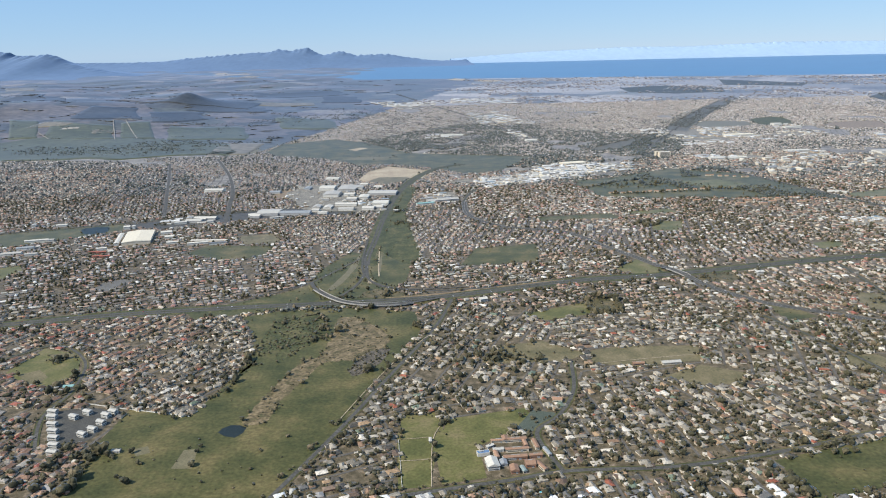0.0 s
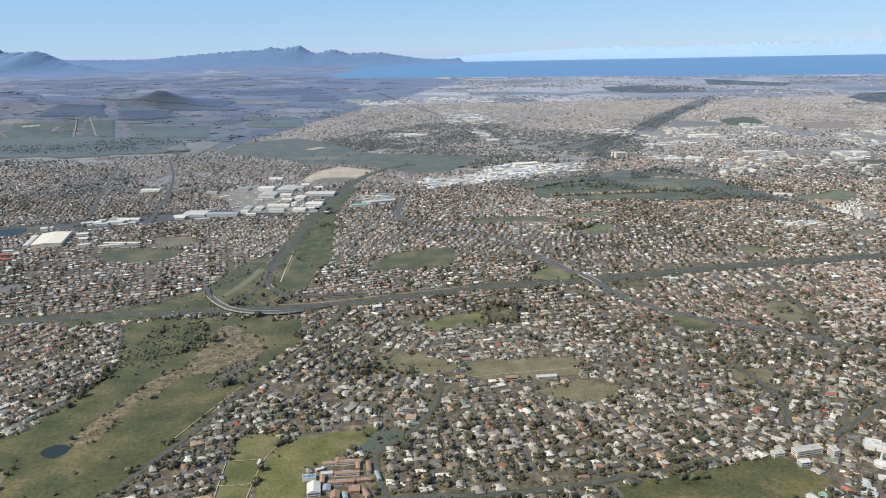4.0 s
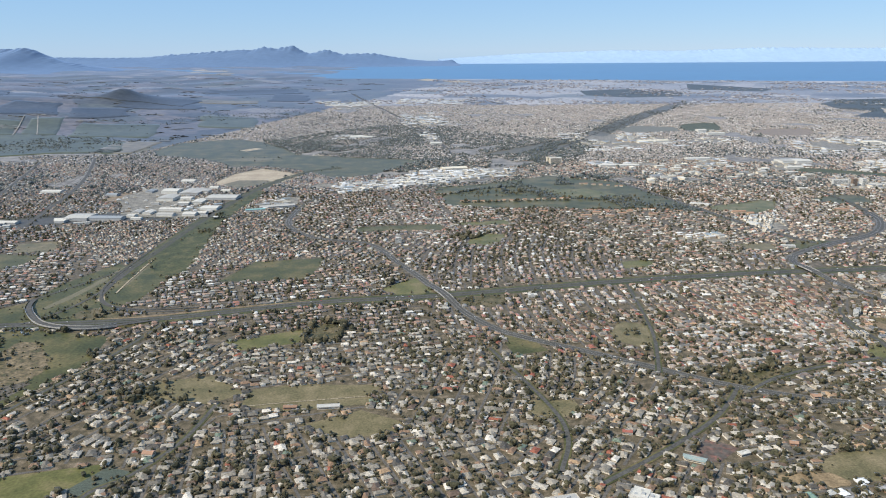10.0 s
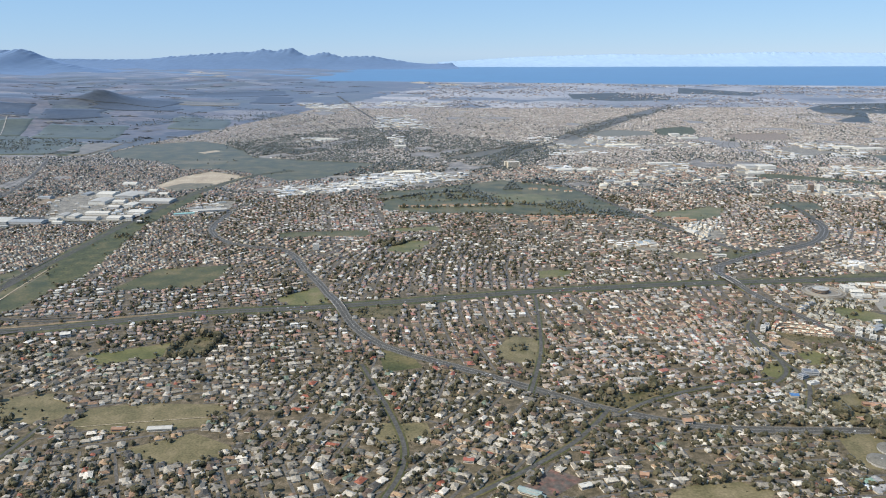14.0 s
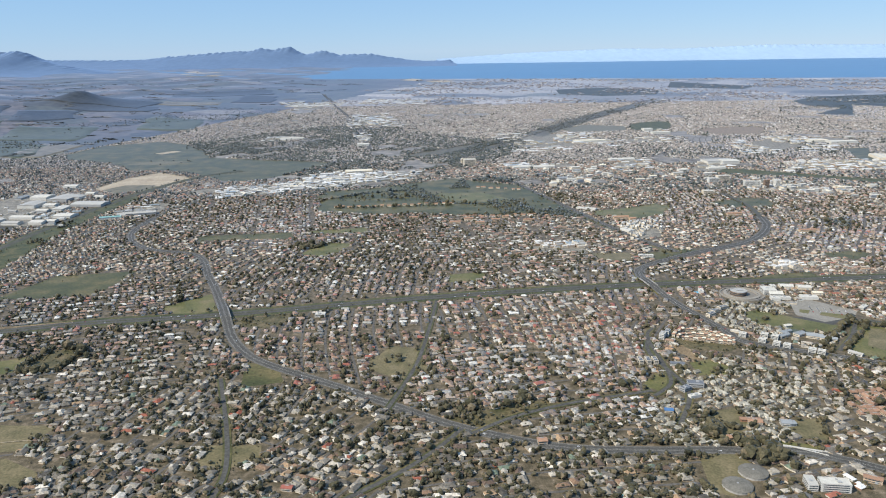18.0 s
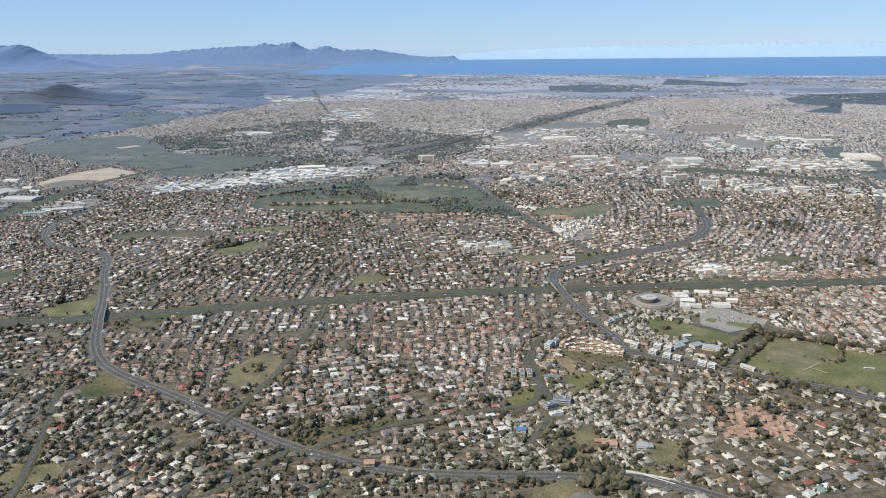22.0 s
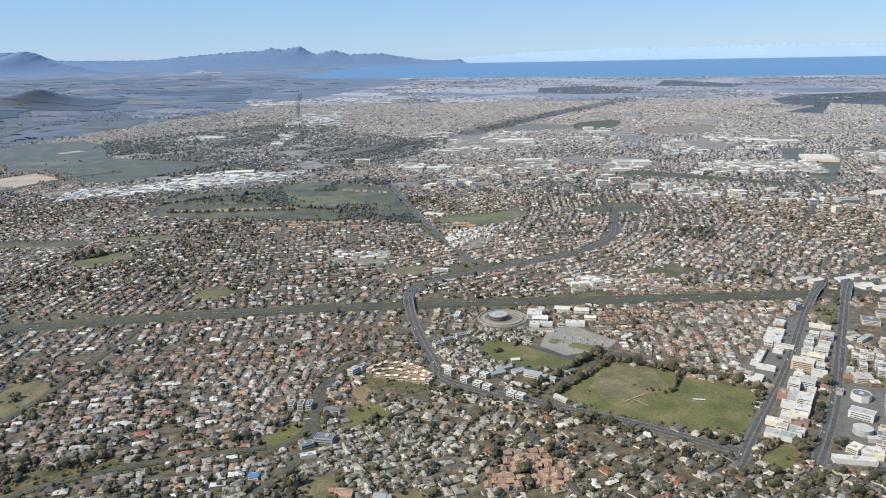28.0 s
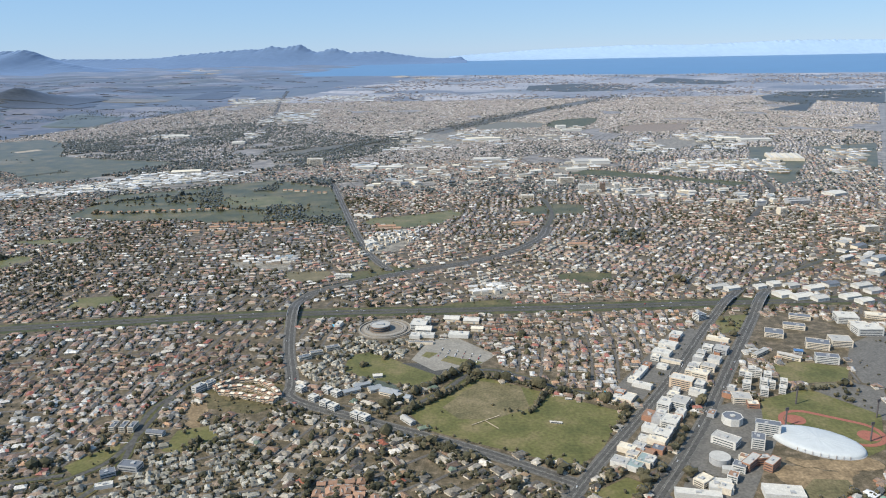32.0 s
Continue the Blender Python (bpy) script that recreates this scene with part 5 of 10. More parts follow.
keep_clear(223.0, 519.7, 4.5, 3.2, 95)
keep_clear(296.0, 515.7, 3.1, 1.1, -1)
keep_clear(272.0, 475.9, 5.4, 1.9, 10)
keep_clear(242.3, 474.8, 6.1, 3.4, 112)
keep_clear(256.0, 496.9, 3.0, 1.4, 12)
keep_clear(227.9, 485.3, 5.6, 3.9, 8)
keep_clear(290.0, 487.2, 2.8, 2.1, 16)
keep_clear(310.9, 475.5, 2.6, 2.3, 6)
keep_clear(296.9, 483.5, 2.9, 2.6, 11)
keep_clear(241.8, 478.3, 3.9, 1.7, 0)
keep_clear(333.6, 533.7, 2.8, 2.5, 0)
keep_clear(219.3, 465.0, 4.6, 3.8, 89)
keep_clear(293.0, 535.8, 2.3, 3.6, 11)
keep_clear(299.8, 494.7, 6.6, 2.5, 12)
keep_clear(272.3, 506.4, 5.2, 1.7, 5)
keep_clear(242.3, 523.8, 5.9, 3.7, 13)
keep_clear(221.6, 473.0, 4.4, 3.1, 2)
keep_clear(318.4, 494.8, 4.6, 3.0, 0)
keep_clear(248.3, 514.4, 3.0, 2.3, 6)
keep_clear(321.7, 494.8, 4.2, 1.7, 14)
keep_clear(307.2, 507.8, 6.1, 3.5, 9)
keep_clear(233.3, 492.5, 2.4, 2.5, 2)
keep_clear(216.9, 500.9, 4.2, 2.7, 5)
keep_clear(225.6, 500.4, 5.3, 2.0, 88)
keep_clear(241.1, 511.7, 4.9, 2.5, 5)
keep_clear(232.2, 479.4, 5.3, 2.0, -2)
keep_clear(351.3, 434.8, 5.1, 2.2, -4)
keep_clear(367.4, 434.7, 2.6, 1.4, 0)
keep_clear(367.5, 419.6, 3.2, 1.2, 1)
keep_clear(348.6, 446.8, 4.9, 1.2, 14)
keep_clear(352.1, 424.3, 2.8, 1.6, 4)
keep_clear(354.5, 449.8, 3.8, 2.8, 20)
keep_clear(371.8, 431.8, 2.6, 2.8, 109)
keep_clear(354.8, 434.5, 2.5, 1.9, -1)
keep_clear(341.3, 443.0, 4.1, 2.2, 101)
keep_clear(359.2, 433.9, 2.5, 1.3, 6)
keep_clear(360.1, 432.1, 3.0, 1.7, 13)
keep_clear(347.8, 449.9, 2.7, 2.4, 2)
keep_clear(358.6, 428.6, 5.1, 2.6, 86)
keep_clear(348.9, 433.7, 3.3, 2.5, 95)
keep_clear(375.0, 440.6, 3.3, 2.7, 4)
keep_clear(346.3, 449.2, 4.9, 2.7, 15)
keep_clear(371.0, 444.1, 2.7, 3.1, 101)
keep_clear(372.8, 442.2, 5.1, 2.9, -4)
keep_clear(368.9, 434.0, 4.5, 2.7, 89)
keep_clear(346.7, 444.6, 3.0, 2.4, 14)
keep_clear(404.6, 419.6, 3.1, 2.3, 100)
keep_clear(395.7, 433.0, 4.4, 2.4, 0)
keep_clear(394.5, 427.6, 2.7, 2.2, 16)
keep_clear(391.3, 445.6, 4.4, 2.3, 8)
keep_clear(396.1, 412.1, 3.8, 2.1, 6)
keep_clear(390.6, 421.0, 2.4, 2.4, 7)
keep_clear(393.3, 420.9, 4.1, 1.2, 96)
keep_clear(398.4, 415.8, 4.0, 2.5, 89)
keep_clear(389.4, 442.4, 2.3, 3.1, 107)
keep_clear(397.1, 433.7, 3.1, 2.0, 6)
keep_clear(377.7, 418.7, 5.2, 2.3, 5)
keep_clear(395.0, 435.0, 5.0, 2.5, 6)
keep_clear(386.5, 418.4, 5.1, 1.2, 1)
keep_clear(396.7, 404.4, 4.4, 1.3, 9)
keep_clear(378.6, 422.3, 3.5, 1.6, 5)
keep_clear(374.0, 415.1, 2.7, 1.8, 4)
keep_clear(406.4, 427.0, 5.2, 1.9, 88)
keep_clear(407.0, 431.0, 4.5, 2.9, 10)
keep_clear(393.2, 310.9, 4.1, 2.4, 50)
keep_clear(401.6, 326.8, 4.4, 2.7, 29)
keep_clear(402.6, 349.3, 4.1, 2.7, 130)
keep_clear(402.2, 340.8, 5.1, 2.6, 30)
keep_clear(397.7, 327.1, 4.7, 1.6, 37)
keep_clear(394.5, 336.0, 3.1, 2.1, 124)
keep_clear(394.8, 321.3, 4.6, 2.2, 41)
keep_clear(392.0, 310.7, 4.1, 3.1, 129)
keep_clear(400.2, 330.3, 5.1, 2.1, 48)
keep_clear(395.0, 319.8, 4.7, 2.5, 122)
keep_clear(399.2, 345.8, 3.5, 3.1, 41)
keep_clear(391.5, 326.9, 5.0, 1.7, 32)
keep_clear(297.8, 227.2, 1.4, 1.8, 59)
keep_clear(300.0, 230.6, 1.7, 1.9, 59)
keep_clear(303.8, 237.0, 2.1, 1.7, 59)
keep_clear(306.0, 240.6, 1.5, 2.1, 59)
keep_clear(308.5, 244.1, 1.8, 1.6, 59)
keep_clear(311.3, 248.0, 1.6, 1.9, 59)
keep_clear(314.6, 253.5, 1.4, 1.3, 59)
keep_clear(318.4, 259.0, 2.1, 2.0, 59)
keep_clear(297.1, 206.4, 1.2, 1.3, 59)
keep_clear(297.5, 207.2, 1.8, 2.0, 59)
keep_clear(299.1, 209.7, 2.0, 2.0, 59)
keep_clear(300.7, 213.0, 1.5, 1.7, 59)
keep_clear(302.5, 216.1, 1.7, 2.0, 59)
keep_clear(304.7, 219.4, 2.1, 1.8, 59)
keep_clear(305.9, 221.6, 1.8, 1.8, 59)
keep_clear(308.3, 226.1, 2.1, 2.1, 59)
keep_clear(310.1, 229.0, 2.0, 2.1, 59)
keep_clear(311.3, 231.4, 1.6, 1.4, 59)
keep_clear(314.5, 237.0, 1.5, 1.6, 59)
keep_clear(316.6, 240.8, 1.5, 1.5, 59)
keep_clear(318.0, 243.2, 2.1, 1.8, 59)
keep_clear(320.5, 247.4, 1.8, 2.2, 59)
keep_clear(322.0, 250.1, 2.2, 1.8, 59)
keep_clear(299.9, 204.9, 2.1, 1.6, 59)
keep_clear(302.2, 209.0, 1.9, 2.1, 59)
keep_clear(303.9, 212.1, 1.5, 1.6, 59)
keep_clear(305.7, 215.4, 1.5, 1.3, 59)
keep_clear(305.9, 215.4, 2.0, 1.3, 59)
keep_clear(308.3, 219.6, 1.4, 1.7, 59)
keep_clear(309.6, 221.8, 2.2, 1.6, 59)
keep_clear(312.3, 227.1, 1.4, 1.7, 59)
keep_clear(314.7, 230.8, 1.3, 1.8, 59)
keep_clear(316.9, 234.7, 2.2, 1.4, 59)
keep_clear(318.9, 238.2, 1.5, 2.1, 59)
keep_clear(320.8, 241.9, 1.4, 1.4, 59)
keep_clear(324.1, 247.6, 2.0, 2.0, 59)
keep_clear(326.0, 251.2, 2.1, 1.3, 59)
keep_clear(328.4, 255.0, 1.8, 1.3, 59)
keep_clear(315.4, 221.9, 2.1, 1.3, 59)
keep_clear(320.8, 229.6, 1.3, 1.7, 59)
keep_clear(322.7, 232.4, 1.7, 1.5, 59)
keep_clear(327.8, 239.8, 1.5, 1.8, 59)
keep_clear(309.8, 197.1, 2.0, 2.0, 59)
keep_clear(312.0, 200.2, 1.8, 1.6, 59)
keep_clear(314.1, 203.2, 2.0, 2.1, 59)
keep_clear(316.0, 206.1, 1.4, 1.8, 59)
keep_clear(327.6, 451.4, 9, 2.2, -8)
keep_clear(342.1, 453.0, 2.4, 5, -8)
keep_clear(334.4, 448.8, 2.6, 2.6, -8)
keep_clear(311.5, 466.5, 6, 3, 0)
keep_clear(297.0, 434.1, 6, 3, 0)
keep_clear(172.6, 549.8, 7, 3, 5)
keep_clear(398.2, 394.8, 3, 3, 10)
keep_clear(413.5, 416.9, 9, 4, 5)
keep_clear(417.9, 364.3, 6, 3, 10)
keep_clear(72.0, 325.6, 2.4, 1.6, 0)
keep_clear(118.5, 253.4, 3, 2, 0)
keep_clear(328.4, 273.3, 2.6, 2.2, 30)
keep_clear(16.4, 231.6, 2.6, 2, 20)
keep_clear(61.9, 177.8, 5, 1.4, 5)
keep_clear(53.3, 177.9, 3, 1.2, 0)
keep_clear(28.6, 158.5, 2.2, 1.6, -8)
keep_clear(462.0, 549.4, 19, 22, -12)
keep_clear(222.3, 161.7, 5, 2.2, -8)
keep_clear(218.6, 162.6, 1.6, 3.2, -8)
keep_clear(230.4, 163.9, 3, 1.4, -30)
keep_clear(136.7, 153.6, 4.4, 1.0, -28)
keep_clear(147.0, 155.2, 2.2, 1.2, 20)
keep_clear(158.8, 158.9, 1.6, 1.2, -15)
keep_clear(126.2, 164.3, 2, 1.2, -10)
keep_clear(173.6, 179.0, 1.8, 1.6, 5)
keep_clear(285.8, 219.0, 2.2, 0.25, -10)
keep_clear(289.3, 228.6, 1.2, 0.25, -10)
keep_clear(263.3, 260.3, 1.6, 0.2, -8)
for cx, cy, r in ((206, 163, 4), (210, 167, 4), (248.5, 267.5, 8), (336, 217, 11), (330.5, 211.8, 9), (120.4, 134.6, 3), (311.6, 205.6, 5), (318.3, 219.2, 3), (265, 245, 12), (325, 212, 16), (350, 262, 14)):
    claim([(cx + r * math.cos(a), cy + r * math.sin(a)) for a in np.linspace(0, 6.28, 20)], 3)

# ---- large sheds and offices of the farther works: kind, place, size, height, turn, wall, roof ----
FAR_BLOCKS = [
    ("shed", -62.6, 446.8, 9.3, 9.1, 1.6, -5, "white", "white"),
    ("shed", -57.6, 426.1, 9.1, 11.1, 1.6, -4, "white", "grey"),
    ("shed", -50.2, 445.2, 10.9, 14.5, 1.2, -5, "grey", "grey"),
    ("shed", -64.0, 483.1, 8.5, 6.5, 1.0, -5, "white", "light"),
    ("shed", -28.1, 427.7, 16.6, 9.8, 1.2, -5, "grey", "pale"),
    ("shed", -47.3, 425.4, 6.2, 5.6, 1.1, -4, "white", "light"),
    ("shed", -38.3, 417.0, 5.6, 8.7, 1.0, -4, "white", "white"),
    ("shed", -44.6, 412.0, 5.9, 4.1, 1.0, -5, "grey", "light"),
    ("shed", -46.2, 396.8, 11.8, 5.0, 1.0, -5, "white", "light"),
    ("shed", -44.9, 384.5, 8.1, 4.6, 1.0, -5, "white", "grey"),
    ("shed", -33.3, 385.6, 6.4, 5.9, 1.0, -4, "white", "light"),
    ("shed", -27.4, 399.7, 8.7, 7.8, 1.0, -4, "white", "white"),
    ("shed", -28.1, 387.9, 4.8, 3.8, 0.9, -5, "grey", "light"),
    ("shed", -43.5, 447.5, 4.5, 7.0, 1.0, -5, "white", "grey"),
    ("shed", -41.5, 458.5, 5.1, 4.3, 0.9, -5, "white", "light"),
    ("shed", -61.5, 392.2, 4.0, 6.7, 0.9, -4, "white", "grey"),
    ("shed", -55.3, 390.3, 4.2, 6.6, 0.9, -5, "white", "light"),
    ("shed", -60.9, 382.6, 3.9, 3.7, 0.9, -6, "white", "pale"),
    ("shed", -75.3, 448.8, 3.9, 7.6, 0.9, -6, "grey", "slateblue"),
    ("shed", -84.5, 379.6, 11.5, 10.9, 1.3, -4, "grey", "pale"),
    ("shed", -90.1, 371.5, 4.9, 4.3, 1.0, -3, "grey", "light"),
    ("shed", -70.6, 377.1, 15.9, 6.0, 1.2, -4, "grey", "slateblue"),
    ("shed", -93.1, 438.7, 6.4, 5.0, 1.0, -4, "grey", "slateblue"),
    ("shed", -115.0, 369.8, 11.3, 4.3, 1.0, -4, "grey", "light"),
    ("shed", -119.1, 364.2, 8.0, 4.2, 1.0, -4, "grey", "pale"),
    ("shed", -99.9, 323.0, 16.5, 2.0, 0.7, -4, "cream", "light"),
    ("shed", -132.9, 451.3, 11.6, 6.2, 0.9, -5, "white", "light"),
    ("shed", -59.8, 411.9, 4.2, 1.6, 0.9, -5, "grey", "grey"),
    ("shed", -32.1, 448.4, 5.3, 4.0, 0.9, -5, "white", "light"),
    ("shed", -56.4, 376.7, 5.0, 2.7, 0.8, -4, "white", "light"),
    ("shed", 6.4, 401.4, 17.7, 4.5, 1.1, 16, "grey", "grey"),
    ("shed", -3.1, 393.5, 9.6, 2.6, 0.9, 16, "white", "skyteal"),
    ("office", 175.0, 547.3, 8.4, 5, 4.0, 5, "cream", "white"),
    ("shed", 102.1, 524.4, 17.1, 8, 1.2, 12, "cream", "cream"),
    ("shed", 208.6, 530.6, 11.8, 5, 1.2, 5, "white", "light"),
    ("shed", 222.9, 530.1, 13.8, 5, 1.2, 5, "white", "white"),
    ("shed", 342.3, 544.0, 18.2, 12, 1.6, 5, "white", "grey"),
    ("shed", 281.4, 560.0, 17.1, 7, 1.2, 5, "white", "light"),
    ("shed", 280.6, 668.6, 26.4, 8, 1.4, 5, "white", "cream"),
    ("shed", 349.4, 742.7, 8.1, 8, 2.6, 5, "white", "white"),
    ("shed", 356.1, 722.8, 16.9, 7, 1.4, 5, "white", "white"),
    ("shed", 22.1, 718.4, 21.3, 8, 1.2, 5, "white", "white"),
    ("shed", 91.4, 664.3, 9.7, 9, 1.6, 5, "white", "white"),
    ("shed", 475.9, 636.9, 21.7, 9, 1.6, 3, "white", "white"),
    ("shed", 460.0, 646.1, 17.3, 7, 1.4, 3, "white", "cream"),
    ("shed", 348.3, 540.7, 11.4, 10, 1.8, 5, "white", "white"),
    ("shed", 438.5, 435.1, 9.0, 7, 1.0, 30, "white", "white"),
    ("office", 320.4, 475.2, 7.6, 3, 2.6, 5, "cream", "white"),
    ("shed", 331.2, 515.9, 11.7, 4, 1.0, 5, "white", "white"),
    ("office", 413.1, 414.3, 9.8, 4, 1.8, 5, "grey", "grey"),
    ("shop", 225.4, 398.7, 9.7, 2.4, 0.7, -30, "white", "white"),
    ("shop", 233.9, 353.1, 5.6, 3, 0.9, -60, "white", "white"),
    ("office", 230.5, 312.2, 5.4, 1.6, 0.9, -8, "white", "white"),
]
for kind, x, y, w, d, h, turn, wall, roof in FAR_BLOCKS:
    c, s = math.cos(radians(turn)), math.sin(radians(turn))
    claim([(x + c * u - s * v, y + s * u + c * v) for u, v in ((-w * 0.6, -d * 0.7), (w * 0.6, -d * 0.7), (w * 0.6, d * 0.7), (-w * 0.6, d * 0.7))], 3)

claim([(215.0, 233.0), (219.0, 238.2), (225.0, 238.4), (230.0, 234.6), (232.6, 228.8), (231.5, 225.8), (226.0, 226.6), (217.0, 230.8)], 3)

claim([(8.5, 128.0), (9.5, 139.5), (14.0, 142.6), (22.5, 141.6), (24.6, 134.0), (21.5, 128.6)], 3)
# ---- works: quarters full of sheds; woods: quarters full of tall trees ----
WORKS, WOODS = [], []


def works(corners, n, small, large, turn):
    WORKS.append((np.array(corners, float), int(n * 2.6), small * 0.75, large * 0.75, turn))
    p = rounded(corners, True, 6.0)
    middle = p.mean(0)
    rough = np.array([noise.noise(Vector((x * 0.04, y * 0.025, 7))) for x, y in p])
    green("works_yard", "yard", [tuple(q) for q in middle + (p - middle) * (0.66 + 0.4 * rough)[:, None]])
    claim(KEEP_OUT[-1], 3)


def woods(corners, n):
    WOODS.append((np.array(corners, float), n))


COURTS = [[(244.8, 198.9), (253.0, 199.5), (253.2, 195.3), (248.4, 193.3), (244.4, 195.3)], [(241.6, 192.9), (247.3, 193.3), (247.6, 187.6), (241.1, 187.6)], [(249.2, 193.9), (255.6, 195.0), (256.1, 189.7), (251.0, 187.6), (249.3, 190.0)]]
for corners in COURTS:
    green("court_paving", "paving", corners)
    claim(corners, 3)
works([(234, 368), (251, 372), (247, 340), (232, 337)], 80, 1.2, 2.4, 40)
works([(271, 301), (281, 303), (283, 297), (270, 293)], 40, 1.5, 4, 10)
works([(188, 336), (210, 334), (211, 327), (190, 329)], 40, 1.5, 4, 10)
works([(-95, 472), (-42, 465), (-36, 369), (-74, 374)], 34, 1.6, 3.6, 14)
works([(-62, 1237), (6, 1215), (6, 1115), (-56, 1134)], 40, 6, 18, 10)
works([(45, 1272), (138, 1240), (129, 1148), (43, 1176)], 40, 6, 18, 10)
works([(53, 971), (89, 988), (87, 889), (53, 898)], 26, 5, 14, 15)
works([(-1, 737), (30, 731), (29, 697), (0, 703)], 16, 4, 10, 10)
works([(47, 959), (93, 950), (117, 830), (70, 837)], 40, 4, 12, 20)
works([(197, 551), (212, 550), (214, 534), (198, 535)], 16, 3, 8, 10)
works([(209, 733), (299, 730), (294, 629), (213, 613)], 90, 3, 10, 8)
works([(32, 1289), (119, 1266), (133, 1145), (55, 1163)], 36, 6, 16, 10)
works([(-94, 1236), (-25, 1219), (11, 1073), (-49, 1086)], 36, 5, 14, 10)
works([(405, 674), (484, 675), (447, 594), (375, 581)], 90, 3, 10, 5)
works([(393, 547), (453, 543), (443, 498), (375, 502)], 70, 3, 8, 5)
woods([(718, 1191), (857, 1196), (771, 1039), (673, 1086)], 700)
woods([(596, 1017), (679, 1018), (655, 966), (579, 973)], 300)
woods([(323, 367), (336, 369), (329, 353), (317, 351)], 160)
woods([(320, 614), (375, 624), (362, 587), (313, 583)], 160)
woods([(-165, 1121), (6, 1054), (106, 650), (34, 631)], 900)
woods([(157, 600), (199, 676), (211, 639), (166, 577)], 900)
woods([(206, 707), (301, 890), (307, 836), (216, 659)], 800)
woods([(322, 923), (484, 1157), (472, 1099), (317, 860)], 700)
woods([(145, 692), (208, 693), (197, 651), (138, 654)], 260)
woods([(341, 602), (400, 597), (392, 574), (334, 578)], 240)
woods([(91, 1273), (323, 1256), (318, 1174), (105, 1175)], 260)
woods([(-251, 879), (-131, 1003), (-122, 942), (-232, 813)], 260)
woods([(511, 782), (616, 787), (587, 737), (484, 719)], 260)
woods([(132, 578), (177, 581), (180, 560), (137, 554)], 220)
woods([(129, 838), (264, 827), (253, 785), (124, 783)], 240)
woods([(486, 1196), (675, 1220), (639, 1143), (462, 1122)], 240)
works([(27.8, 436.5), (69.7, 456.0), (84.1, 490.9), (36.7, 468.3)], 70, 2.5, 7, 20)
works([(56.2, 460.1), (88.5, 474.4), (124.0, 528.5), (78.6, 522.8)], 90, 3, 8, 20)
works([(88.5, 474.4), (135.3, 489.2), (140.7, 520.6), (94.0, 512.8)], 70, 2.5, 7, 18)
works([(201.9, 525.8), (247.4, 531.7), (247.6, 547.4), (202.7, 541.0)], 16, 3, 8, 5)
works([(265.8, 516.3), (289.8, 520.3), (302.5, 567.8), (276.2, 563.0)], 16, 3, 9, 5)
works([(310.3, 505.3), (337.7, 509.0), (359.1, 560.0), (324.4, 550.1)], 18, 3, 9, 5)
works([(299.4, 655.9), (356.1, 653.5), (363.6, 686.1), (313.9, 688.2)], 14, 3, 8, 5)
works([(259.6, 649.7), (289.9, 656.2), (294.2, 680.5), (263.6, 677.5)], 10, 4, 9, 5)
works([(340.5, 723.4), (364.0, 722.4), (371.8, 752.0), (350.0, 753.0)], 6, 4, 8, 5)
works([(60.6, 810.6), (107.8, 820.4), (97.3, 923.7), (50.5, 918.5)], 34, 4, 9, 30)
works([(81.8, 664.7), (98.4, 680.2), (90.1, 764.7), (74.6, 765.4)], 14, 4, 8, 30)
works([(450.1, 649.7), (483.0, 640.7), (499.0, 671.9), (457.9, 673.6)], 8, 4, 12, 5)
works([(485.2, 540.8), (504.2, 538.8), (534.5, 597.0), (505.7, 591.5)], 16, 4, 9, 5)
works([(463.9, 490.0), (488.7, 497.3), (496.1, 517.1), (478.9, 514.5)], 8, 4, 9, 5)
works([(419.2, 644.5), (447.0, 640.7), (459.1, 684.4), (431.4, 688.5)], 10, 3, 8, 5)
works([(453.2, 647.0), (486.0, 635.6), (493.5, 659.8), (458.3, 668.6)], 7, 6, 12, 5)
works([(332.8, 482.9), (358.0, 463.8), (361.0, 433.6), (322.0, 436.3)], 26, 2, 5, 15)
woods([(131.8, 533.3), (165.0, 537.2), (164.3, 570.0), (137.4, 568.1)], 320)
woods([(160.4, 460.5), (190.4, 461.4), (194.0, 491.5), (168.7, 488.1)], 420)
woods([(-250.0, 655.0), (-199.9, 653.1), (-231.0, 706.7), (-280.3, 708.8)], 520)
woods([(-211.4, 676.7), (-181.7, 675.5), (-213.0, 728.5), (-235.1, 720.2)], 140)
woods([(-51.7, 670.2), (75.0, 657.2), (67.3, 917.6), (-112.1, 942.4)], 1500)
woods([(184.1, 613.2), (228.1, 658.8), (234.7, 709.3), (207.7, 684.1)], 160)
woods([(407.7, 621.7), (439.7, 613.5), (459.4, 649.3), (426.6, 650.7)], 200)
woods([(30.0, 674.8), (58.8, 681.9), (53.5, 717.1), (29.9, 718.1)], 60)
woods([(410.3, 612.3), (437.8, 568.6), (447.4, 595.6), (421.3, 637.2)], 260)
woods([(317.3, 459.0), (329.9, 466.0), (329.2, 479.7), (313.8, 475.7)], 30)
woods([(-212.9, 967.5), (-45.8, 920.7), (-80.5, 997.3), (-246.9, 1031.8)], 350)
woods([(136.5, 559.6), (168.3, 546.9), (159.5, 572.4), (135.7, 577.5)], 220)
works([(-47.4, 375.8), (-17.9, 375.8), (-25.5, 410.4), (-51.4, 403.8)], 16, 2.5, 6, 14)
works([(-3.4, 393.5), (16.9, 397.5), (18.5, 439.3), (-3.5, 431.0)], 18, 2.5, 6, 20)
works([(11.0, 451.0), (41.3, 455.5), (39.2, 475.8), (9.4, 470.7)], 16, 2.5, 7, 20)
works([(-131.0, 358.6), (-106.0, 361.2), (-115.3, 379.1), (-136.7, 375.9)], 14, 2.5, 6, 14)
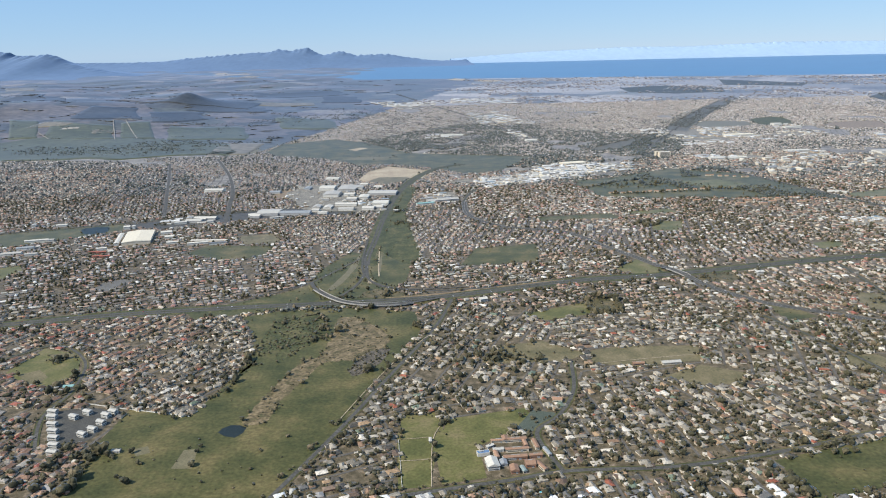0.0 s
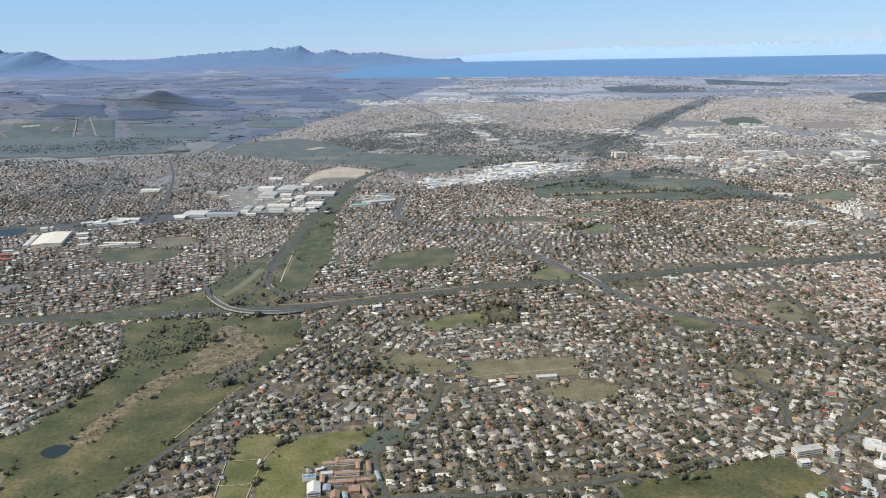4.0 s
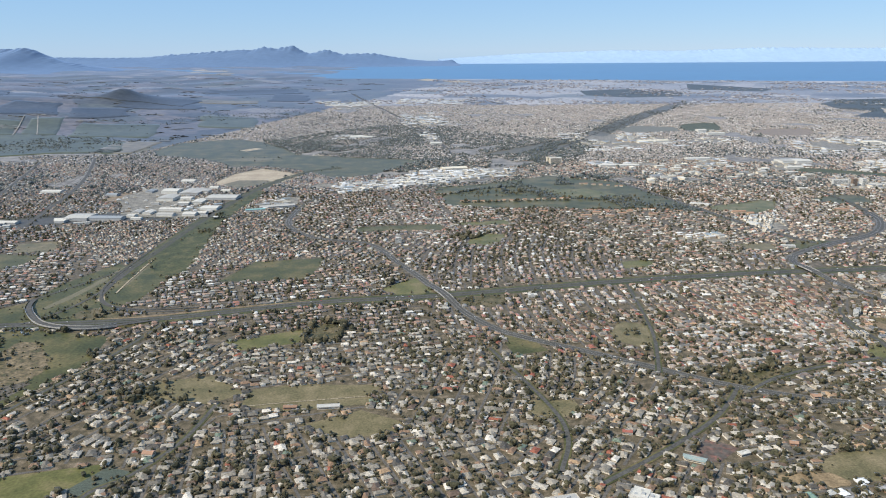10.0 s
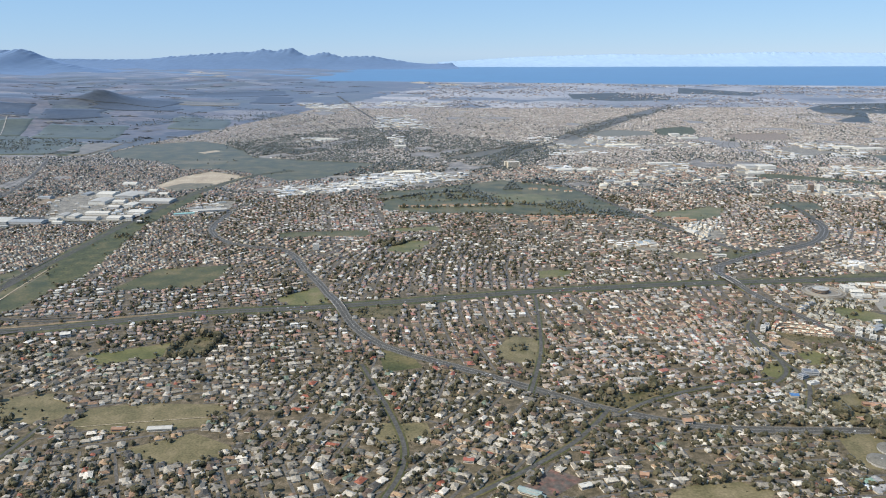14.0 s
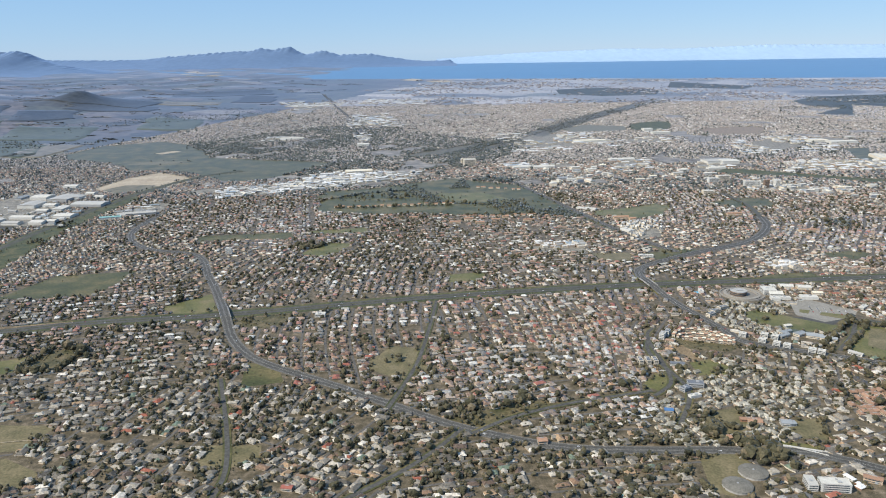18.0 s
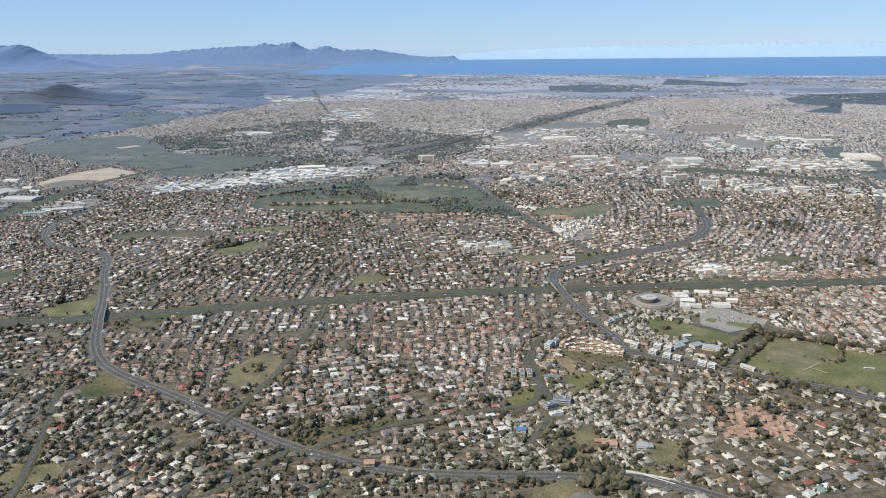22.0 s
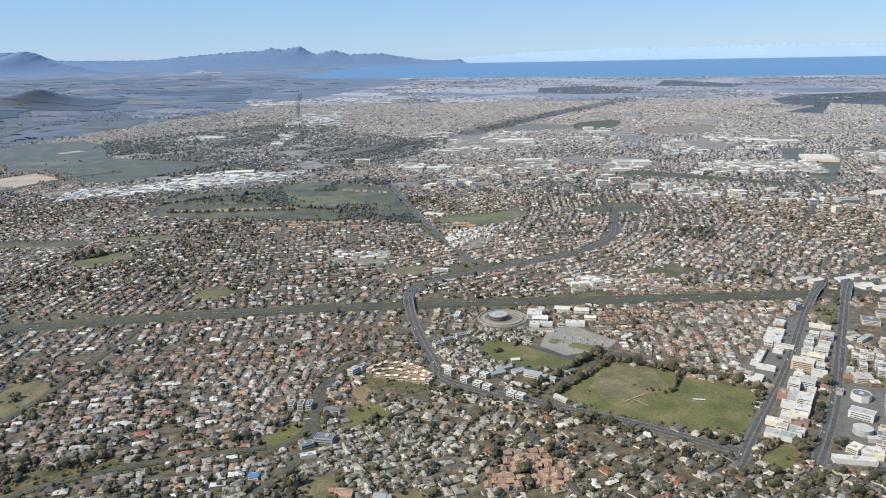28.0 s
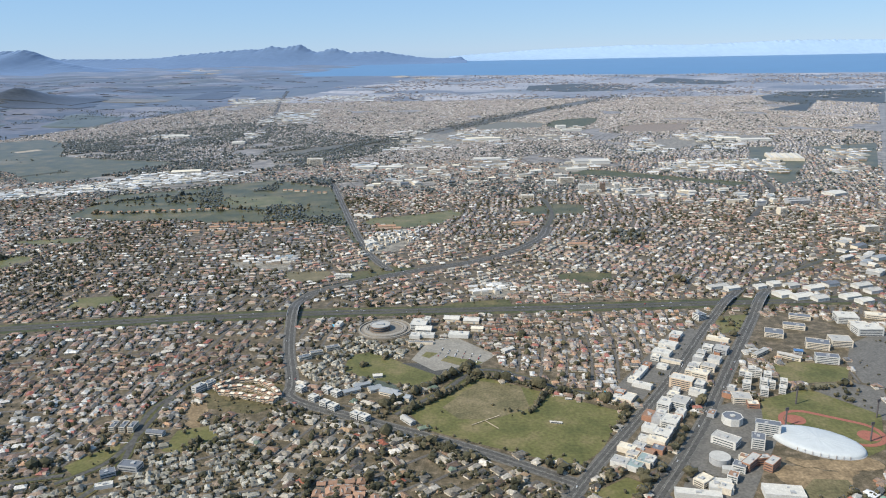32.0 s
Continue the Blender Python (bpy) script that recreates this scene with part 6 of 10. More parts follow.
woods([(146.5, 418.7), (157.1, 418.1), (141.1, 467.5), (131.3, 468.2)], 140)
woods([(185.5, 386.9), (201.8, 388.1), (192.5, 423.5), (178.4, 421.8)], 220)
woods([(103.7, 429.1), (130.9, 432.7), (125.9, 442.7), (100.2, 440.2)], 120)
woods([(203.0, 381.9), (222.8, 380.9), (216.7, 400.3), (201.4, 396.7)], 160)
woods([(-19.9, 349.4), (-9.3, 348.6), (-14.1, 378.1), (-25.1, 376.4)], 150)
woods([(-62.5, 226.5), (-31.3, 224.6), (-33.8, 232.0), (-65.6, 233.0)], 70)
woods([(-369, 651), (-243, 628), (-265, 687), (-393, 696)], 900)
woods([(-248, 642), (-204, 642), (-233, 736), (-276, 717)], 300)

# ---- districts: centre, way of the streets in degrees, roofs, plot width, plot depth, trees a plot ----
DISTRICTS = []


def district(x, y, way, roofs, wide=2.2, deep=2.5, trees=1.5):
    tight = 0.78 if y > 500 else 0.88 if y > 360 else 1.0
    DISTRICTS.append((x, y, radians(way), roofs, wide * tight, deep * tight, trees))


district(40, 130, 100, "grey", trees=1.7)
district(80, 150, 108, "grey", trees=1.6)
district(-20, 135, 20, "grey", trees=2.0)
district(10, 200, 65, "grey", trees=1.8)
district(60, 205, 12, "grey", trees=1.8)
district(100, 180, 80, "grey", trees=1.9)
district(-85, 200, 60, "brown", trees=1.2)
district(-60, 195, 55, "grey", 1.6, 2.0, 0.7)
district(-100, 130, 75, "brown", trees=1.4)
district(-110, 265, 25, "grey", trees=1.3)
district(-70, 265, 15, "brown", trees=1.4)
district(-150, 300, 30, "grey", trees=1.2)
district(-160, 470, 100, "brown", 1.7, 2.1, 0.9)
district(-110, 520, 95, "orange", 1.6, 1.9, 0.4)
district(-260, 460, 75, "brown", 1.7, 2.1, 0.9)
district(20, 260, 20, "grey", trees=1.5)
district(0, 328, 80, "pale", 1.4, 1.7, 0.4)
district(40, 330, 70, "brown", trees=1.3)
district(70, 370, 10, "brown", trees=1.3)
district(130, 300, 80, "brown", trees=1.3)
district(170, 330, 10, "brown", trees=1.4)
district(130, 240, 95, "brown", trees=1.6)
district(180, 250, 100, "brown", 2.0, 2.5, 1.4)
district(195, 220, 85, "orange", 1.7, 2.1, 1.1)
district(120, 165, 60, "grey", trees=1.9)
district(170, 170, 10, "grey", trees=1.9)
district(180, 210, 15, "orange", trees=1.4)
district(225, 198, 20, "pale", 1.35, 1.7, 0.95)
district(236, 246, 60, "pale", 1.3, 1.6, 0.4)
district(226, 258, 80, "brown", trees=1.0)
district(228, 240, 60, "brown", trees=1.2)
district(262, 201, 30, "grey", trees=1.6)
district(243, 213, 70, "grey", trees=1.4)
district(247, 193, 70, "grey", trees=1.4)
district(250, 184, 20, "grey", trees=1.5)
district(258, 214, 30, "grey", trees=1.7)
district(265, 200, 40, "grey", trees=1.6)
district(240, 180, 20, "grey", trees=1.3)
district(300, 260, 85, "orange", 1.6, 2.0, 0.35)
district(285, 275, 5, "brown", 1.6, 2.0, 0.35)
district(260, 310, 30, "orange", 1.9, 2.3, 0.6)
district(330, 330, 60, "brown", 1.9, 2.3, 0.6)
district(400, 370, 15, "brown", trees=1.1)
district(300, 400, 80, "grey", trees=1.1)
district(230, 430, 20, "grey", trees=1.2)
district(430, 450, 70, "brown", trees=0.9)
district(120, 650, 20, "grey", trees=4.0)
district(0, 720, 60, "brown", trees=6.0)
district(300, 560, 15, "grey", trees=0.8)
district(420, 560, 70, "brown", 2.2, 2.6, 0.7)
district(-60, 760, 10, "orange", 1.7, 2.1, 0.5)
district(250, 760, 40, "grey", 2.2, 2.6, 0.7)
district(500, 800, 10, "grey", 2.2, 2.6, 0.6)
district(60, 950, 70, "grey", 2.2, 2.6, 0.7)
district(350, 1000, 30, "grey", 2.2, 2.6, 0.5)
district(700, 900, 60, "brown", 2.2, 2.6, 0.5)
CENTRES = np.array([d[:2] for d in DISTRICTS])


def whose(x, y):
    best, near = np.zeros(x.shape, int), np.full(x.shape, 1e18)
    for k, (cx, cy) in enumerate(CENTRES):
        d = (x - cx) ** 2 + (y - cy) ** 2
        best[d < near], near = k, np.minimum(near, d)
    return best


def in_town(x, y):
    """Where houses stand: this side of the farmed hills, and within the flanks that the flight looks over."""
    ok = (x > -0.62 * y - 95) & (x < 0.52 * y + 235) & (y > 100) & (y < 1130)
    ok &= ~((y > 610) & (x < -150 + (y - 610) * 0.2))
    return ok


edge_of_view = lambda x: np.where(x > 82, 90.2 + 0.315 * x, np.where(x < -20, 122 - 0.06 * (x + 20), 118))
plots, streets = [], []
for k, (cx, cy, way, roofs, wide, deep, trees) in enumerate(DISTRICTS):
    far = cy > 620
    reach = 260 if far else 130
    walk_w = 1.1
    period = 2 * deep + walk_w
    vs = np.arange(-reach, reach, period)
    us = np.arange(-reach, reach, wide)
    c, s = math.cos(way), math.sin(way)
    for side in (-1, 1):
        u, v = np.meshgrid(us, vs)
        u = u + rng.normal(0, 0.3, u.shape)
        v = v + side * (walk_w / 2 + deep * 0.48) + rng.normal(0, 0.38, v.shape)
        gap = (np.floor(u / wide).astype(int) % 13) == 0
        x, y = cx + c * u - s * v, cy + s * u + c * v
        bend = 2.2 * np.sin(x * 0.05 + k) + 2.0 * np.cos(y * 0.06 + 2 * k)
        x, y = x + bend * -s, y + bend * c
        ok = ~gap & in_town(x, y)
        x, y = x[ok], y[ok]
        ok = whose(x, y) == k
        x, y = x[ok], y[ok]
        ok = taken(x, y) == 0
        x, y = x[ok], y[ok]
        plots.append(np.c_[x, y, np.full(len(x), way + (math.pi if side > 0 else 0)), np.full(len(x), k)])
    if not far:
        for v0 in vs:
            u = np.arange(-reach, reach, 2.0)
            x, y = cx + c * u - s * v0, cy + s * u + c * v0
            bend = 2.2 * np.sin(x * 0.05 + k) + 2.0 * np.cos(y * 0.06 + 2 * k)
            x, y = x + bend * -s, y + bend * c
            ok = in_town(x, y) & (whose(x, y) == k) & (taken(x, y) == 0) & (y > edge_of_view(x) - 3)
            streets.append((x, y, ok, 0.62))
        for u0 in np.arange(-reach, reach, wide * 13):
            v = np.arange(-reach, reach, 2.0)
            x, y = cx + c * u0 - s * v, cy + s * u0 + c * v
            bend = 2.2 * np.sin(x * 0.05 + k) + 2.0 * np.cos(y * 0.06 + 2 * k)
            x, y = x + bend * -s, y + bend * c
            ok = in_town(x, y) & (whose(x, y) == k) & (taken(x, y) == 0) & (y > edge_of_view(x) - 3)
            streets.append((x, y, ok, 0.62))
plots = np.concatenate(plots)
plots = plots[rng.random(len(plots)) < 0.93]
# open ground, works and woods lie among the farther suburbs
patchy = np.array([noise.noise(Vector((x * 0.02, y * 0.012, 5))) + 0.5 * noise.noise(Vector((x * 0.06, y * 0.04, 9))) for x, y in plots[:, :2]])
plots = plots[(patchy < 0.42) | (plots[:, 1] < 470)]
sv, sf, at = [], [], 0
for x, y, ok, width in streets:
    runs = np.flatnonzero(ok[:-1] & ok[1:])
    for run in np.split(runs, np.flatnonzero(np.diff(runs) > 1) + 1):
        if len(run) > 1:
            a = np.r_[run, run[-1] + 1]
            v, f = ribbon(np.c_[x[a], y[a]], width, 0.045)
            sv.append(v), sf.append(f + at)
            if y[a].min() < 340:
                for q in ribbon(np.c_[x[a], y[a]], 1.1, 0.0)[0][f]:
                    claim(q[:, :2], 5)
            at += len(v)
mesh("street", np.concatenate(sv), np.concatenate(sf), STREET, kind="stuff", label="narrow asphalt streets between the house rows", category="streets")


# ---- houses ----
def box_tris(w, d, z0, z1):
    v = [(-w, -d, z0), (w, -d, z0), (w, d, z0), (-w, d, z0), (-w, -d, z1), (w, -d, z1), (w, d, z1), (-w, d, z1)]
    f = [(0, 1, 5), (0, 5, 4), (1, 2, 6), (1, 6, 5), (2, 3, 7), (2, 7, 6), (3, 0, 4), (3, 4, 7)]
    return np.array(v, float), np.array(f)


def roof_tris(w, d, z, rise, hip):
    """A closed roof with eaves all round: ridge along the longer way, hipped or gabled."""
    r = w - d * hip
    v = [(-w, -d, z), (w, -d, z), (w, d, z), (-w, d, z), (-r, 0, z + rise), (r, 0, z + rise)]
    f = [(0, 1, 5), (0, 5, 4), (1, 2, 5), (2, 3, 4), (2, 4, 5), (3, 0, 4), (0, 3, 2), (0, 2, 1)]
    return np.array(v, float), np.array(f)


def spread(parts, where, turn, size):
    """Many copies of some (verts, tris) at places, turned and sized, as one set of corners and triangles."""
    out_v, out_f, at = [], [], 0
    c, s = np.cos(turn)[:, None], np.sin(turn)[:, None]
    for v, f in parts:
        x, y, z = v[:, 0] * size[:, :1], v[:, 1] * size[:, 1:2], v[:, 2] * size[:, 2:3]
        p = np.stack([where[:, :1] + c * x - s * y, where[:, 1:2] + s * x + c * y, z + (where[:, 2:3] if where.shape[1] > 2 else 0)], -1)
        out_v.append(p.reshape(-1, 3))
        out_f.append((f[None] + (np.arange(len(where)) * len(v))[:, None, None] + at).reshape(-1, 3))
        at += p.size // 3
    return np.concatenate(out_v), np.concatenate(out_f)


def two_part(v1, f1, v2, f2):
    return np.concatenate([v1, v2]), np.concatenate([f1, f2 + len(v1)]), np.r_[np.zeros(len(f1)), np.ones(len(f2))]


ahead = plots[:, 1] - edge_of_view(plots[:, 0])
plots, ahead = plots[ahead > -2], ahead[ahead > -2]
order = np.argsort(ahead)
plots, ahead = plots[order], ahead[order]
KINDS = np.array([d[3] for d in DISTRICTS])[plots[:, 3].astype(int)]
NEAR = 300
sizes = np.c_[rng.uniform(0.8, 1.38, len(plots)), rng.uniform(0.75, 1.28, len(plots)), rng.uniform(0.85, 1.3, len(plots))]
sizes[:, :2] *= np.clip(np.array([d[4] for d in DISTRICTS])[plots[:, 3].astype(int)] / 1.95, 0.62, 1.0)[:, None]
sizes[:, :2] *= np.interp(ahead, [40, 140, 300], [1.05, 0.96, 0.82])[:, None]
turns = plots[:, 2] + (rng.random(len(plots)) < 0.35) * math.pi / 2 + rng.normal(0, 0.10, len(plots))
main_wall, main_roof = box_tris(0.88, 0.56, 0, 0.36), roof_tris(0.98, 0.66, 0.35, 0.30, 0.8)
wing_wall, wing_roof = box_tris(0.42, 0.5, 0, 0.33), roof_tris(0.5, 0.5, 0.33, 0.2, 0.4)
wing_wall = (wing_wall[0] + (0.42, 0.75, 0), wing_wall[1])
wing_roof = (wing_roof[0][:, [1, 0, 2]] + (0.42, 0.72, 0), wing_roof[1][:, ::-1])
back_wall, back_roof = box_tris(0.34, 0.42, 0, 0.3), roof_tris(0.42, 0.42, 0.3, 0.17, 0.5)
back_wall = (back_wall[0] + (-0.5, -0.62, 0), back_wall[1])
back_roof = (back_roof[0][:, [1, 0, 2]] + (-0.5, -0.62, 0), back_roof[1][:, ::-1])
for roofs in ("grey", "brown", "orange", "pale"):
    for word in ("near", "middle", "far"):
        sel = np.flatnonzero(KINDS == roofs)
        sel = sel[sel >= NEAR]
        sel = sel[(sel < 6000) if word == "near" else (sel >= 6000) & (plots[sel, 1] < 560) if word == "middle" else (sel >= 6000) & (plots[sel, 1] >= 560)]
        if not len(sel):
            continue
        walls, tops = [main_wall], [main_roof]
        v1, f1 = spread(walls, plots[sel, :2], turns[sel], sizes[sel])
        v2, f2 = spread(tops, plots[sel, :2], turns[sel], sizes[sel])
        v, f, m = two_part(v1, f1, v2, f2)
        if word == "near":
            some = sel[rng.random(len(sel)) < 0.8]
            back = sel[rng.random(len(sel)) < 0.45]
            v7, f7 = spread([back_wall], plots[back, :2], turns[back], sizes[back])
            v8, f8 = spread([back_roof], plots[back, :2], turns[back], sizes[back])
            f = np.concatenate([f, f7 + len(v), f8 + len(v) + len(v7)])
            m = np.r_[m, np.zeros(len(f7)), np.ones(len(f8))]
            v = np.concatenate([v, v7, v8])
            v3, f3 = spread([wing_wall], plots[some, :2], turns[some], sizes[some])
            v4, f4 = spread([wing_roof], plots[some, :2], turns[some], sizes[some])
            f = np.concatenate([f, f3 + len(v), f4 + len(v) + len(v3)])
            m = np.r_[m, np.zeros(len(f3)), np.ones(len(f4))]
            v = np.concatenate([v, v3, v4])
            shed = sel[rng.random(len(sel)) < 0.95]
            spot = plots[shed, :2] + rng.uniform(-0.95, 0.95, (len(shed), 2))
            small = rng.uniform(0.2, 0.48, (len(shed), 1)) * np.c_[np.ones(len(shed)), rng.uniform(0.6, 1.2, len(shed)), np.full(len(shed), 1.4)]
            v5, f5 = spread([box_tris(0.8, 0.6, 0, 0.4)], spot, turns[shed], small)
            v6, f6 = spread([roof_tris(0.9, 0.7, 0.4, 0.12, 0.3)], spot, turns[shed], small)
            f = np.concatenate([f, f5 + len(v), f6 + len(v) + len(v5)])
            m = np.r_[m, np.zeros(len(f5)), np.ones(len(f6))]
            v = np.concatenate([v, v5, v6])
        # middle and far rows swap to the roof palettes that imitate haze
        mesh("houses", v, f, [WALL, ROOFS[{"near": roofs, "middle": "mid", "far": "far"}[word]]], m, kind="stuff", label=f"rows of small suburban houses with {roofs} roofs" if word != "far" else "distant house rows with roofs muted for haze", category="houses")


def ico(level):
    bm = bmesh.new()
    bmesh.ops.create_icosphere(bm, subdivisions=level, radius=1)
    v = np.array([p.co[:] for p in bm.verts])
    f = np.array([[p.index for p in face.verts] for face in bm.faces])
    bm.free()
    return v, f


# ---- trees ----
tree_at = []
share = np.array([d[6] for d in DISTRICTS])[plots[:, 3].astype(int)]
share = share * np.clip(1 + 1.3 * np.array([noise.noise(Vector((x * 0.018, y * 0.018, 2))) + 0.9 * noise.noise(Vector((x * 0.11, y * 0.11, 6))) for x, y in plots[:, :2]]), 0.2, 2.4)
count = rng.poisson(share * np.interp(plots[:, 1], [150, 240, 330, 420, 550, 750, 1100], [5.0, 4.5, 3.3, 2.4, 1.7, 0.8, 0.3]))
base = np.repeat(plots[:, :2], count, 0)
tree_at.append(base + rng.normal(0, 1.1, base.shape))
for line, width in ROAD_LINES:
    fine = rounded(line, False, 1.3)
    d = np.gradient(fine, axis=0)
    d /= np.linalg.norm(d, axis=1)[:, None] + 1e-9
    for s in (-1, 1):
        p = fine + np.stack([-d[:, 1], d[:, 0]], 1) * s * (width / 2 + 0.75 + rng.uniform(0, 0.6, (len(fine), 1)))
        tree_at.append(p[rng.random(len(p)) < (0.2 if width > 1.3 else 0.4)])
for poly in KEEP_OUT:
    edge = rounded(poly, True, 1.4)
    tree_at.append((edge + rng.normal(0, 0.4, edge.shape))[rng.random(len(edge)) < 0.16])


GROVES, AVENUES = [], []


def clump(x, y, r, n):
    GROVES.append((x, y, r))
    tree_at.append(np.c_[x + r * rng.normal(0, 0.55, n), y + r * rng.normal(0, 0.55, n)])


ROWS = []


def close_row(x0, y0, x1, y1, n):
    """Trees planted close together along a road or a field's edge."""
    u = np.linspace(0, 1, n)[:, None]
    AVENUES.append((x0, y0, x1, y1))
    ROWS.append((1 - u) * (x0, y0) + u * (x1, y1) + rng.normal(0, 0.22, (n, 2)))


def tree_line(x0, y0, x1, y1, n):
    u = rng.random(n)[:, None]
    AVENUES.append((x0, y0, x1, y1))
    tree_at.append((1 - u) * (x0, y0) + u * (x1, y1) + rng.normal(0, 0.35, (n, 2)))


clump(-104, 191, 1.6, 14)
clump(-95, 171, 2.4, 26)
clump(208, 182, 2.2, 18)
clump(214, 174, 3, 30)
clump(220, 211, 1.8, 14)
clump(280, 251, 1.6, 10)
clump(-5, 210, 1.8, 24)
clump(-30, 237, 3, 22)
clump(-39, 231, 3, 20)
clump(-15, 240, 2.5, 14)
clump(-47, 235, 3, 22)
clump(-56, 232, 3, 22)
clump(-9, 343, 3, 12)
clump(111, 261, 2.5, 24)
clump(71, 270, 2, 10)
clump(316, 215, 2.5, 14)
clump(317, 205, 2.5, 12)
clump(310, 211, 2, 10)
clump(319, 200, 3, 14)
clump(327, 230, 2, 9)
clump(345, 230, 3, 10)
clump(351, 260, 5, 24)
clump(366, 275, 6, 24)
clump(352, 275, 4, 16)
clump(308, 200, 2, 10)
clump(145, 148, 3, 14)
clump(208, 208, 3, 12)
clump(-93, 172, 3, 25)
clump(-103, 191, 2, 12)
clump(-74, 141, 3.5, 25)
clump(-69, 140, 2.5, 14)
clump(-83, 210, 3, 12)
clump(-5, 210, 1.6, 10)
clump(20, 186, 6, 26)
clump(27, 183, 5, 20)
clump(83, 135, 5, 14)
clump(67, 121, 1.5, 10)
clump(68, 118, 1.5, 10)
clump(2, 149, 1.5, 8)
clump(-61, 136, 0.8, 3)
clump(-64, 131, 0.9, 4)
clump(-61, 129, 0.9, 3)
clump(-1, 135, 1.2, 6)
clump(-16, 350, 4, 30)
clump(-36, 221, 4, 10)
clump(-22, 228, 4, 10)
clump(-35, 202, 5, 16)
clump(-29, 211, 6, 20)
clump(-15, 181, 4, 14)
clump(209, 189, 2.6, 22)
clump(209, 183, 1.6, 10)
clump(213, 174, 4.5, 50)
clump(211, 176, 3, 16)
clump(225, 211, 2.4, 15)
clump(212, 212, 1.6, 8)
clump(282, 261, 2, 15)
clump(203, 211, 1, 3)
clump(331, 306, 6, 16)
clump(320, 360, 8, 40)
clump(326, 273, 2, 14)
clump(336, 269, 3.5, 26)
clump(341, 270, 2.5, 10)
clump(339, 249, 1.8, 8)
clump(354, 253, 2.6, 14)
clump(292, 203, 1, 4)
clump(293, 201, 1.2, 5)
clump(298, 200, 1.2, 6)
clump(246, 245, 1, 4)
clump(252, 222, 1.6, 9)
clump(243, 225, 2, 8)
clump(186, 483, 11, 70)
clump(189, 411, 13, 80)
clump(134, 440, 12, 45)
clump(155, 431, 14, 40)
clump(99, 334, 5, 50)
clump(114, 433, 10, 30)
clump(214, 427, 12, 40)
clump(98, 250, 2.5, 14)
clump(210, 187, 2.2, 8)
clump(159, 192, 5, 26)
clump(170, 195, 5, 16)
clump(142, 221, 3, 8)
clump(328, 358, 10, 50)
clump(-20, 381, 6, 30)
clump(159, 187, 6, 30)
clump(17, 186, 6, 30)
clump(198, 204, 3, 12)
tree_line(-78, 125, -80, 142, 30)
tree_line(-80, 142, -78, 151, 16)
tree_line(-108, 191, -103, 191, 8)
tree_line(-98, 173, -94, 180, 30)
tree_line(299, 225, 299, 217, 24)
tree_line(262, 210, 288, 201, 40)
tree_line(71, 135, 95, 138, 40)
tree_line(288, 197, 294, 208, 16)
tree_line(294, 208, 313, 238, 26)
tree_line(313, 238, 331, 271, 16)
tree_line(296, 195, 309, 215, 20)
tree_line(309, 215, 327, 250, 20)
tree_line(327, 250, 346, 284, 14)
tree_line(301, 195, 315, 217, 16)
tree_line(315, 217, 333, 250, 16)
tree_line(333, 250, 356, 293, 14)
tree_line(335, 232, 349, 235, 12)
tree_line(307, 206, 318, 226, 10)
tree_line(50, 231, 60, 232, 70)
tree_line(60, 232, 59, 217, 50)
tree_line(50, 216, 59, 217, 60)
tree_line(50, 231, 50, 216, 50)
tree_line(-72, 124, -72, 141, 30)
tree_line(-317, 663, -218, 668, 90)
tree_line(-394, 685, -313, 655, 60)
tree_line(-221, 676, -133, 729, 50)
tree_line(-347, 600, -309, 616, 30)
tree_line(242, 226, 256, 216, 30)
tree_line(253, 216, 285, 202, 60)
tree_line(300, 222, 296, 232, 24)
tree_line(322, 203, 331, 200, 24)
tree_line(152, 181, 206, 173, 40)
tree_line(-31, 229, -53, 229, 20)
tree_line(-50, 203, -52, 167, 16)
tree_line(-22, 148, -10, 177, 30)
for x0, y0, x1, y1, n in ((212.0, 176.4, 219.2, 173.1, 16), (211.9, 173.4, 218.9, 171.4, 16), (213.7, 178.6, 216.7, 177.0, 7), (207.8, 181.6, 209.8, 182.6, 8), (212.3, 183.8, 214.0, 183.4, 6), (233.2, 187.0, 230.6, 180.0, 9), (244.0, 200.4, 243.2, 187.4, 14), (248.3, 198.0, 248.4, 187.6, 14), (252.0, 200.4, 257.0, 196.0, 9)):
    close_row(x0, y0, x1, y1, n)
close_row(269.4, 240.3, 277.7, 237.2, 26)
close_row(277.7, 237.2, 285.7, 232.8, 28)
close_row(285.7, 232.4, 283.6, 227.4, 30)
close_row(283.6, 227.4, 281.4, 223.3, 24)
close_row(286.2, 232.4, 294.5, 228.9, 30)
close_row(294.5, 228.9, 301.0, 224.6, 26)
tree_line(276.4, 223.9, 278.4, 223.5, 5)
for x0, y0, x1, y1, n in ((253.0, 225.2, 261.4, 234.6, 56), (261.4, 234.6, 270.2, 244.2, 56), (257.2, 222.4, 264.6, 230.6, 30), (264.6, 230.6, 272.6, 239.6, 30)):
    close_row(x0, y0, x1, y1, n)
tree_line(322.8, 201.6, 327.9, 202.3, 16)
tree_line(328.5, 200.6, 333.1, 201.0, 16)
tree_line(339.7, 224.3, 341.0, 223.6, 16)
tree_line(324.0, 229.6, 326.5, 227.4, 16)
for x0, y0, x1, y1, n in ((89.6, 427.4, 114.0, 447.9, 70), (114.0, 447.9, 139.7, 456.5, 40), (157.1, 418.1, 179.2, 413.0, 50), (102.0, 408.5, 160.0, 413.0, 80), (101.3, 329.7, 108.4, 338.0, 60), (91.0, 331.7, 103.4, 338.1, 60), (165.0, 389.0, 208.0, 390.0, 70)):
    tree_line(x0, y0, x1, y1, n)
BUSHES = []
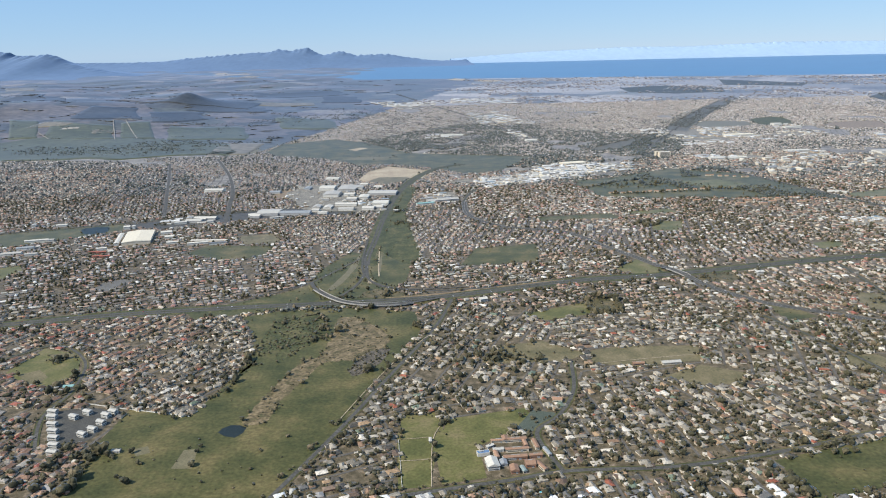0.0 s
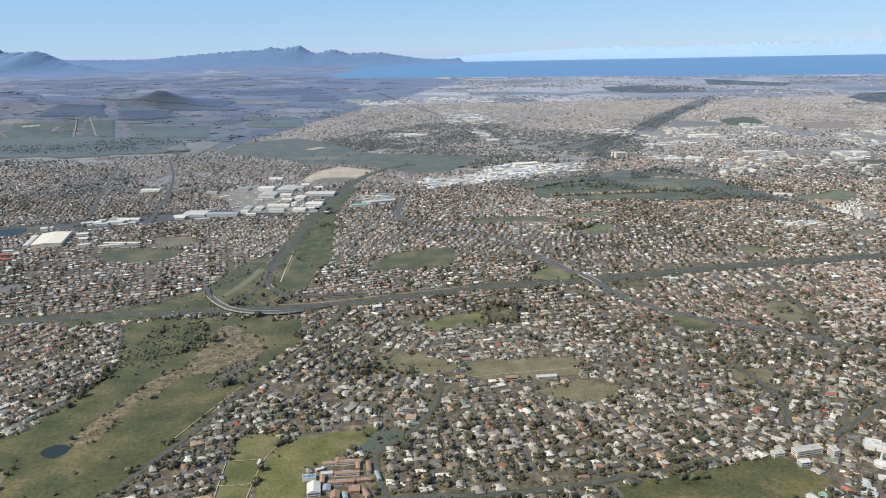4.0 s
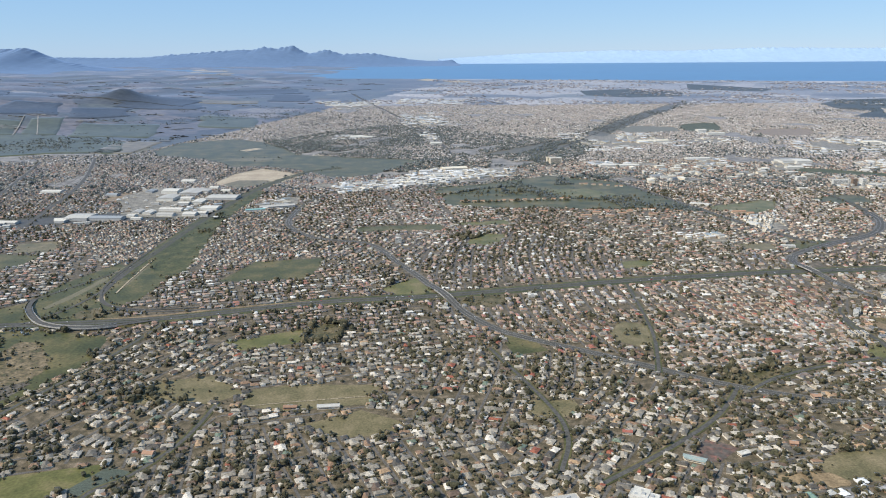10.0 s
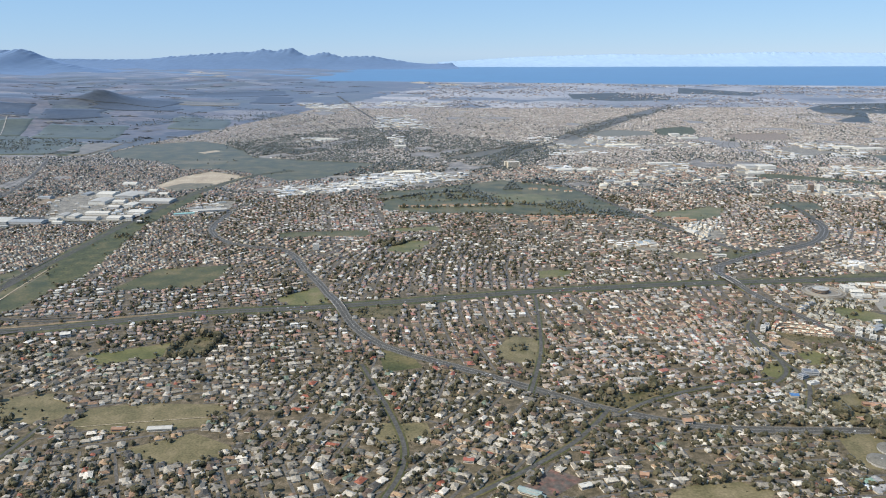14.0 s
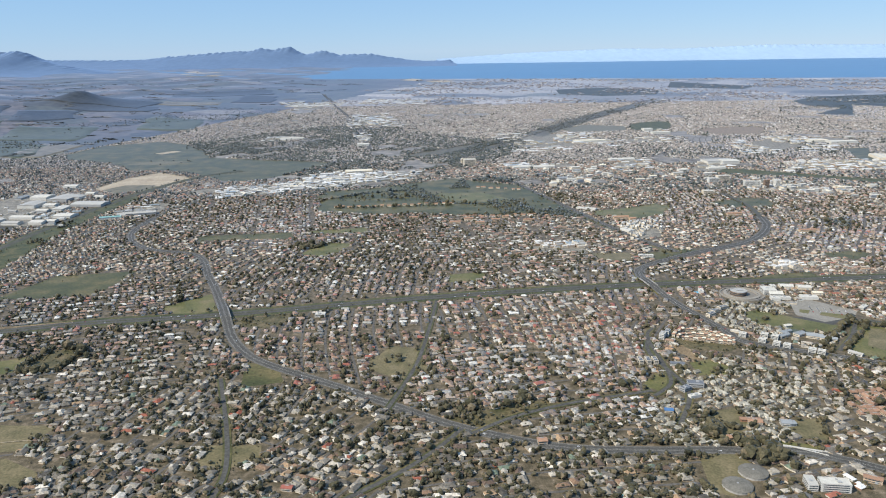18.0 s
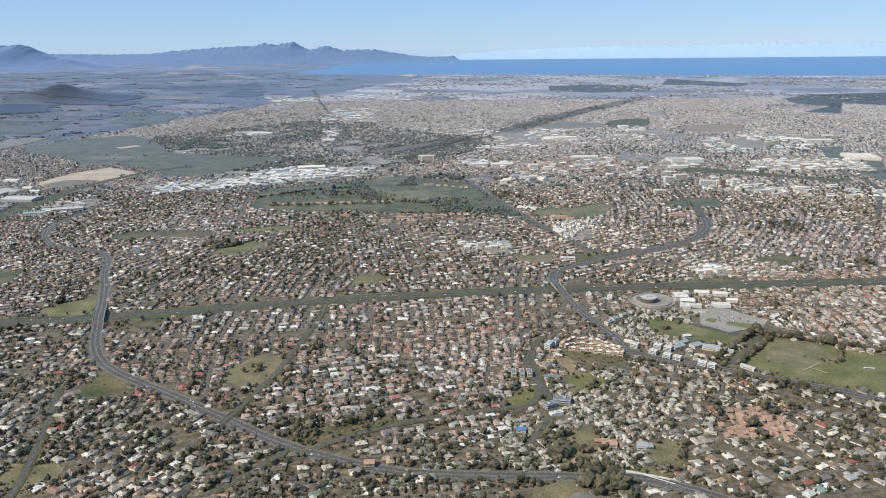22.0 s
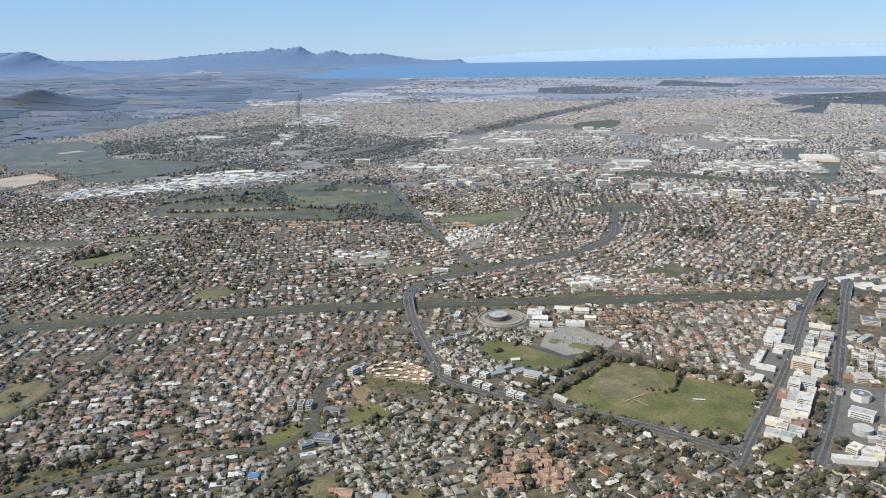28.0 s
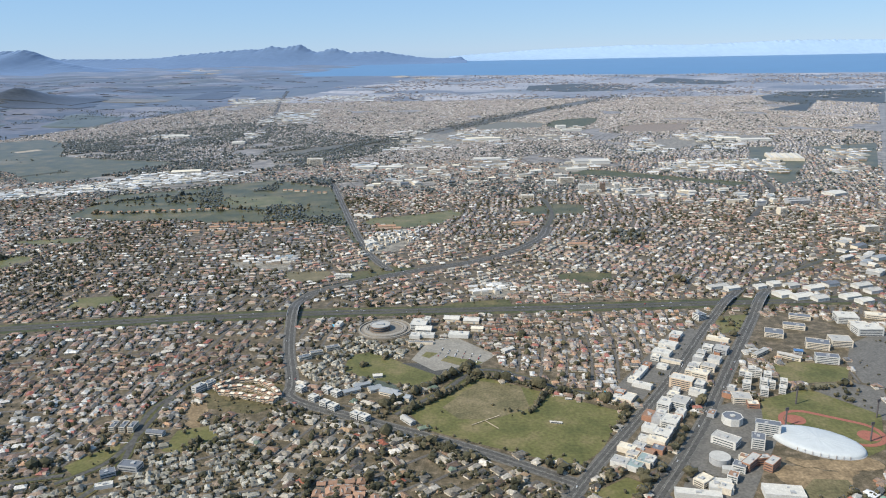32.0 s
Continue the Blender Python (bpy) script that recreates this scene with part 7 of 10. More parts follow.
for poly, kind in zip(KEEP_OUT, SOFT_GROUND):
    many = {"dry": 0.02, "scrub": 0.3, "reed": 0.12, "marsh": 0.55, "bush": 0.8, "meadow": 0.008}.get(kind, 0)
    if many and poly[:, 1].max() < 420:
        lo, hi = poly.min(0), poly.max(0)
        spot = rng.uniform(lo, hi, (int(many * (hi - lo).prod()), 2))
        BUSHES.append(spot[inside(poly, spot[:, 0], spot[:, 1])])
tree_at = np.concatenate(tree_at)
tree_at = tree_at[in_town(tree_at[:, 0], tree_at[:, 1]) | (tree_at[:, 1] > 600)]
tree_at = tree_at[~np.isin(taken(tree_at[:, 0], tree_at[:, 1]), (3, 5))]
clear = np.ones(len(tree_at), bool)
for line, width in ROAD_LINES:
    p = rounded(line, False, 1.0)
    box = (tree_at > p.min(0) - 4).all(1) & (tree_at < p.max(0) + 4).all(1)
    idx = np.flatnonzero(box)
    for part in np.array_split(idx, max(1, len(idx) // 3000)):
        if len(part):
            d = ((tree_at[part, None] - p[None]) ** 2).sum(-1).min(1)
            clear[part[d < (width / 2 + 0.55) ** 2]] = False
tree_at = np.concatenate([tree_at[clear]] + ROWS)
lead = tree_at[:, 1] - edge_of_view(tree_at[:, 0])
tree_at = tree_at[lead > -2]
tree_at = tree_at[np.argsort(lead[lead > -2])]
tree_size = np.clip(rng.lognormal(-1.15, 0.48, len(tree_at)), 0.12, 1.0)
# tall old trees in the groves and avenues
tall = np.zeros(len(tree_at), bool)
for x, y, r in GROVES:
    tall |= ((tree_at - (x, y)) ** 2).sum(1) < r * r
for x0, y0, x1, y1 in AVENUES:
    a, d = np.array((x0, y0)), np.array((x1 - x0, y1 - y0))
    u = np.clip(((tree_at - a) @ d) / (d @ d), 0, 1)[:, None]
    tall |= ((tree_at - a - u * d) ** 2).sum(1) < 0.7
tree_size[tall] = np.clip(tree_size[tall] * 1.55, 0.35, 1.5)
# old pines between the main road and the water tanks, and two on the dry park
for x, y, r in ((215.5, 174.4, 4.6), (208.8, 182.1, 1.6), (213.2, 183.6, 1.4)):
    pines = ((tree_at - (x, y)) ** 2).sum(1) < r * r
    tree_size[pines] = np.clip(tree_size[pines] * 1.6, 0.75, 1.5)
NEAR_TREES = 300
bush_at = np.concatenate(BUSHES)
v0, f0 = ico(1)
lump = v0 * (1 + rng.uniform(-0.3, 0.3, (len(v0), 1))) + (0, 0, 0.6)
size = rng.lognormal(-1.6, 0.4, len(bush_at))
v, f = spread([(lump, f0)], bush_at, rng.uniform(0, 6.28, len(bush_at)), np.c_[size, size, size * 0.8])
mesh("shrubs", v, f, LEAF, smooth=True, kind="stuff", label="low dark shrubs scattered over rough grass", category="shrubs")
def crown(level, lumps):
    """An uneven crown of some overlapping lumps."""
    v0, f0 = ico(level)
    vs, fs = [], []
    for k in range(lumps):
        t, r = rng.uniform(0, 6.28), (rng.uniform(0.25, 0.7) if k else 0.0)
        s = rng.uniform(0.35, 0.6) if lumps > 1 and k else 0.72 if lumps > 1 else 0.95
        v = v0 * s * (1 + rng.uniform(-0.32, 0.32, (len(v0), 1))) * (1, 1, 0.85)
        vs.append(v + (r * math.cos(t), r * math.sin(t), rng.uniform(0.55, 1.15) if k else 0.8))
        fs.append(f0 + k * len(v0))
    return np.concatenate(vs), np.concatenate(fs)


close = np.arange(len(tree_at)) < 14000
# trees beyond this line take the foliage colour with haze put into it
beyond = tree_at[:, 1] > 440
for use, level, lumps, leaf in ((np.arange(NEAR_TREES, 2600), 2, 4, LEAF), (np.arange(2600, 14000), 1, 4, LEAF), (np.flatnonzero(~close & ~beyond), 1, 2, LEAF), (np.flatnonzero(~close & beyond), 1, 1, HAZE_LEAF)):
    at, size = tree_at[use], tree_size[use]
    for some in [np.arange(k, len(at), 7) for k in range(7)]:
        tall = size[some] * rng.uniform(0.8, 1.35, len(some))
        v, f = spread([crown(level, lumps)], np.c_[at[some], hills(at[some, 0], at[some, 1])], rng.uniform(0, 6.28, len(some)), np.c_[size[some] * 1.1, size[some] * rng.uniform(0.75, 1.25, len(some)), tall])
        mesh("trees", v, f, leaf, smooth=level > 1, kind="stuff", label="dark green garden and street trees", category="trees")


# ---- tree belts and distant buildings beyond the town ----
belt_v, size_v = [], []
for k in range(300):
    x0, y0 = rng.uniform(-1100, 900), rng.uniform(640, 2250)
    if y0 > coast(np.array(x0)) - 30 or land_use(np.array(x0), np.array(y0)) in (0, 3) or math.hypot(x0 + 350, y0 - 1125) < 110:
        continue
    t, n = rng.normal(0, 0.5), int(rng.uniform(20, 90))
    u = rng.uniform(-0.5, 0.5, n) * rng.uniform(25, 150)
    belt_v.append(np.c_[x0 + u * math.cos(t) + rng.normal(0, 2, n), y0 + u * math.sin(t) + rng.normal(0, 2.5, n)])
    size_v.append(rng.uniform(0.4, 0.9, n))
belt_v, size_v = np.concatenate(belt_v), np.concatenate(size_v)
v0, f0 = ico(1)
lump = v0 * (1 + rng.uniform(-0.25, 0.25, (len(v0), 1))) + (0, 0, 0.9)
v, f = spread([(lump, f0)], np.c_[belt_v, hills(belt_v[:, 0], belt_v[:, 1])], rng.uniform(0, 6.28, len(belt_v)), np.c_[size_v * 1.6, size_v * 1.5, size_v * 0.7])
# hedges and shelter belts as long low banks of foliage, and pale strips of stubble between them
belts, strips = [], []
for k in range(300):
    y0 = 690 + 1500 * rng.random() ** 1.4
    x0 = rng.uniform(-0.62 * y0, 0.02 * y0 - 80)
    if land_use(np.array(x0), np.array(y0)) != 1 or math.hypot(x0 + 357, y0 - 1125) < 60:
        continue
    t, long = rng.normal(0.12, 0.35), rng.uniform(8, 26) * (1 + rng.random() ** 4) * (y0 / 1100)
    u = np.linspace(-0.5, 0.5, 9) * long
    p = np.c_[x0 + u * math.cos(t) + rng.normal(0, 0.4, 9), y0 + u * math.sin(t) + rng.normal(0, 1.6, 9)]
    pale_one = k % 4 == 0
    wide = (rng.uniform(4, 10) if pale_one else rng.uniform(0.8, 2.6)) * (y0 / 1100)
    z = land(p[:, 0], p[:, 1])
    a, f = ribbon(p, wide, z + 0.5)
    if pale_one:
        strips.append((a, f))
    else:
        b, _ = ribbon(p, wide * 0.5, z + rng.uniform(0.0, 1.0, 9))
        n = len(p)
        a = np.concatenate([a - (0, 0, 1.0), b])
        i = np.arange(n - 1)
        belts.append((a, np.concatenate([f + 2 * n, np.stack([i, i + 2 * n, i + 1 + 2 * n, i + 1], 1), np.stack([i + n, i + 1 + n, i + 1 + 3 * n, i + 3 * n], 1)])))


def gathered(pieces):
    start = np.cumsum([0] + [len(q) for q, _ in pieces])
    return np.concatenate([q for q, _ in pieces]), np.concatenate([g + s for (_, g), s in zip(pieces, start)])


mesh("hedges", *gathered(belts), HEDGE, kind="stuff", label="dark hedges and shelter belts between distant fields", category="hedges")
mesh("stubble_strips", *gathered(strips), FIELD["tan"], kind="stuff", label="pale stubble strips between distant fields", category="fields")
mesh("tree_belt", v, f, HAZE_LEAF, smooth=True, kind="stuff", label="dark tree belts between distant fields", category="trees")
spots = []
for k in range(230):
    x0, y0 = rng.uniform(-350, 1500), 1120 + 1000 * rng.random() ** 1.3
    if land_use(np.array(x0), np.array(y0)) != 2 or y0 > coast(np.array(x0)) - 60:
        continue
    n = int(rng.uniform(20, 60))
    spots.append(np.c_[x0 + rng.normal(0, 28, n), y0 + rng.normal(0, 30, n)])
spots = np.concatenate(spots)
far_house = two_part(*box_tris(0.9, 0.6, 0, 0.5), *roof_tris(1.0, 0.7, 0.5, 0.25, 0.8))
size = rng.uniform(1.2, 3.2, (len(spots), 1)) * np.c_[np.ones(len(spots)), rng.uniform(0.7, 1.3, len(spots)), np.full(len(spots), 0.55)]
v, f = spread([far_house[:2]], spots, rng.uniform(0, 3.14, len(spots)), size)
mesh("distant_houses", v, f, [ROOFS["far"]], kind="stuff", label="scattered buildings of the distant townships, paled for haze", category="houses")



def scatter(corners, n):
    """Spots spread over a patch of four corners, with an uneven edge."""
    u, w = rng.uniform(-0.05, 1.05, (2, n, 1))
    a, b, c, d = corners
    p = (a * (1 - u) + b * u) * (1 - w) + (d * (1 - u) + c * u) * w
    keep = np.array([noise.noise(Vector((x * 0.03, y * 0.015, 4))) > -0.22 for x, y in p])
    return p[keep]


shed_v, shed_f, shed_m, at = [], [], [], 0
for corners, n, small, large, turn in WORKS:
    p = scatter(corners, n)
    gap = np.ones(len(p), bool)
    for k in range(1, len(p)):
        gap[k] = (((p[:k] - p[k]) ** 2).sum(1)[gap[:k]] > (0.45 * large) ** 2).all()
    for _, x, y, w, d, *_ in FAR_BLOCKS:
        gap &= (np.abs(p[:, 0] - x) > 0.5 * (w + 0.6 * large)) | (np.abs(p[:, 1] - y) > 0.5 * (d + 0.6 * large))
    p = p[gap & (taken(p[:, 0], p[:, 1]) != 2)]
    long = rng.uniform(small, large, len(p))
    size = np.c_[long, long * rng.uniform(0.45, 0.9, len(p)), rng.uniform(0.7, 1.5, len(p))]
    way = np.full(len(p), radians(turn)) + rng.choice([0, 0, math.pi / 2], len(p)) + rng.normal(0, 0.06, len(p))
    ground_z = np.c_[p, hills(p[:, 0], p[:, 1])]
    v1, f1 = spread([box_tris(0.5, 0.5, 0, 0.7)], ground_z, way, size)
    v2, f2 = spread([roof_tris(0.51, 0.51, 0.7, 0.22, 0.02)], ground_z, way, size)
    shed_v += [v1, v2]
    shed_f += [f1 + at, f2 + at + len(v1)]
    shed_m += [np.zeros(len(f1)), np.ones(len(f2))]
    at += len(v1) + len(v2)
mesh("warehouses", np.concatenate(shed_v), np.concatenate(shed_f), [WALL, ROOFS["shed"]], np.concatenate(shed_m), kind="stuff", label="distant works quarters of white and grey sheds", category="warehouses")
wood = np.concatenate([scatter(corners, int(n * 1.5)) for corners, n in WOODS])
wood = wood[taken(wood[:, 0], wood[:, 1]) != 2]
size = np.clip(rng.lognormal(-0.85, 0.38, len(wood)), 0.2, 0.85)
wood_v, wood_f, at = [], [], 0
for k in range(4):
    some, shape = np.arange(k, len(wood), 4), crown(1, 2)
    v, f = spread([shape], np.c_[wood[some], hills(wood[some, 0], wood[some, 1])], rng.uniform(0, 6.28, len(some)), np.c_[size[some] * 1.2, size[some] * 1.1, size[some] * rng.uniform(0.9, 1.5, len(some))])
    wood_v.append(v), wood_f.append(f + at)
    at += len(v)
v, f = np.concatenate(wood_v), np.concatenate(wood_f)
mesh("woodland", v, f, HAZE_LEAF, smooth=True, kind="stuff", label="dark tall trees between distant suburbs", category="trees")

# ---- swimming pools in the gardens ----
POOL = material("pool_water", [(0.3, (0.06, 0.28, 0.36)), (0.7, (0.10, 0.38, 0.46))], 1.0, 5.0, rough=0.08, sheen=0.3)
COPING = material("pool_coping", [(0.3, (0.42, 0.38, 0.32)), (0.7, (0.52, 0.48, 0.42))], 1.0, 5.0, sheen=0.3)


def build_pool():
    ob = new("swimming_pool")
    ob.empty_display_size = 0.2
    tagged(ob, "small turquoise garden swimming pool with a pale stone edge", "pool", "garden pools")
    a = np.linspace(0, 2 * math.pi, 13)[:-1]
    ring = np.c_[0.34 * np.sign(np.cos(a)) * np.abs(np.cos(a)) ** 0.7, 0.2 * np.sign(np.sin(a)) * np.abs(np.sin(a)) ** 0.7]
    i, j = np.arange(12), (np.arange(12) + 1) % 12
    mesh("coping", np.r_[np.c_[ring * 1.25, np.full(12, 0.05)], np.c_[ring, np.full(12, 0.05)]], np.stack([i, j, j + 12, i + 12], 1), COPING, parent=ob)
    mesh("water", np.c_[ring, np.full(12, 0.045)], np.array([(0, 1, 10, 11), (1, 2, 9, 10), (2, 3, 8, 9), (3, 4, 7, 8), (4, 5, 6, 7)]), POOL, parent=ob)
    return ob


first = None
for k in rng.choice(np.arange(0, 2600), 46, replace=False):
    x, y = plots[k, 0] + 1.0 * math.sin(plots[k, 2]), plots[k, 1] - 1.0 * math.cos(plots[k, 2])
    m = pose(x, y, 0.0, 0, 0, rng.uniform(0, 180))
    if first is None:
        first = build_pool()
        first.matrix_basis = m
    else:
        copy_thing(first, m)


# ---- single buildings ----
def paint(name, c, rough=0.8, scale=1.2, grain=0.14, spread_by=0.12, sheen=0.18):
    lo, hi = [tuple(v * (1 - spread_by) for v in c), tuple(min(0.85, v * (1 + spread_by)) for v in c)]
    return material(name, [(0.3, lo), (0.7, hi)], scale, 6.0, rough, grain=grain, sheen=sheen)


WALLS = {"white": paint("white_plaster", (0.52, 0.505, 0.47)), "cream": paint("cream_plaster", (0.58, 0.51, 0.41)), "grey": paint("grey_concrete", (0.34, 0.34, 0.34)),
         "orange": paint("orange_plaster", (0.52, 0.40, 0.29)), "brick": paint("red_brick", (0.32, 0.17, 0.11), 0.9), "brown": paint("brown_cladding", (0.20, 0.14, 0.10))}
TOPS = {"white": paint("white_roof_sheet", (0.50, 0.475, 0.425), 0.7, sheen=0.1), "cream": paint("beige_roof_sheet", (0.60, 0.54, 0.43)), "grey": paint("grey_roof_sheet", (0.36, 0.345, 0.32), 0.7, sheen=0.1),
        "slate": paint("dark_slate_roof", (0.13, 0.14, 0.16), 0.6), "slateblue": paint("blue_grey_roof_sheet", (0.25, 0.265, 0.28), 0.7, sheen=0.1), "teal": paint("weathered_teal_roof", (0.23, 0.28, 0.27), 0.5),
        "skyteal": paint("bright_teal_roof", (0.20, 0.34, 0.33), 0.5), "blue": paint("blue_roof_sheet", (0.12, 0.19, 0.31), 0.6), "skyblue": paint("bright_blue_tarpaulin", (0.07, 0.15, 0.30), 0.6),
        "brown": paint("brown_tile_roof", (0.26, 0.16, 0.11), 0.9), "orange": paint("orange_tile_roof", (0.33, 0.20, 0.135), 0.85), "red": paint("red_sheet_roof", (0.28, 0.10, 0.075), 0.7),
        "pale": paint("pale_blue_grey_roof", (0.40, 0.385, 0.355), 0.7, sheen=0.1), "light": paint("light_grey_sheet_roof", (0.48, 0.455, 0.41), 0.7, sheen=0.1)}
TOPS["shed"] = TOPS["white"]
COLOUR_WORD = {"white": "white", "cream": "beige", "grey": "grey", "slate": "dark slate", "slateblue": "blue-grey", "teal": "weathered teal", "skyteal": "bright teal", "blue": "blue",
               "skyblue": "bright blue", "brown": "brown tiled", "orange": "orange tiled", "red": "red sheet-metal", "pale": "pale blue-grey", "light": "light grey"}
WALL_WORD = {"white": "white", "cream": "cream", "grey": "grey concrete", "orange": "orange plastered", "brick": "red-brick", "brown": "dark brown"}
GLASS = material("window_glass", [(0.3, (0.03, 0.04, 0.05)), (0.7, (0.06, 0.075, 0.09))], 1.0, 4.0, rough=0.15, sheen=0.3)
DOOR = paint("roller_door", (0.30, 0.32, 0.34))
WOOD = paint("dark_wood_door", (0.12, 0.07, 0.04))


def solid(w, d, z0, z1, x=0.0, y=0.0):
    """Corners and quads of a closed box."""
    v = np.array([(sx * w / 2 + x, sy * d / 2 + y, z) for z in (z0, z1) for sx, sy in ((-1, -1), (1, -1), (1, 1), (-1, 1))])
    return v, np.array([(3, 2, 1, 0), (4, 5, 6, 7), (0, 1, 5, 4), (1, 2, 6, 5), (2, 3, 7, 6), (3, 0, 4, 7)])


def joined(*some):
    vs, fs, at = [], [], 0
    for v, f in some:
        vs.append(v), fs.append(f + at)
        at += len(v)
    return np.concatenate(vs), np.concatenate(fs)


def part(name, shape, mat, parent, label="", smooth=False):
    return mesh(name, shape[0], shape[1], mat, parent=parent, label=label, smooth=smooth)


def thing(name, x, y, turn=0.0, z=0.0, label="", category="", group=""):
    ob = new(name)
    ob.empty_display_size = 0.2
    ob.matrix_basis = pose(x, y, z, 0, 0, turn)
    return tagged(ob, label, category, group)


def gable(w, d, z, rise, over=0.08, thick=0.05):
    """A pitched roof of two thin slopes with closed gable ends."""
    a, b = w / 2 + over, d / 2 + over
    v = np.array([(-a, -b, z), (a, -b, z), (a, b, z), (-a, b, z), (-a, 0, z + rise), (a, 0, z + rise), (-a, -b, z - thick), (a, -b, z - thick), (a, b, z - thick), (-a, b, z - thick)])
    f = np.array([(0, 1, 5, 4), (2, 3, 4, 5), (6, 7, 1, 0), (8, 9, 3, 2), (9, 8, 7, 6), (3, 0, 4, 4), (1, 2, 5, 5), (7, 8, 2, 1), (9, 6, 0, 3)])
    return v, f


def tri_mesh(shape):
    """Quads with a doubled corner become triangles."""
    v, f = shape
    out = []
    for q in f:
        out.append(q[:3])
        if q[2] != q[3]:
            out.append((q[0], q[2], q[3]))
    return v, np.array(out)


WINDOWS = {}


def window_mesh(length):
    key = round(length, 1)
    if key not in WINDOWS:
        v, f = solid(key, 0.02, 0, 0.15)
        ob = mesh("window", v, f, GLASS)
        WINDOWS[key] = ob.data
        bpy.data.objects.remove(ob)
    return WINDOWS[key]


def window_row(parent, length, x, y, z, turn):
    ob = new("window", window_mesh(length))
    ob.parent, ob.matrix_basis = parent, pose(x, y, z, 0, 0, turn)


SHED_TOPS = ["white", "white", "light", "grey", "light", "grey", "cream", "pale", "slateblue", "slate"]
made = [0]


def block(kind, x, y, w, d, h, turn, wall, roof):
    made[0] += 1
    pick = random.Random(made[0])
    if roof == "shed":
        roof = pick.choice(SHED_TOPS)
    near = y < 320
    kinds = {"office": ("office_building", "flat-roofed {} office building with {} roof"), "shop": ("shop_building", "low {} commercial building with a flat {} roof"),
             "shed": ("warehouse", "long {} warehouse with a low-pitched {} roof"), "hall": ("hall_building", "{} hall with a pitched {} roof"), "flat": ("apartment_block", "small {} apartment block with {} roof"),
             "stripe": ("factory", "vast {} factory shed with a striped {} roof")}
    name, text = kinds[kind]
    ob = thing(name, x, y, turn, 0, text.format(WALL_WORD[wall], COLOUR_WORD[roof]), name.replace("_", " "), name.replace("_", " ") + "s of the town")
    walls = part("wall", solid(w, d, 0, h), WALLS[wall], ob)
    if kind in ("office", "shop"):
        p = 0.07
        top = part("roof", solid(w - 2 * p, d - 2 * p, h, h + 0.03), TOPS[roof], ob)
        part("parapet", joined(solid(w + 0.02, p, h, h + 0.1, 0, -d / 2 + p / 2), solid(w + 0.02, p, h, h + 0.1, 0, d / 2 - p / 2),
                               solid(p, d - 2 * p, h, h + 0.1, -w / 2 + p / 2, 0), solid(p, d - 2 * p, h, h + 0.1, w / 2 - p / 2, 0)), WALLS[wall], ob)
        part("roof_plant", solid(min(0.7, w * 0.25), min(0.6, d * 0.25), h + 0.03, h + 0.25, pick.uniform(-0.2, 0.2) * w, pick.uniform(-0.2, 0.2) * d), WALLS["grey"], top)
        if w > 2 and near:
            part("roof_plant", solid(0.35, 0.3, h + 0.03, h + 0.15, pick.uniform(-0.3, 0.3) * w, 0.25 * d), WALLS["grey"], top)
    else:
        rise = min(0.5, 0.14 * min(w, d)) if kind in ("shed", "stripe") else 0.22 * min(w, d)
        shape = gable(w, d, h + 0.04, rise) if w >= d else gable(d, w, h + 0.04, rise)
        if w < d:
            shape = (shape[0][:, [1, 0, 2]] * (-1, 1, 1), shape[1])
        if kind == "stripe":
            n = 7
            bays = [gable(w / n, d, h + 0.04, 0.5, 0.0) for i in range(n)]
            bays = [(b[0] + ((i - n / 2 + 0.5) * w / n, 0, 0), b[1]) for i, b in enumerate(bays)]
            for i in range(n):
                part("roof", tri_mesh((solid(w / n - 0.6, d, h, h + 0.35, (i - n / 2 + 0.5) * w / n, 0))), TOPS["cream" if i % 2 else "white"], ob)
        else:
            top = part("roof", tri_mesh(shape), TOPS[roof], ob)
            if near and kind != "flat":
                part("door", solid(min(0.5, w * 0.2), 0.02, 0, h * 0.6, 0.2 * w, -d / 2 - 0.012), DOOR, walls)
            if near and w >= d:
                part("roof_vent", solid(w * 0.4, 0.12, h + rise, h + rise + 0.12), TOPS["grey"], top)
    if kind in ("office", "flat") or (kind == "hall" and near):
        floors = max(1, int(h / 0.36))
        for k in range(floors):
            z = (k + 0.32) * h / floors
            window_row(walls, w * 0.86, 0, -d / 2 - 0.012, z, 0)
            if near:
                window_row(walls, d * 0.8, -w / 2 - 0.012, 0, z, 90)
                window_row(walls, d * 0.8, w / 2 + 0.012, 0, z, 90)
                window_row(walls, w * 0.86, 0, d / 2 + 0.012, z, 0)
    return ob


block("shop", 319.5, 261.8, 3.2, 2.6, 0.8, 59, "white", "white")
block("shop", 316.0, 255.6, 2.8, 4, 0.9, 59, "white", "white")
block("shop", 313.4, 250.9, 2.8, 4, 0.9, 59, "white", "white")
block("shop", 314.3, 246.6, 1.5, 4.5, 0.6, 59, "cream", "grey")
block("shop", 306.2, 240.3, 6, 1.5, 0.8, 59, "white", "white")
block("shop", 305.2, 234.2, 1.5, 4, 0.8, 59, "white", "white")
block("shop", 311.7, 243.6, 1.8, 2.2, 0.7, 59, "white", "white")
block("shop", 300.5, 229.2, 3.6, 4, 0.6, 59, "cream", "white")
block("shop", 328.6, 259.1, 1.6, 5, 0.7, 59, "cream", "cream")
block("office", 324.4, 253.3, 2, 2.2, 1.1, 59, "white", "white")
block("office", 327.0, 252.0, 3, 3, 1.2, 59, "grey", "grey")
block("shop", 323.9, 246.8, 2.6, 2.6, 1.0, 59, "white", "grey")
block("office", 321.3, 242.7, 2.6, 3, 1.1, 59, "cream", "grey")
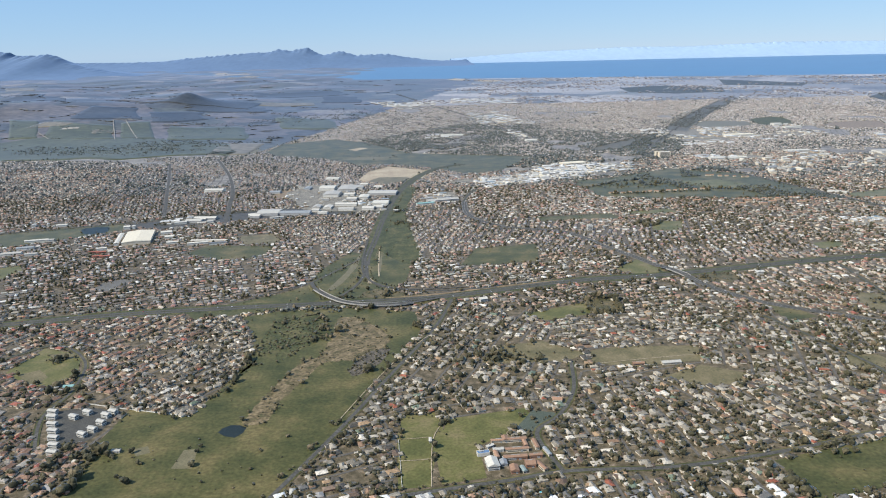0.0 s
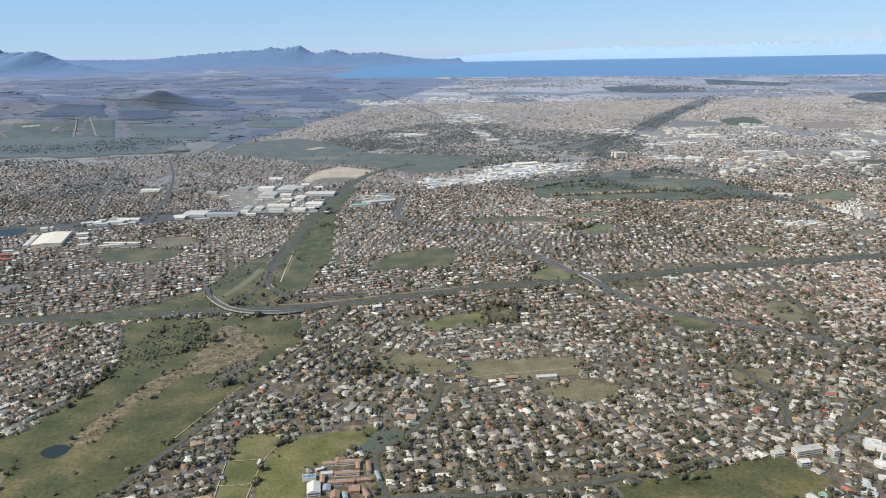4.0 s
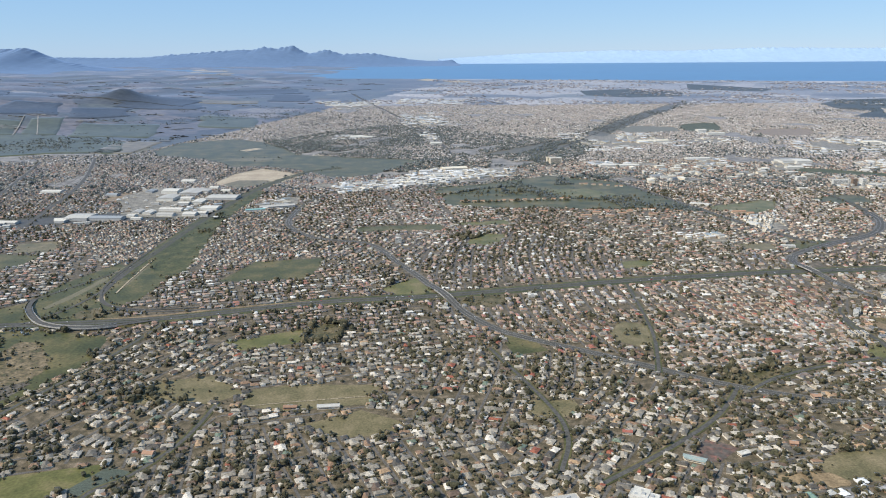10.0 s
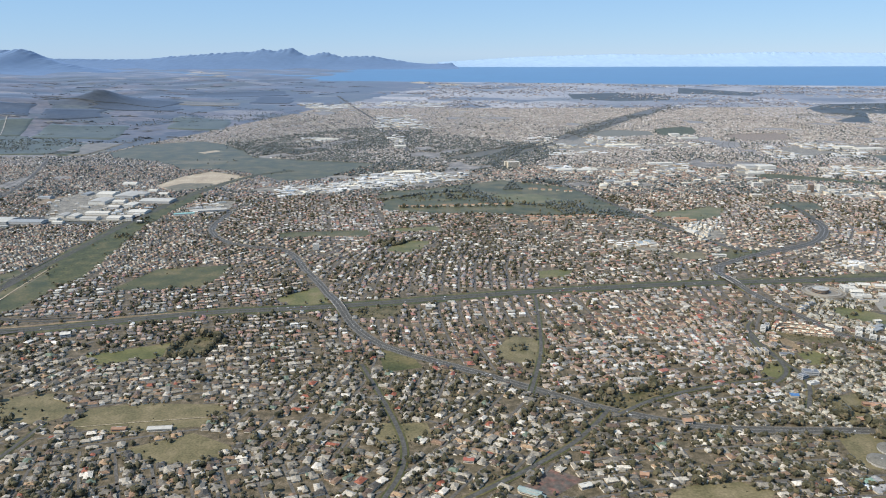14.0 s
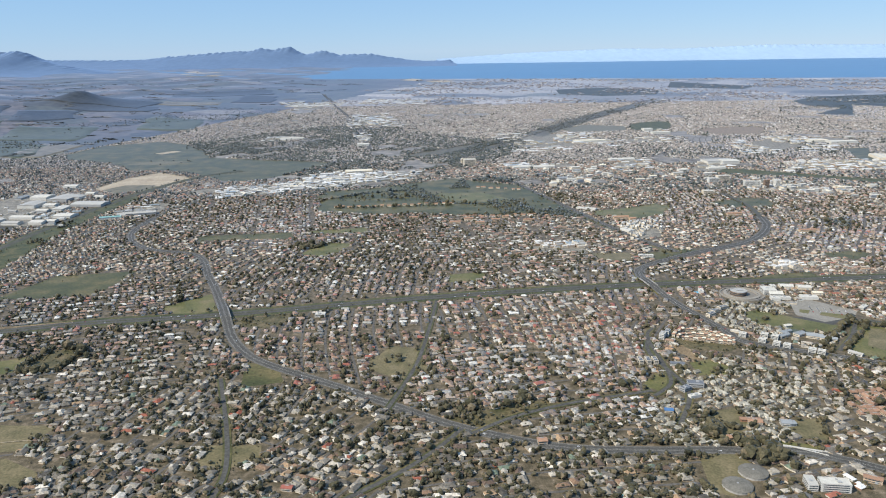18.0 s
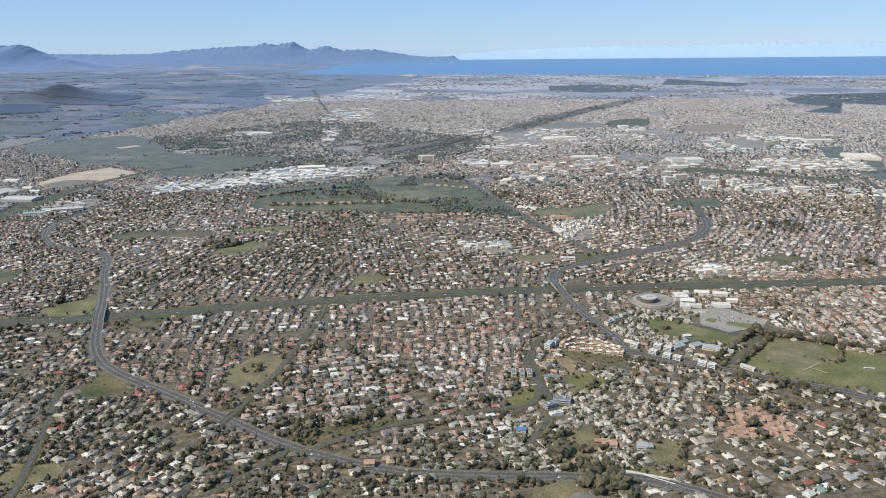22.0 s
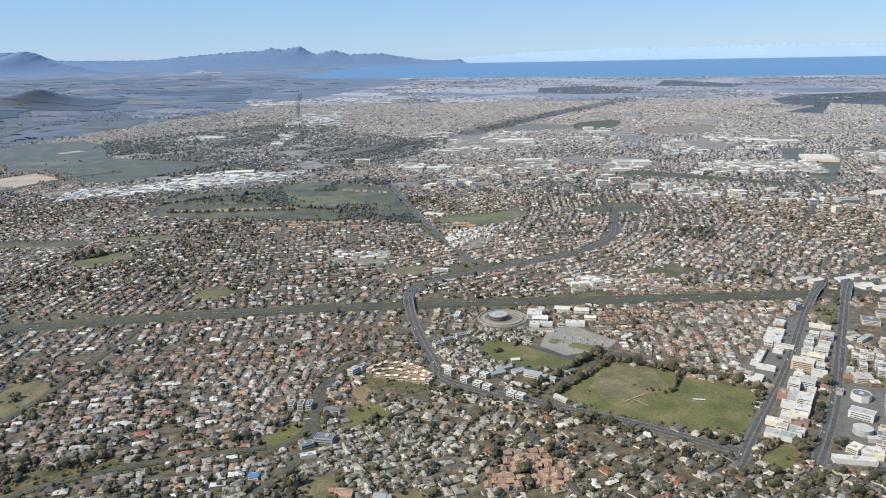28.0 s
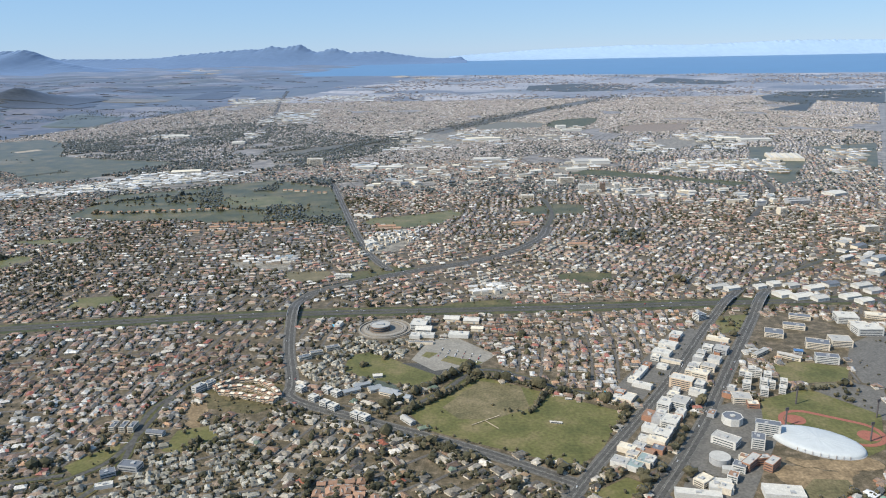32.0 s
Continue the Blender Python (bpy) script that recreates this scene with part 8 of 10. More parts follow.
block("shop", 318.8, 243.9, 2.2, 2, 0.8, 59, "white", "white")
block("office", 318.3, 238.6, 2.6, 3.4, 1.4, 59, "cream", "cream")
block("office", 313.3, 234.3, 3, 4.6, 2.1, 59, "orange", "white")
block("office", 316.4, 232.8, 2.4, 2, 1.7, 59, "grey", "white")
block("shop", 315.3, 230.6, 2, 3, 1.0, 59, "white", "white")
block("office", 307.5, 225.0, 3.4, 2.4, 1.5, 59, "white", "white")
block("office", 310.5, 225.5, 3.4, 3, 1.6, 59, "white", "grey")
block("shop", 303.8, 220.7, 3, 2.8, 1.0, 59, "brick", "brown")
block("office", 306.8, 218.5, 3.4, 3, 1.2, 59, "white", "white")
block("shop", 302.4, 216.2, 2, 2.4, 1.0, 59, "white", "white")
block("office", 304.1, 213.7, 2.4, 3, 1.2, 59, "white", "white")
block("shop", 302.6, 211.5, 1.6, 3.2, 1.0, 59, "cream", "cream")
block("shop", 296.9, 209.2, 2, 3, 0.9, 59, "cream", "cream")
block("shop", 299.5, 207.9, 2.2, 3.4, 0.8, 59, "brick", "brown")
block("shop", 294.9, 204.8, 2.4, 2.8, 0.9, 59, "white", "grey")
block("shop", 297.1, 203.6, 2.4, 2.4, 0.9, 59, "white", "teal")
block("shop", 299.2, 205.2, 3, 2.4, 1.0, 59, "cream", "teal")
block("office", 329.3, 239.6, 1.6, 1.6, 1.9, 70, "white", "white")
block("office", 327.5, 236.7, 1.8, 1.4, 1.7, 70, "white", "white")
block("office", 326.0, 233.4, 1.6, 1.6, 1.5, 70, "white", "white")
block("office", 330.4, 238.9, 1.2, 1.4, 1.6, 70, "white", "white")
block("office", 331.4, 236.7, 1.7, 1.5, 1.95, 70, "white", "white")
block("office", 329.6, 233.9, 1.6, 1.5, 1.75, 70, "white", "white")
block("office", 328.5, 230.6, 1.8, 1.5, 1.45, 70, "white", "white")
block("office", 331.1, 233.6, 1.2, 1.4, 1.5, 70, "white", "white")
block("office", 333.5, 233.7, 1.6, 1.4, 1.8, 70, "white", "white")
block("office", 332.4, 231.5, 1.4, 1.3, 1.4, 70, "white", "white")
block("office", 323.0, 227.9, 3.6, 3, 1.2, -8, "cream", "grey")
block("office", 324.4, 225.6, 2.2, 2, 0.9, -8, "brick", "cream")
block("office", 323.1, 215.0, 1.8, 4.2, 2.3, 70, "white", "slate")
block("office", 319.8, 210.7, 2.6, 2.2, 2.0, 70, "white", "slate")
block("office", 314.6, 211.6, 2.6, 4.4, 1.4, 50, "white", "grey")
block("office", 316.3, 204.4, 1.5, 4.4, 1.4, -45, "brick", "pale")
block("office", 319.6, 203.9, 1.5, 3.2, 1.4, -45, "brick", "pale")
block("office", 318.5, 205.2, 2.5, 1.2, 1.3, 10, "brick", "pale")
block("shop", 309.2, 197.9, 3.6, 3, 0.9, -10, "white", "white")
block("shop", 305.0, 195.5, 7, 1.6, 0.9, -10, "white", "white")
block("office", 306.9, 199.1, 2.8, 2, 1.1, 40, "cream", "cream")
block("shop", 318.3, 196.1, 6, 3, 0.9, -8, "white", "white")
block("office", 342.8, 262.2, 4.2, 3.6, 1.1, -20, "cream", "slate")
block("office", 349.5, 266.9, 5, 2.4, 1.0, -20, "cream", "slate")
block("office", 353.7, 273.5, 5, 2.2, 0.9, -20, "cream", "slate")
block("office", 349.7, 254.7, 5, 3.2, 1.5, -20, "cream", "slate")
block("office", 355.6, 256.4, 4.6, 4, 1.5, -10, "cream", "grey")
block("office", 348.0, 246.4, 4.8, 2.2, 1.6, -15, "white", "slate")
block("office", 364.2, 271.5, 5, 4.4, 1.7, -10, "white", "white")
block("office", 364.7, 266.1, 4, 3, 1.5, -10, "cream", "white")
block("office", 365.3, 263.3, 6, 4, 1.7, 0, "white", "white")
block("office", 372.8, 273.7, 5, 2.5, 1.0, -20, "cream", "cream")
block("hall", 335.1, 250.4, 5, 1.2, 0.9, 40, "cream", "grey")
block("hall", 340.8, 248.4, 5, 1.2, 0.9, -38, "cream", "grey")
block("hall", 343.9, 251.2, 1.8, 1.2, 0.8, -15, "white", "skyblue")
block("shed", 356.7, 291.5, 4, 4, 0.9, 20, "white", "shed")
block("shed", 361.2, 289.4, 6, 3.4, 0.9, 20, "white", "shed")
block("shed", 365.1, 287.9, 4, 3.4, 0.9, 20, "white", "shed")
block("shed", 374.0, 289.1, 5, 3, 0.9, 20, "white", "shed")
block("shed", 375.9, 285.3, 4, 3, 0.9, 20, "white", "shed")
block("shed", 362.2, 299.0, 3.5, 3, 0.9, 20, "white", "shed")
block("shed", 367.6, 296.8, 5, 3, 0.9, 20, "white", "shed")
block("shed", 358.0, 300.7, 3, 3, 0.9, 20, "white", "shed")
block("shed", 373.9, 300.3, 4, 3, 0.9, 20, "white", "shed")
block("shed", 381.8, 298.5, 5, 3, 0.9, 20, "white", "shed")
block("shed", 382.6, 293.9, 4, 3, 0.9, 20, "white", "shed")
block("shed", 353.0, 298.2, 3, 2.4, 0.9, 20, "white", "shed")
block("shed", 341.1, 298.5, 6, 2.5, 0.9, 20, "white", "shed")
block("shed", 344.6, 296.8, 4, 2.5, 0.9, 20, "white", "shed")
block("office", 257.1, 268.4, 4.0, 4.4, 1.6, -8, "white", "white")
block("office", 259.1, 270.1, 1.6, 2, 2.0, -8, "white", "white")
block("shop", 256.5, 262.0, 2.6, 2.6, 0.8, -8, "white", "white")
block("shop", 259.5, 262.3, 3.4, 1.6, 0.8, -8, "white", "white")
block("shop", 267.1, 262.6, 5, 2.6, 0.8, -8, "white", "white")
block("shop", 258.1, 258.0, 6, 1, 0.5, -5, "cream", "slate")
block("shed", 265.2, 273.9, 4, 3, 0.7, -8, "cream", "shed")
block("shed", 270.3, 272.6, 4, 3, 0.7, -8, "cream", "shed")
block("shed", 271.7, 266.6, 3, 2, 0.7, -8, "cream", "shed")
block("hall", 278.5, 253.0, 3, 1.4, 0.7, 40, "white", "white")
block("shop", 236.4, 269.8, 1.4, 3, 0.9, -10, "white", "white")
block("shop", 230.7, 272.8, 1.6, 1.4, 0.7, -10, "cream", "grey")
block("office", 232.0, 248.7, 3, 1.4, 1.0, 35, "cream", "slate")
block("office", 234.3, 251.3, 3, 1.2, 1.0, 25, "cream", "slate")
block("office", 237.5, 254.3, 3.2, 1.3, 1.0, 25, "cream", "slate")
block("office", 234.8, 232.7, 1.8, 1.5, 1.1, -35, "white", "white")
block("office", 238.3, 228.5, 1.8, 1.5, 1.1, -35, "white", "white")
block("office", 240.4, 232.1, 1.8, 1.5, 1.1, -35, "white", "white")
block("office", 242.5, 230.6, 1.8, 1.5, 1.1, -35, "white", "white")
block("office", 241.0, 226.1, 1.8, 1.5, 1.1, -35, "white", "white")
block("office", 243.0, 224.6, 1.8, 1.5, 1.1, -35, "white", "white")
block("office", 247.9, 221.3, 1.8, 1.5, 1.1, -35, "white", "white")
block("office", 249.7, 220.2, 1.8, 1.5, 1.1, -35, "white", "white")
block("hall", 245.4, 231.9, 3.6, 1.4, 0.7, 28, "cream", "slateblue")
block("hall", 247.1, 234.5, 3.6, 1.2, 0.7, 28, "cream", "slateblue")
block("hall", 250.1, 232.9, 2.6, 2, 0.7, 28, "cream", "slateblue")
block("hall", 253.4, 231.3, 4, 2.2, 0.7, -25, "cream", "slateblue")
block("hall", 256.1, 229.3, 4, 1.6, 0.7, -25, "cream", "slateblue")
block("hall", 249.9, 239.4, 2, 1.2, 0.5, 10, "white", "white")
block("hall", 258.0, 219.6, 1.2, 3.4, 0.6, 40, "white", "grey")
block("office", 213.3, 232.8, 2.6, 1.4, 1.4, 60, "white", "grey")
block("office", 215.1, 234.6, 2.2, 1.2, 1.4, 60, "white", "slate")
block("office", 203.0, 216.7, 1.1, 2.6, 1.1, 0, "cream", "slate")
block("office", 204.9, 216.7, 1.1, 2.6, 1.1, 0, "cream", "slate")
block("office", 206.6, 216.6, 1.1, 2.6, 1.1, 0, "cream", "slate")
block("hall", 211.6, 214.8, 3.4, 1.2, 0.7, -10, "white", "slate")
block("office", 212.1, 203.3, 3.6, 2, 1.0, -10, "grey", "slate")
block("office", 209.2, 201.1, 2.4, 1.6, 0.9, 30, "grey", "slate")
block("shop", 210.1, 197.8, 2.8, 1.2, 0.6, 20, "white", "white")
block("hall", 224.4, 184.8, 2.0, 1.8, 0.7, -8, "white", "slateblue")
block("hall", 215.6, 177.8, 1.4, 1.6, 0.6, -10, "white", "grey")
block("hall", 202.3, 191.1, 1.8, 1.4, 0.6, -10, "cream", "skyblue")
block("hall", 217.8, 186.6, 4, 1.2, 0.5, -8, "brick", "brown")
block("hall", 258.4, 266.2, 4, 3, 0.8, -8, "white", "white")
block("office", 108.1, 139.6, 6, 1.8, 1.3, 12, "cream", "grey")
block("office", 102.0, 139.2, 2.4, 1.4, 0.9, 12, "cream", "grey")
block("office", 113.0, 138.7, 1.4, 1.8, 1.5, 12, "cream", "grey")
block("hall", 105.5, 135.7, 2, 1.4, 0.9, 10, "white", "white")
block("shop", 122.7, 141.7, 3.0, 3.0, 0.9, -30, "white", "white")
block("shop", 124.2, 140.3, 2.6, 2.6, 0.8, -30, "white", "white")
block("shop", 121.8, 141.6, 2.2, 2.6, 0.7, -30, "white", "grey")
block("hall", 137.0, 152.8, 5, 0.8, 0.5, -28, "cream", "teal")
block("hall", 16.6, 140.6, 4.6, 0.9, 0.7, 4, "cream", "brown")
block("hall", 16.5, 136.6, 4.8, 0.9, 0.7, 4, "cream", "brown")
block("hall", 15.8, 133.6, 4.8, 1, 0.7, 4, "brick", "brown")
block("hall", 18.5, 131.1, 2, 2, 0.7, 4, "brick", "brown")
block("hall", 15.1, 129.2, 1.6, 2.2, 0.7, 4, "brick", "brown")
block("hall", 14.4, 140.9, 1.2, 1.8, 0.7, 4, "cream", "brown")
block("hall", 10.9, 131.2, 2.4, 3.4, 0.9, 8, "white", "white")
block("shop", 9.4, 135.5, 2.6, 1.2, 0.7, 8, "white", "blue")
block("shop", 14.6, 133.5, 2.8, 1, 0.4, 4, "grey", "grey")
block("hall", 16.9, 129.2, 0.8, 2, 0.5, 14, "cream", "teal")
block("hall", 20.6, 130.1, 0.8, 3.4, 0.6, 25, "cream", "brown")
block("hall", -1.5, 141.5, 0.5, 1.4, 0.5, 0, "white", "white")
block("flat", -89.2, 157.0, 2.2, 1.2, 0.9, -12, "white", "pale")
block("flat", -87.4, 153.4, 2.2, 1.2, 0.9, -12, "white", "pale")
block("flat", -85.7, 150.2, 2.2, 1.2, 0.9, -12, "white", "pale")
block("flat", -84.1, 147.1, 2.2, 1.2, 0.9, -12, "white", "pale")
block("flat", -82.5, 143.9, 2.2, 1.2, 0.9, -12, "white", "pale")
block("flat", -81.3, 140.8, 2.2, 1.2, 0.9, -12, "white", "pale")
block("flat", -90.3, 159.6, 2.2, 1.2, 0.9, -12, "white", "pale")
block("flat", -81.8, 158.8, 2.0, 1.2, 0.9, -25, "white", "pale")
block("flat", -76.8, 157.1, 2.0, 1.2, 0.9, -25, "white", "pale")
block("flat", -75.8, 158.7, 2.0, 1.2, 0.9, -25, "white", "pale")
block("flat", -76.5, 153.6, 2.0, 1.2, 0.9, -25, "white", "pale")
block("flat", -77.1, 150.5, 2.0, 1.2, 0.9, -25, "white", "pale")
block("flat", -78.4, 148.3, 2.0, 1.2, 0.9, -25, "white", "pale")
block("flat", -84.1, 156.7, 2.0, 1.2, 0.9, -25, "white", "pale")
block("hall", -92.9, 173.2, 2.4, 1.4, 0.7, 10, "white", "skyteal")
block("hall", -68.0, 141.0, 1.8, 0.9, 0.5, -5, "white", "grey")
block("shed", -134.4, 331.0, 12, 22, 1.4, 14, "cream", "cream")
block("shed", -142.6, 329.0, 2.0, 20, 1.1, 14, "white", "white")
block("shed", -148.0, 352.2, 3, 3, 1.3, 14, "white", "white")
block("shed", -145.1, 353.1, 1.4, 3, 1.3, 14, "white", "white")
block("shed", -125.1, 340.9, 5, 3, 0.9, 14, "white", "shed")
block("shed", -120.6, 331.7, 4, 3, 0.9, 14, "white", "shed")
block("shed", -115.7, 320.7, 5, 2, 0.9, 14, "white", "shed")
block("shed", -198.7, 363.3, 2, 4, 0.9, 14, "white", "shed")
block("shed", -183.9, 361.6, 5, 2, 0.9, 14, "white", "shed")
block("shed", -180.8, 330.6, 10, 2, 0.9, 14, "white", "shed")
block("shed", -174.5, 331.0, 3, 2, 0.9, 14, "white", "shed")
block("shed", -179.0, 317.4, 7, 2.6, 0.9, 14, "white", "shed")
block("shed", -180.1, 308.1, 8, 3, 0.9, 14, "white", "shed")
block("shed", -170.8, 306.3, 5, 2, 0.9, 14, "white", "shed")
block("shed", -143.7, 312.8, 4, 1.6, 0.9, 14, "white", "shed")
block("shed", -124.9, 361.1, 6, 2.6, 0.9, 14, "white", "shed")
block("shed", -116.7, 366.6, 5, 2, 0.9, 14, "white", "shed")
block("shed", -110.6, 362.0, 3, 3, 0.9, 14, "white", "shed")
block("shed", -90.2, 375.4, 9, 4, 0.9, 14, "white", "shed")
block("shed", -78.4, 367.3, 7, 2, 0.9, 14, "white", "shed")
block("shed", -103.8, 318.5, 9, 1.8, 0.9, 14, "white", "shed")
block("shed", -94.8, 317.6, 7, 1.8, 0.9, 14, "white", "shed")
block("hall", -144.6, 306.4, 4, 1.3, 0.9, 14, "brick", "red")
block("hall", -140.0, 299.7, 4, 1.3, 0.9, 14, "brick", "red")
block("hall", -141.0, 306.1, 4, 1.3, 0.9, 14, "brick", "red")
block("hall", -136.6, 299.3, 4, 1.3, 0.9, 14, "brick", "red")
block("hall", 161.0, 373.3, 5, 1.6, 0.7, 5, "orange", "orange")
block("hall", 167.4, 379.8, 4, 1.6, 0.7, 5, "orange", "orange")
block("hall", 172.2, 371.8, 4, 1.4, 0.7, 5, "orange", "orange")
block("hall", 179.6, 377.2, 4, 1.4, 0.7, 5, "orange", "orange")
block("hall", 194.6, 375.6, 5, 1.4, 0.7, 5, "orange", "orange")
block("hall", 184.7, 382.8, 3, 1.4, 0.7, 5, "orange", "orange")
block("hall", 237.1, 377.8, 7, 2, 0.8, 5, "orange", "orange")
block("hall", 290.3, 381.3, 7, 1.6, 0.8, 5, "orange", "orange")
block("hall", 308.0, 347.7, 7, 1.6, 0.8, 5, "orange", "orange")
block("hall", 241.5, 374.3, 3, 2, 0.8, 5, "orange", "orange")
block("hall", 141.8, 383.7, 4, 1.5, 0.7, 5, "orange", "orange")
block("shed", 50.1, 477.4, 5.3, 2.6, 0.7, 19, "grey", "shed")
block("shed", 53.2, 456.8, 2.7, 2.1, 1.0, 22, "grey", "shed")
block("shed", 96.5, 467.0, 3.3, 2.7, 1.0, 98, "white", "shed")
block("shed", 123.0, 506.2, 3.4, 3.3, 1.0, 27, "grey", "shed")
block("shed", 43.7, 453.7, 3.7, 1.3, 1.0, 13, "cream", "shed")
block("shed", 93.6, 494.0, 5.0, 2.9, 0.8, 24, "cream", "shed")
block("shed", 93.2, 470.2, 3.9, 3.0, 1.1, 28, "white", "shed")
block("shed", 73.0, 476.9, 2.8, 2.9, 0.8, 15, "cream", "shed")
block("shed", 86.9, 486.6, 4.5, 1.6, 0.8, 26, "cream", "shed")
block("shed", 83.3, 463.8, 3.0, 3.2, 0.8, 113, "cream", "shed")
block("shed", 86.1, 463.5, 5.2, 3.1, 0.7, 10, "grey", "shed")
block("shed", 58.7, 481.6, 5.5, 1.4, 0.8, 28, "grey", "shed")
block("shed", 117.3, 485.5, 3.1, 2.5, 1.1, 114, "white", "shed")
block("shed", 70.1, 469.8, 4.8, 2.8, 1.0, 13, "grey", "shed")
block("shed", 83.4, 495.2, 4.1, 2.5, 1.1, 8, "grey", "shed")
block("shed", 85.9, 493.9, 5.0, 2.1, 0.9, 17, "cream", "shed")
block("shed", 70.1, 480.0, 4.1, 1.4, 1.0, 22, "cream", "shed")
block("shed", 96.9, 467.0, 5.4, 3.0, 1.1, 104, "cream", "shed")
block("shed", 80.7, 485.8, 3.2, 2.5, 0.9, 22, "grey", "shed")
block("shed", 50.6, 468.8, 3.7, 2.9, 0.7, 20, "white", "shed")
block("shed", 72.2, 466.8, 3.5, 1.6, 1.2, 12, "white", "shed")
block("shed", 64.4, 476.7, 3.1, 2.5, 1.2, 108, "white", "shed")
block("shed", 91.6, 467.5, 6.0, 1.5, 1.0, 9, "cream", "shed")
block("shed", 91.1, 497.1, 5.1, 3.4, 1.0, 10, "white", "shed")
block("shed", 72.0, 461.2, 3.1, 2.8, 0.9, 25, "white", "shed")
block("shed", 66.6, 476.7, 5.1, 2.4, 1.1, 12, "grey", "shed")
block("shed", 74.4, 462.3, 4.4, 3.5, 0.7, 26, "grey", "shed")
block("shed", 95.6, 482.6, 4.7, 3.3, 1.0, 21, "grey", "shed")
block("shed", 95.9, 492.2, 4.8, 2.6, 1.1, 9, "grey", "shed")
block("shed", 81.3, 464.8, 4.7, 2.7, 0.9, 25, "grey", "shed")
block("shed", 46.8, 449.9, 5.5, 3.5, 0.8, 119, "white", "shed")
block("shed", 74.8, 486.6, 3.7, 2.8, 0.8, 24, "grey", "shed")
block("shed", 103.9, 511.0, 5.3, 2.2, 0.9, 15, "grey", "shed")
block("shed", 116.1, 507.1, 4.3, 1.5, 1.0, 29, "cream", "shed")
block("shed", 51.9, 461.0, 5.6, 1.6, 0.9, 26, "cream", "shed")
block("shed", 76.1, 470.7, 4.8, 2.0, 1.0, 115, "grey", "shed")
block("shed", 83.3, 487.7, 3.9, 3.4, 0.8, 8, "white", "shed")
block("shed", 105.4, 470.6, 3.1, 1.8, 0.8, 20, "grey", "shed")
block("shed", 110.2, 503.7, 5.5, 2.3, 1.1, 120, "cream", "shed")
block("shed", 80.2, 473.7, 4.4, 1.6, 1.0, 30, "cream", "shed")
block("shed", 43.3, 456.3, 3.5, 1.5, 0.8, 31, "cream", "shed")
block("shed", 83.5, 484.1, 4.2, 3.2, 1.1, 103, "white", "shed")
block("shed", 111.7, 492.6, 4.7, 3.0, 1.0, 21, "cream", "shed")
block("shed", 61.5, 483.0, 6.0, 1.2, 1.0, 14, "cream", "shed")
block("shed", 46.5, 467.6, 3.5, 2.3, 0.9, 11, "cream", "shed")
block("shed", 123.1, 517.2, 5.8, 1.9, 1.1, 19, "white", "shed")
block("shed", 288.8, 495.7, 5.9, 1.6, 1.1, -1, "grey", "shed")
block("shed", 309.2, 511.6, 3.4, 1.8, 1.2, 4, "white", "shed")
block("shed", 251.0, 513.5, 5.5, 2.9, 1.4, 5, "cream", "shed")
block("shed", 254.7, 524.2, 3.3, 2.9, 1.3, 6, "white", "shed")
block("shed", 297.3, 475.7, 2.6, 1.3, 1.3, 8, "grey", "shed")
block("shed", 282.0, 484.9, 2.6, 3.9, 1.4, 99, "grey", "shed")
block("shed", 245.0, 490.8, 3.2, 2.7, 1.4, 18, "grey", "shed")
block("shed", 233.5, 472.1, 2.8, 1.7, 1.3, 91, "white", "shed")
block("shed", 224.6, 475.7, 2.3, 1.3, 1.4, 97, "cream", "shed")
block("shed", 235.3, 473.8, 5.8, 3.1, 1.2, 21, "grey", "shed")
block("shed", 278.0, 530.2, 2.6, 2.9, 1.3, 16, "grey", "shed")
block("shed", 249.3, 508.1, 3.4, 2.2, 1.0, 2, "cream", "shed")
block("shed", 237.6, 482.0, 4.0, 2.1, 1.4, 3, "cream", "shed")
block("shed", 233.3, 496.6, 4.8, 2.1, 1.2, 18, "cream", "shed")
block("shed", 241.7, 489.8, 2.5, 1.3, 0.9, 17, "white", "shed")
block("shed", 257.0, 501.4, 4.3, 1.7, 0.9, 19, "white", "shed")
block("shed", 253.5, 503.4, 3.4, 3.3, 1.3, 100, "grey", "shed")
block("shed", 258.6, 493.5, 4.9, 2.8, 1.4, 89, "cream", "shed")
block("shed", 262.1, 531.9, 3.9, 3.5, 1.2, 0, "grey", "shed")
block("shed", 304.0, 499.8, 3.6, 3.4, 0.9, 107, "white", "shed")
block("shed", 223.0, 519.7, 4.5, 3.2, 1.2, 95, "white", "shed")
block("shed", 296.0, 515.7, 3.1, 1.1, 1.0, -1, "cream", "shed")
block("shed", 272.0, 475.9, 5.4, 1.9, 1.2, 10, "white", "shed")
block("shed", 242.3, 474.8, 6.1, 3.4, 1.1, 112, "cream", "shed")
block("shed", 256.0, 496.9, 3.0, 1.4, 1.3, 12, "white", "shed")
block("shed", 227.9, 485.3, 5.6, 3.9, 1.1, 8, "grey", "shed")
block("shed", 290.0, 487.2, 2.8, 2.1, 0.9, 16, "white", "shed")
block("shed", 310.9, 475.5, 2.6, 2.3, 1.4, 6, "grey", "shed")
block("shed", 296.9, 483.5, 2.9, 2.6, 0.9, 11, "white", "shed")
block("shed", 241.8, 478.3, 3.9, 1.7, 1.2, 0, "white", "shed")
block("shed", 333.6, 533.7, 2.8, 2.5, 0.8, 0, "cream", "shed")
block("shed", 219.3, 465.0, 4.6, 3.8, 1.4, 89, "cream", "shed")
block("shed", 293.0, 535.8, 2.3, 3.6, 1.0, 11, "cream", "shed")
block("shed", 299.8, 494.7, 6.6, 2.5, 1.4, 12, "cream", "shed")
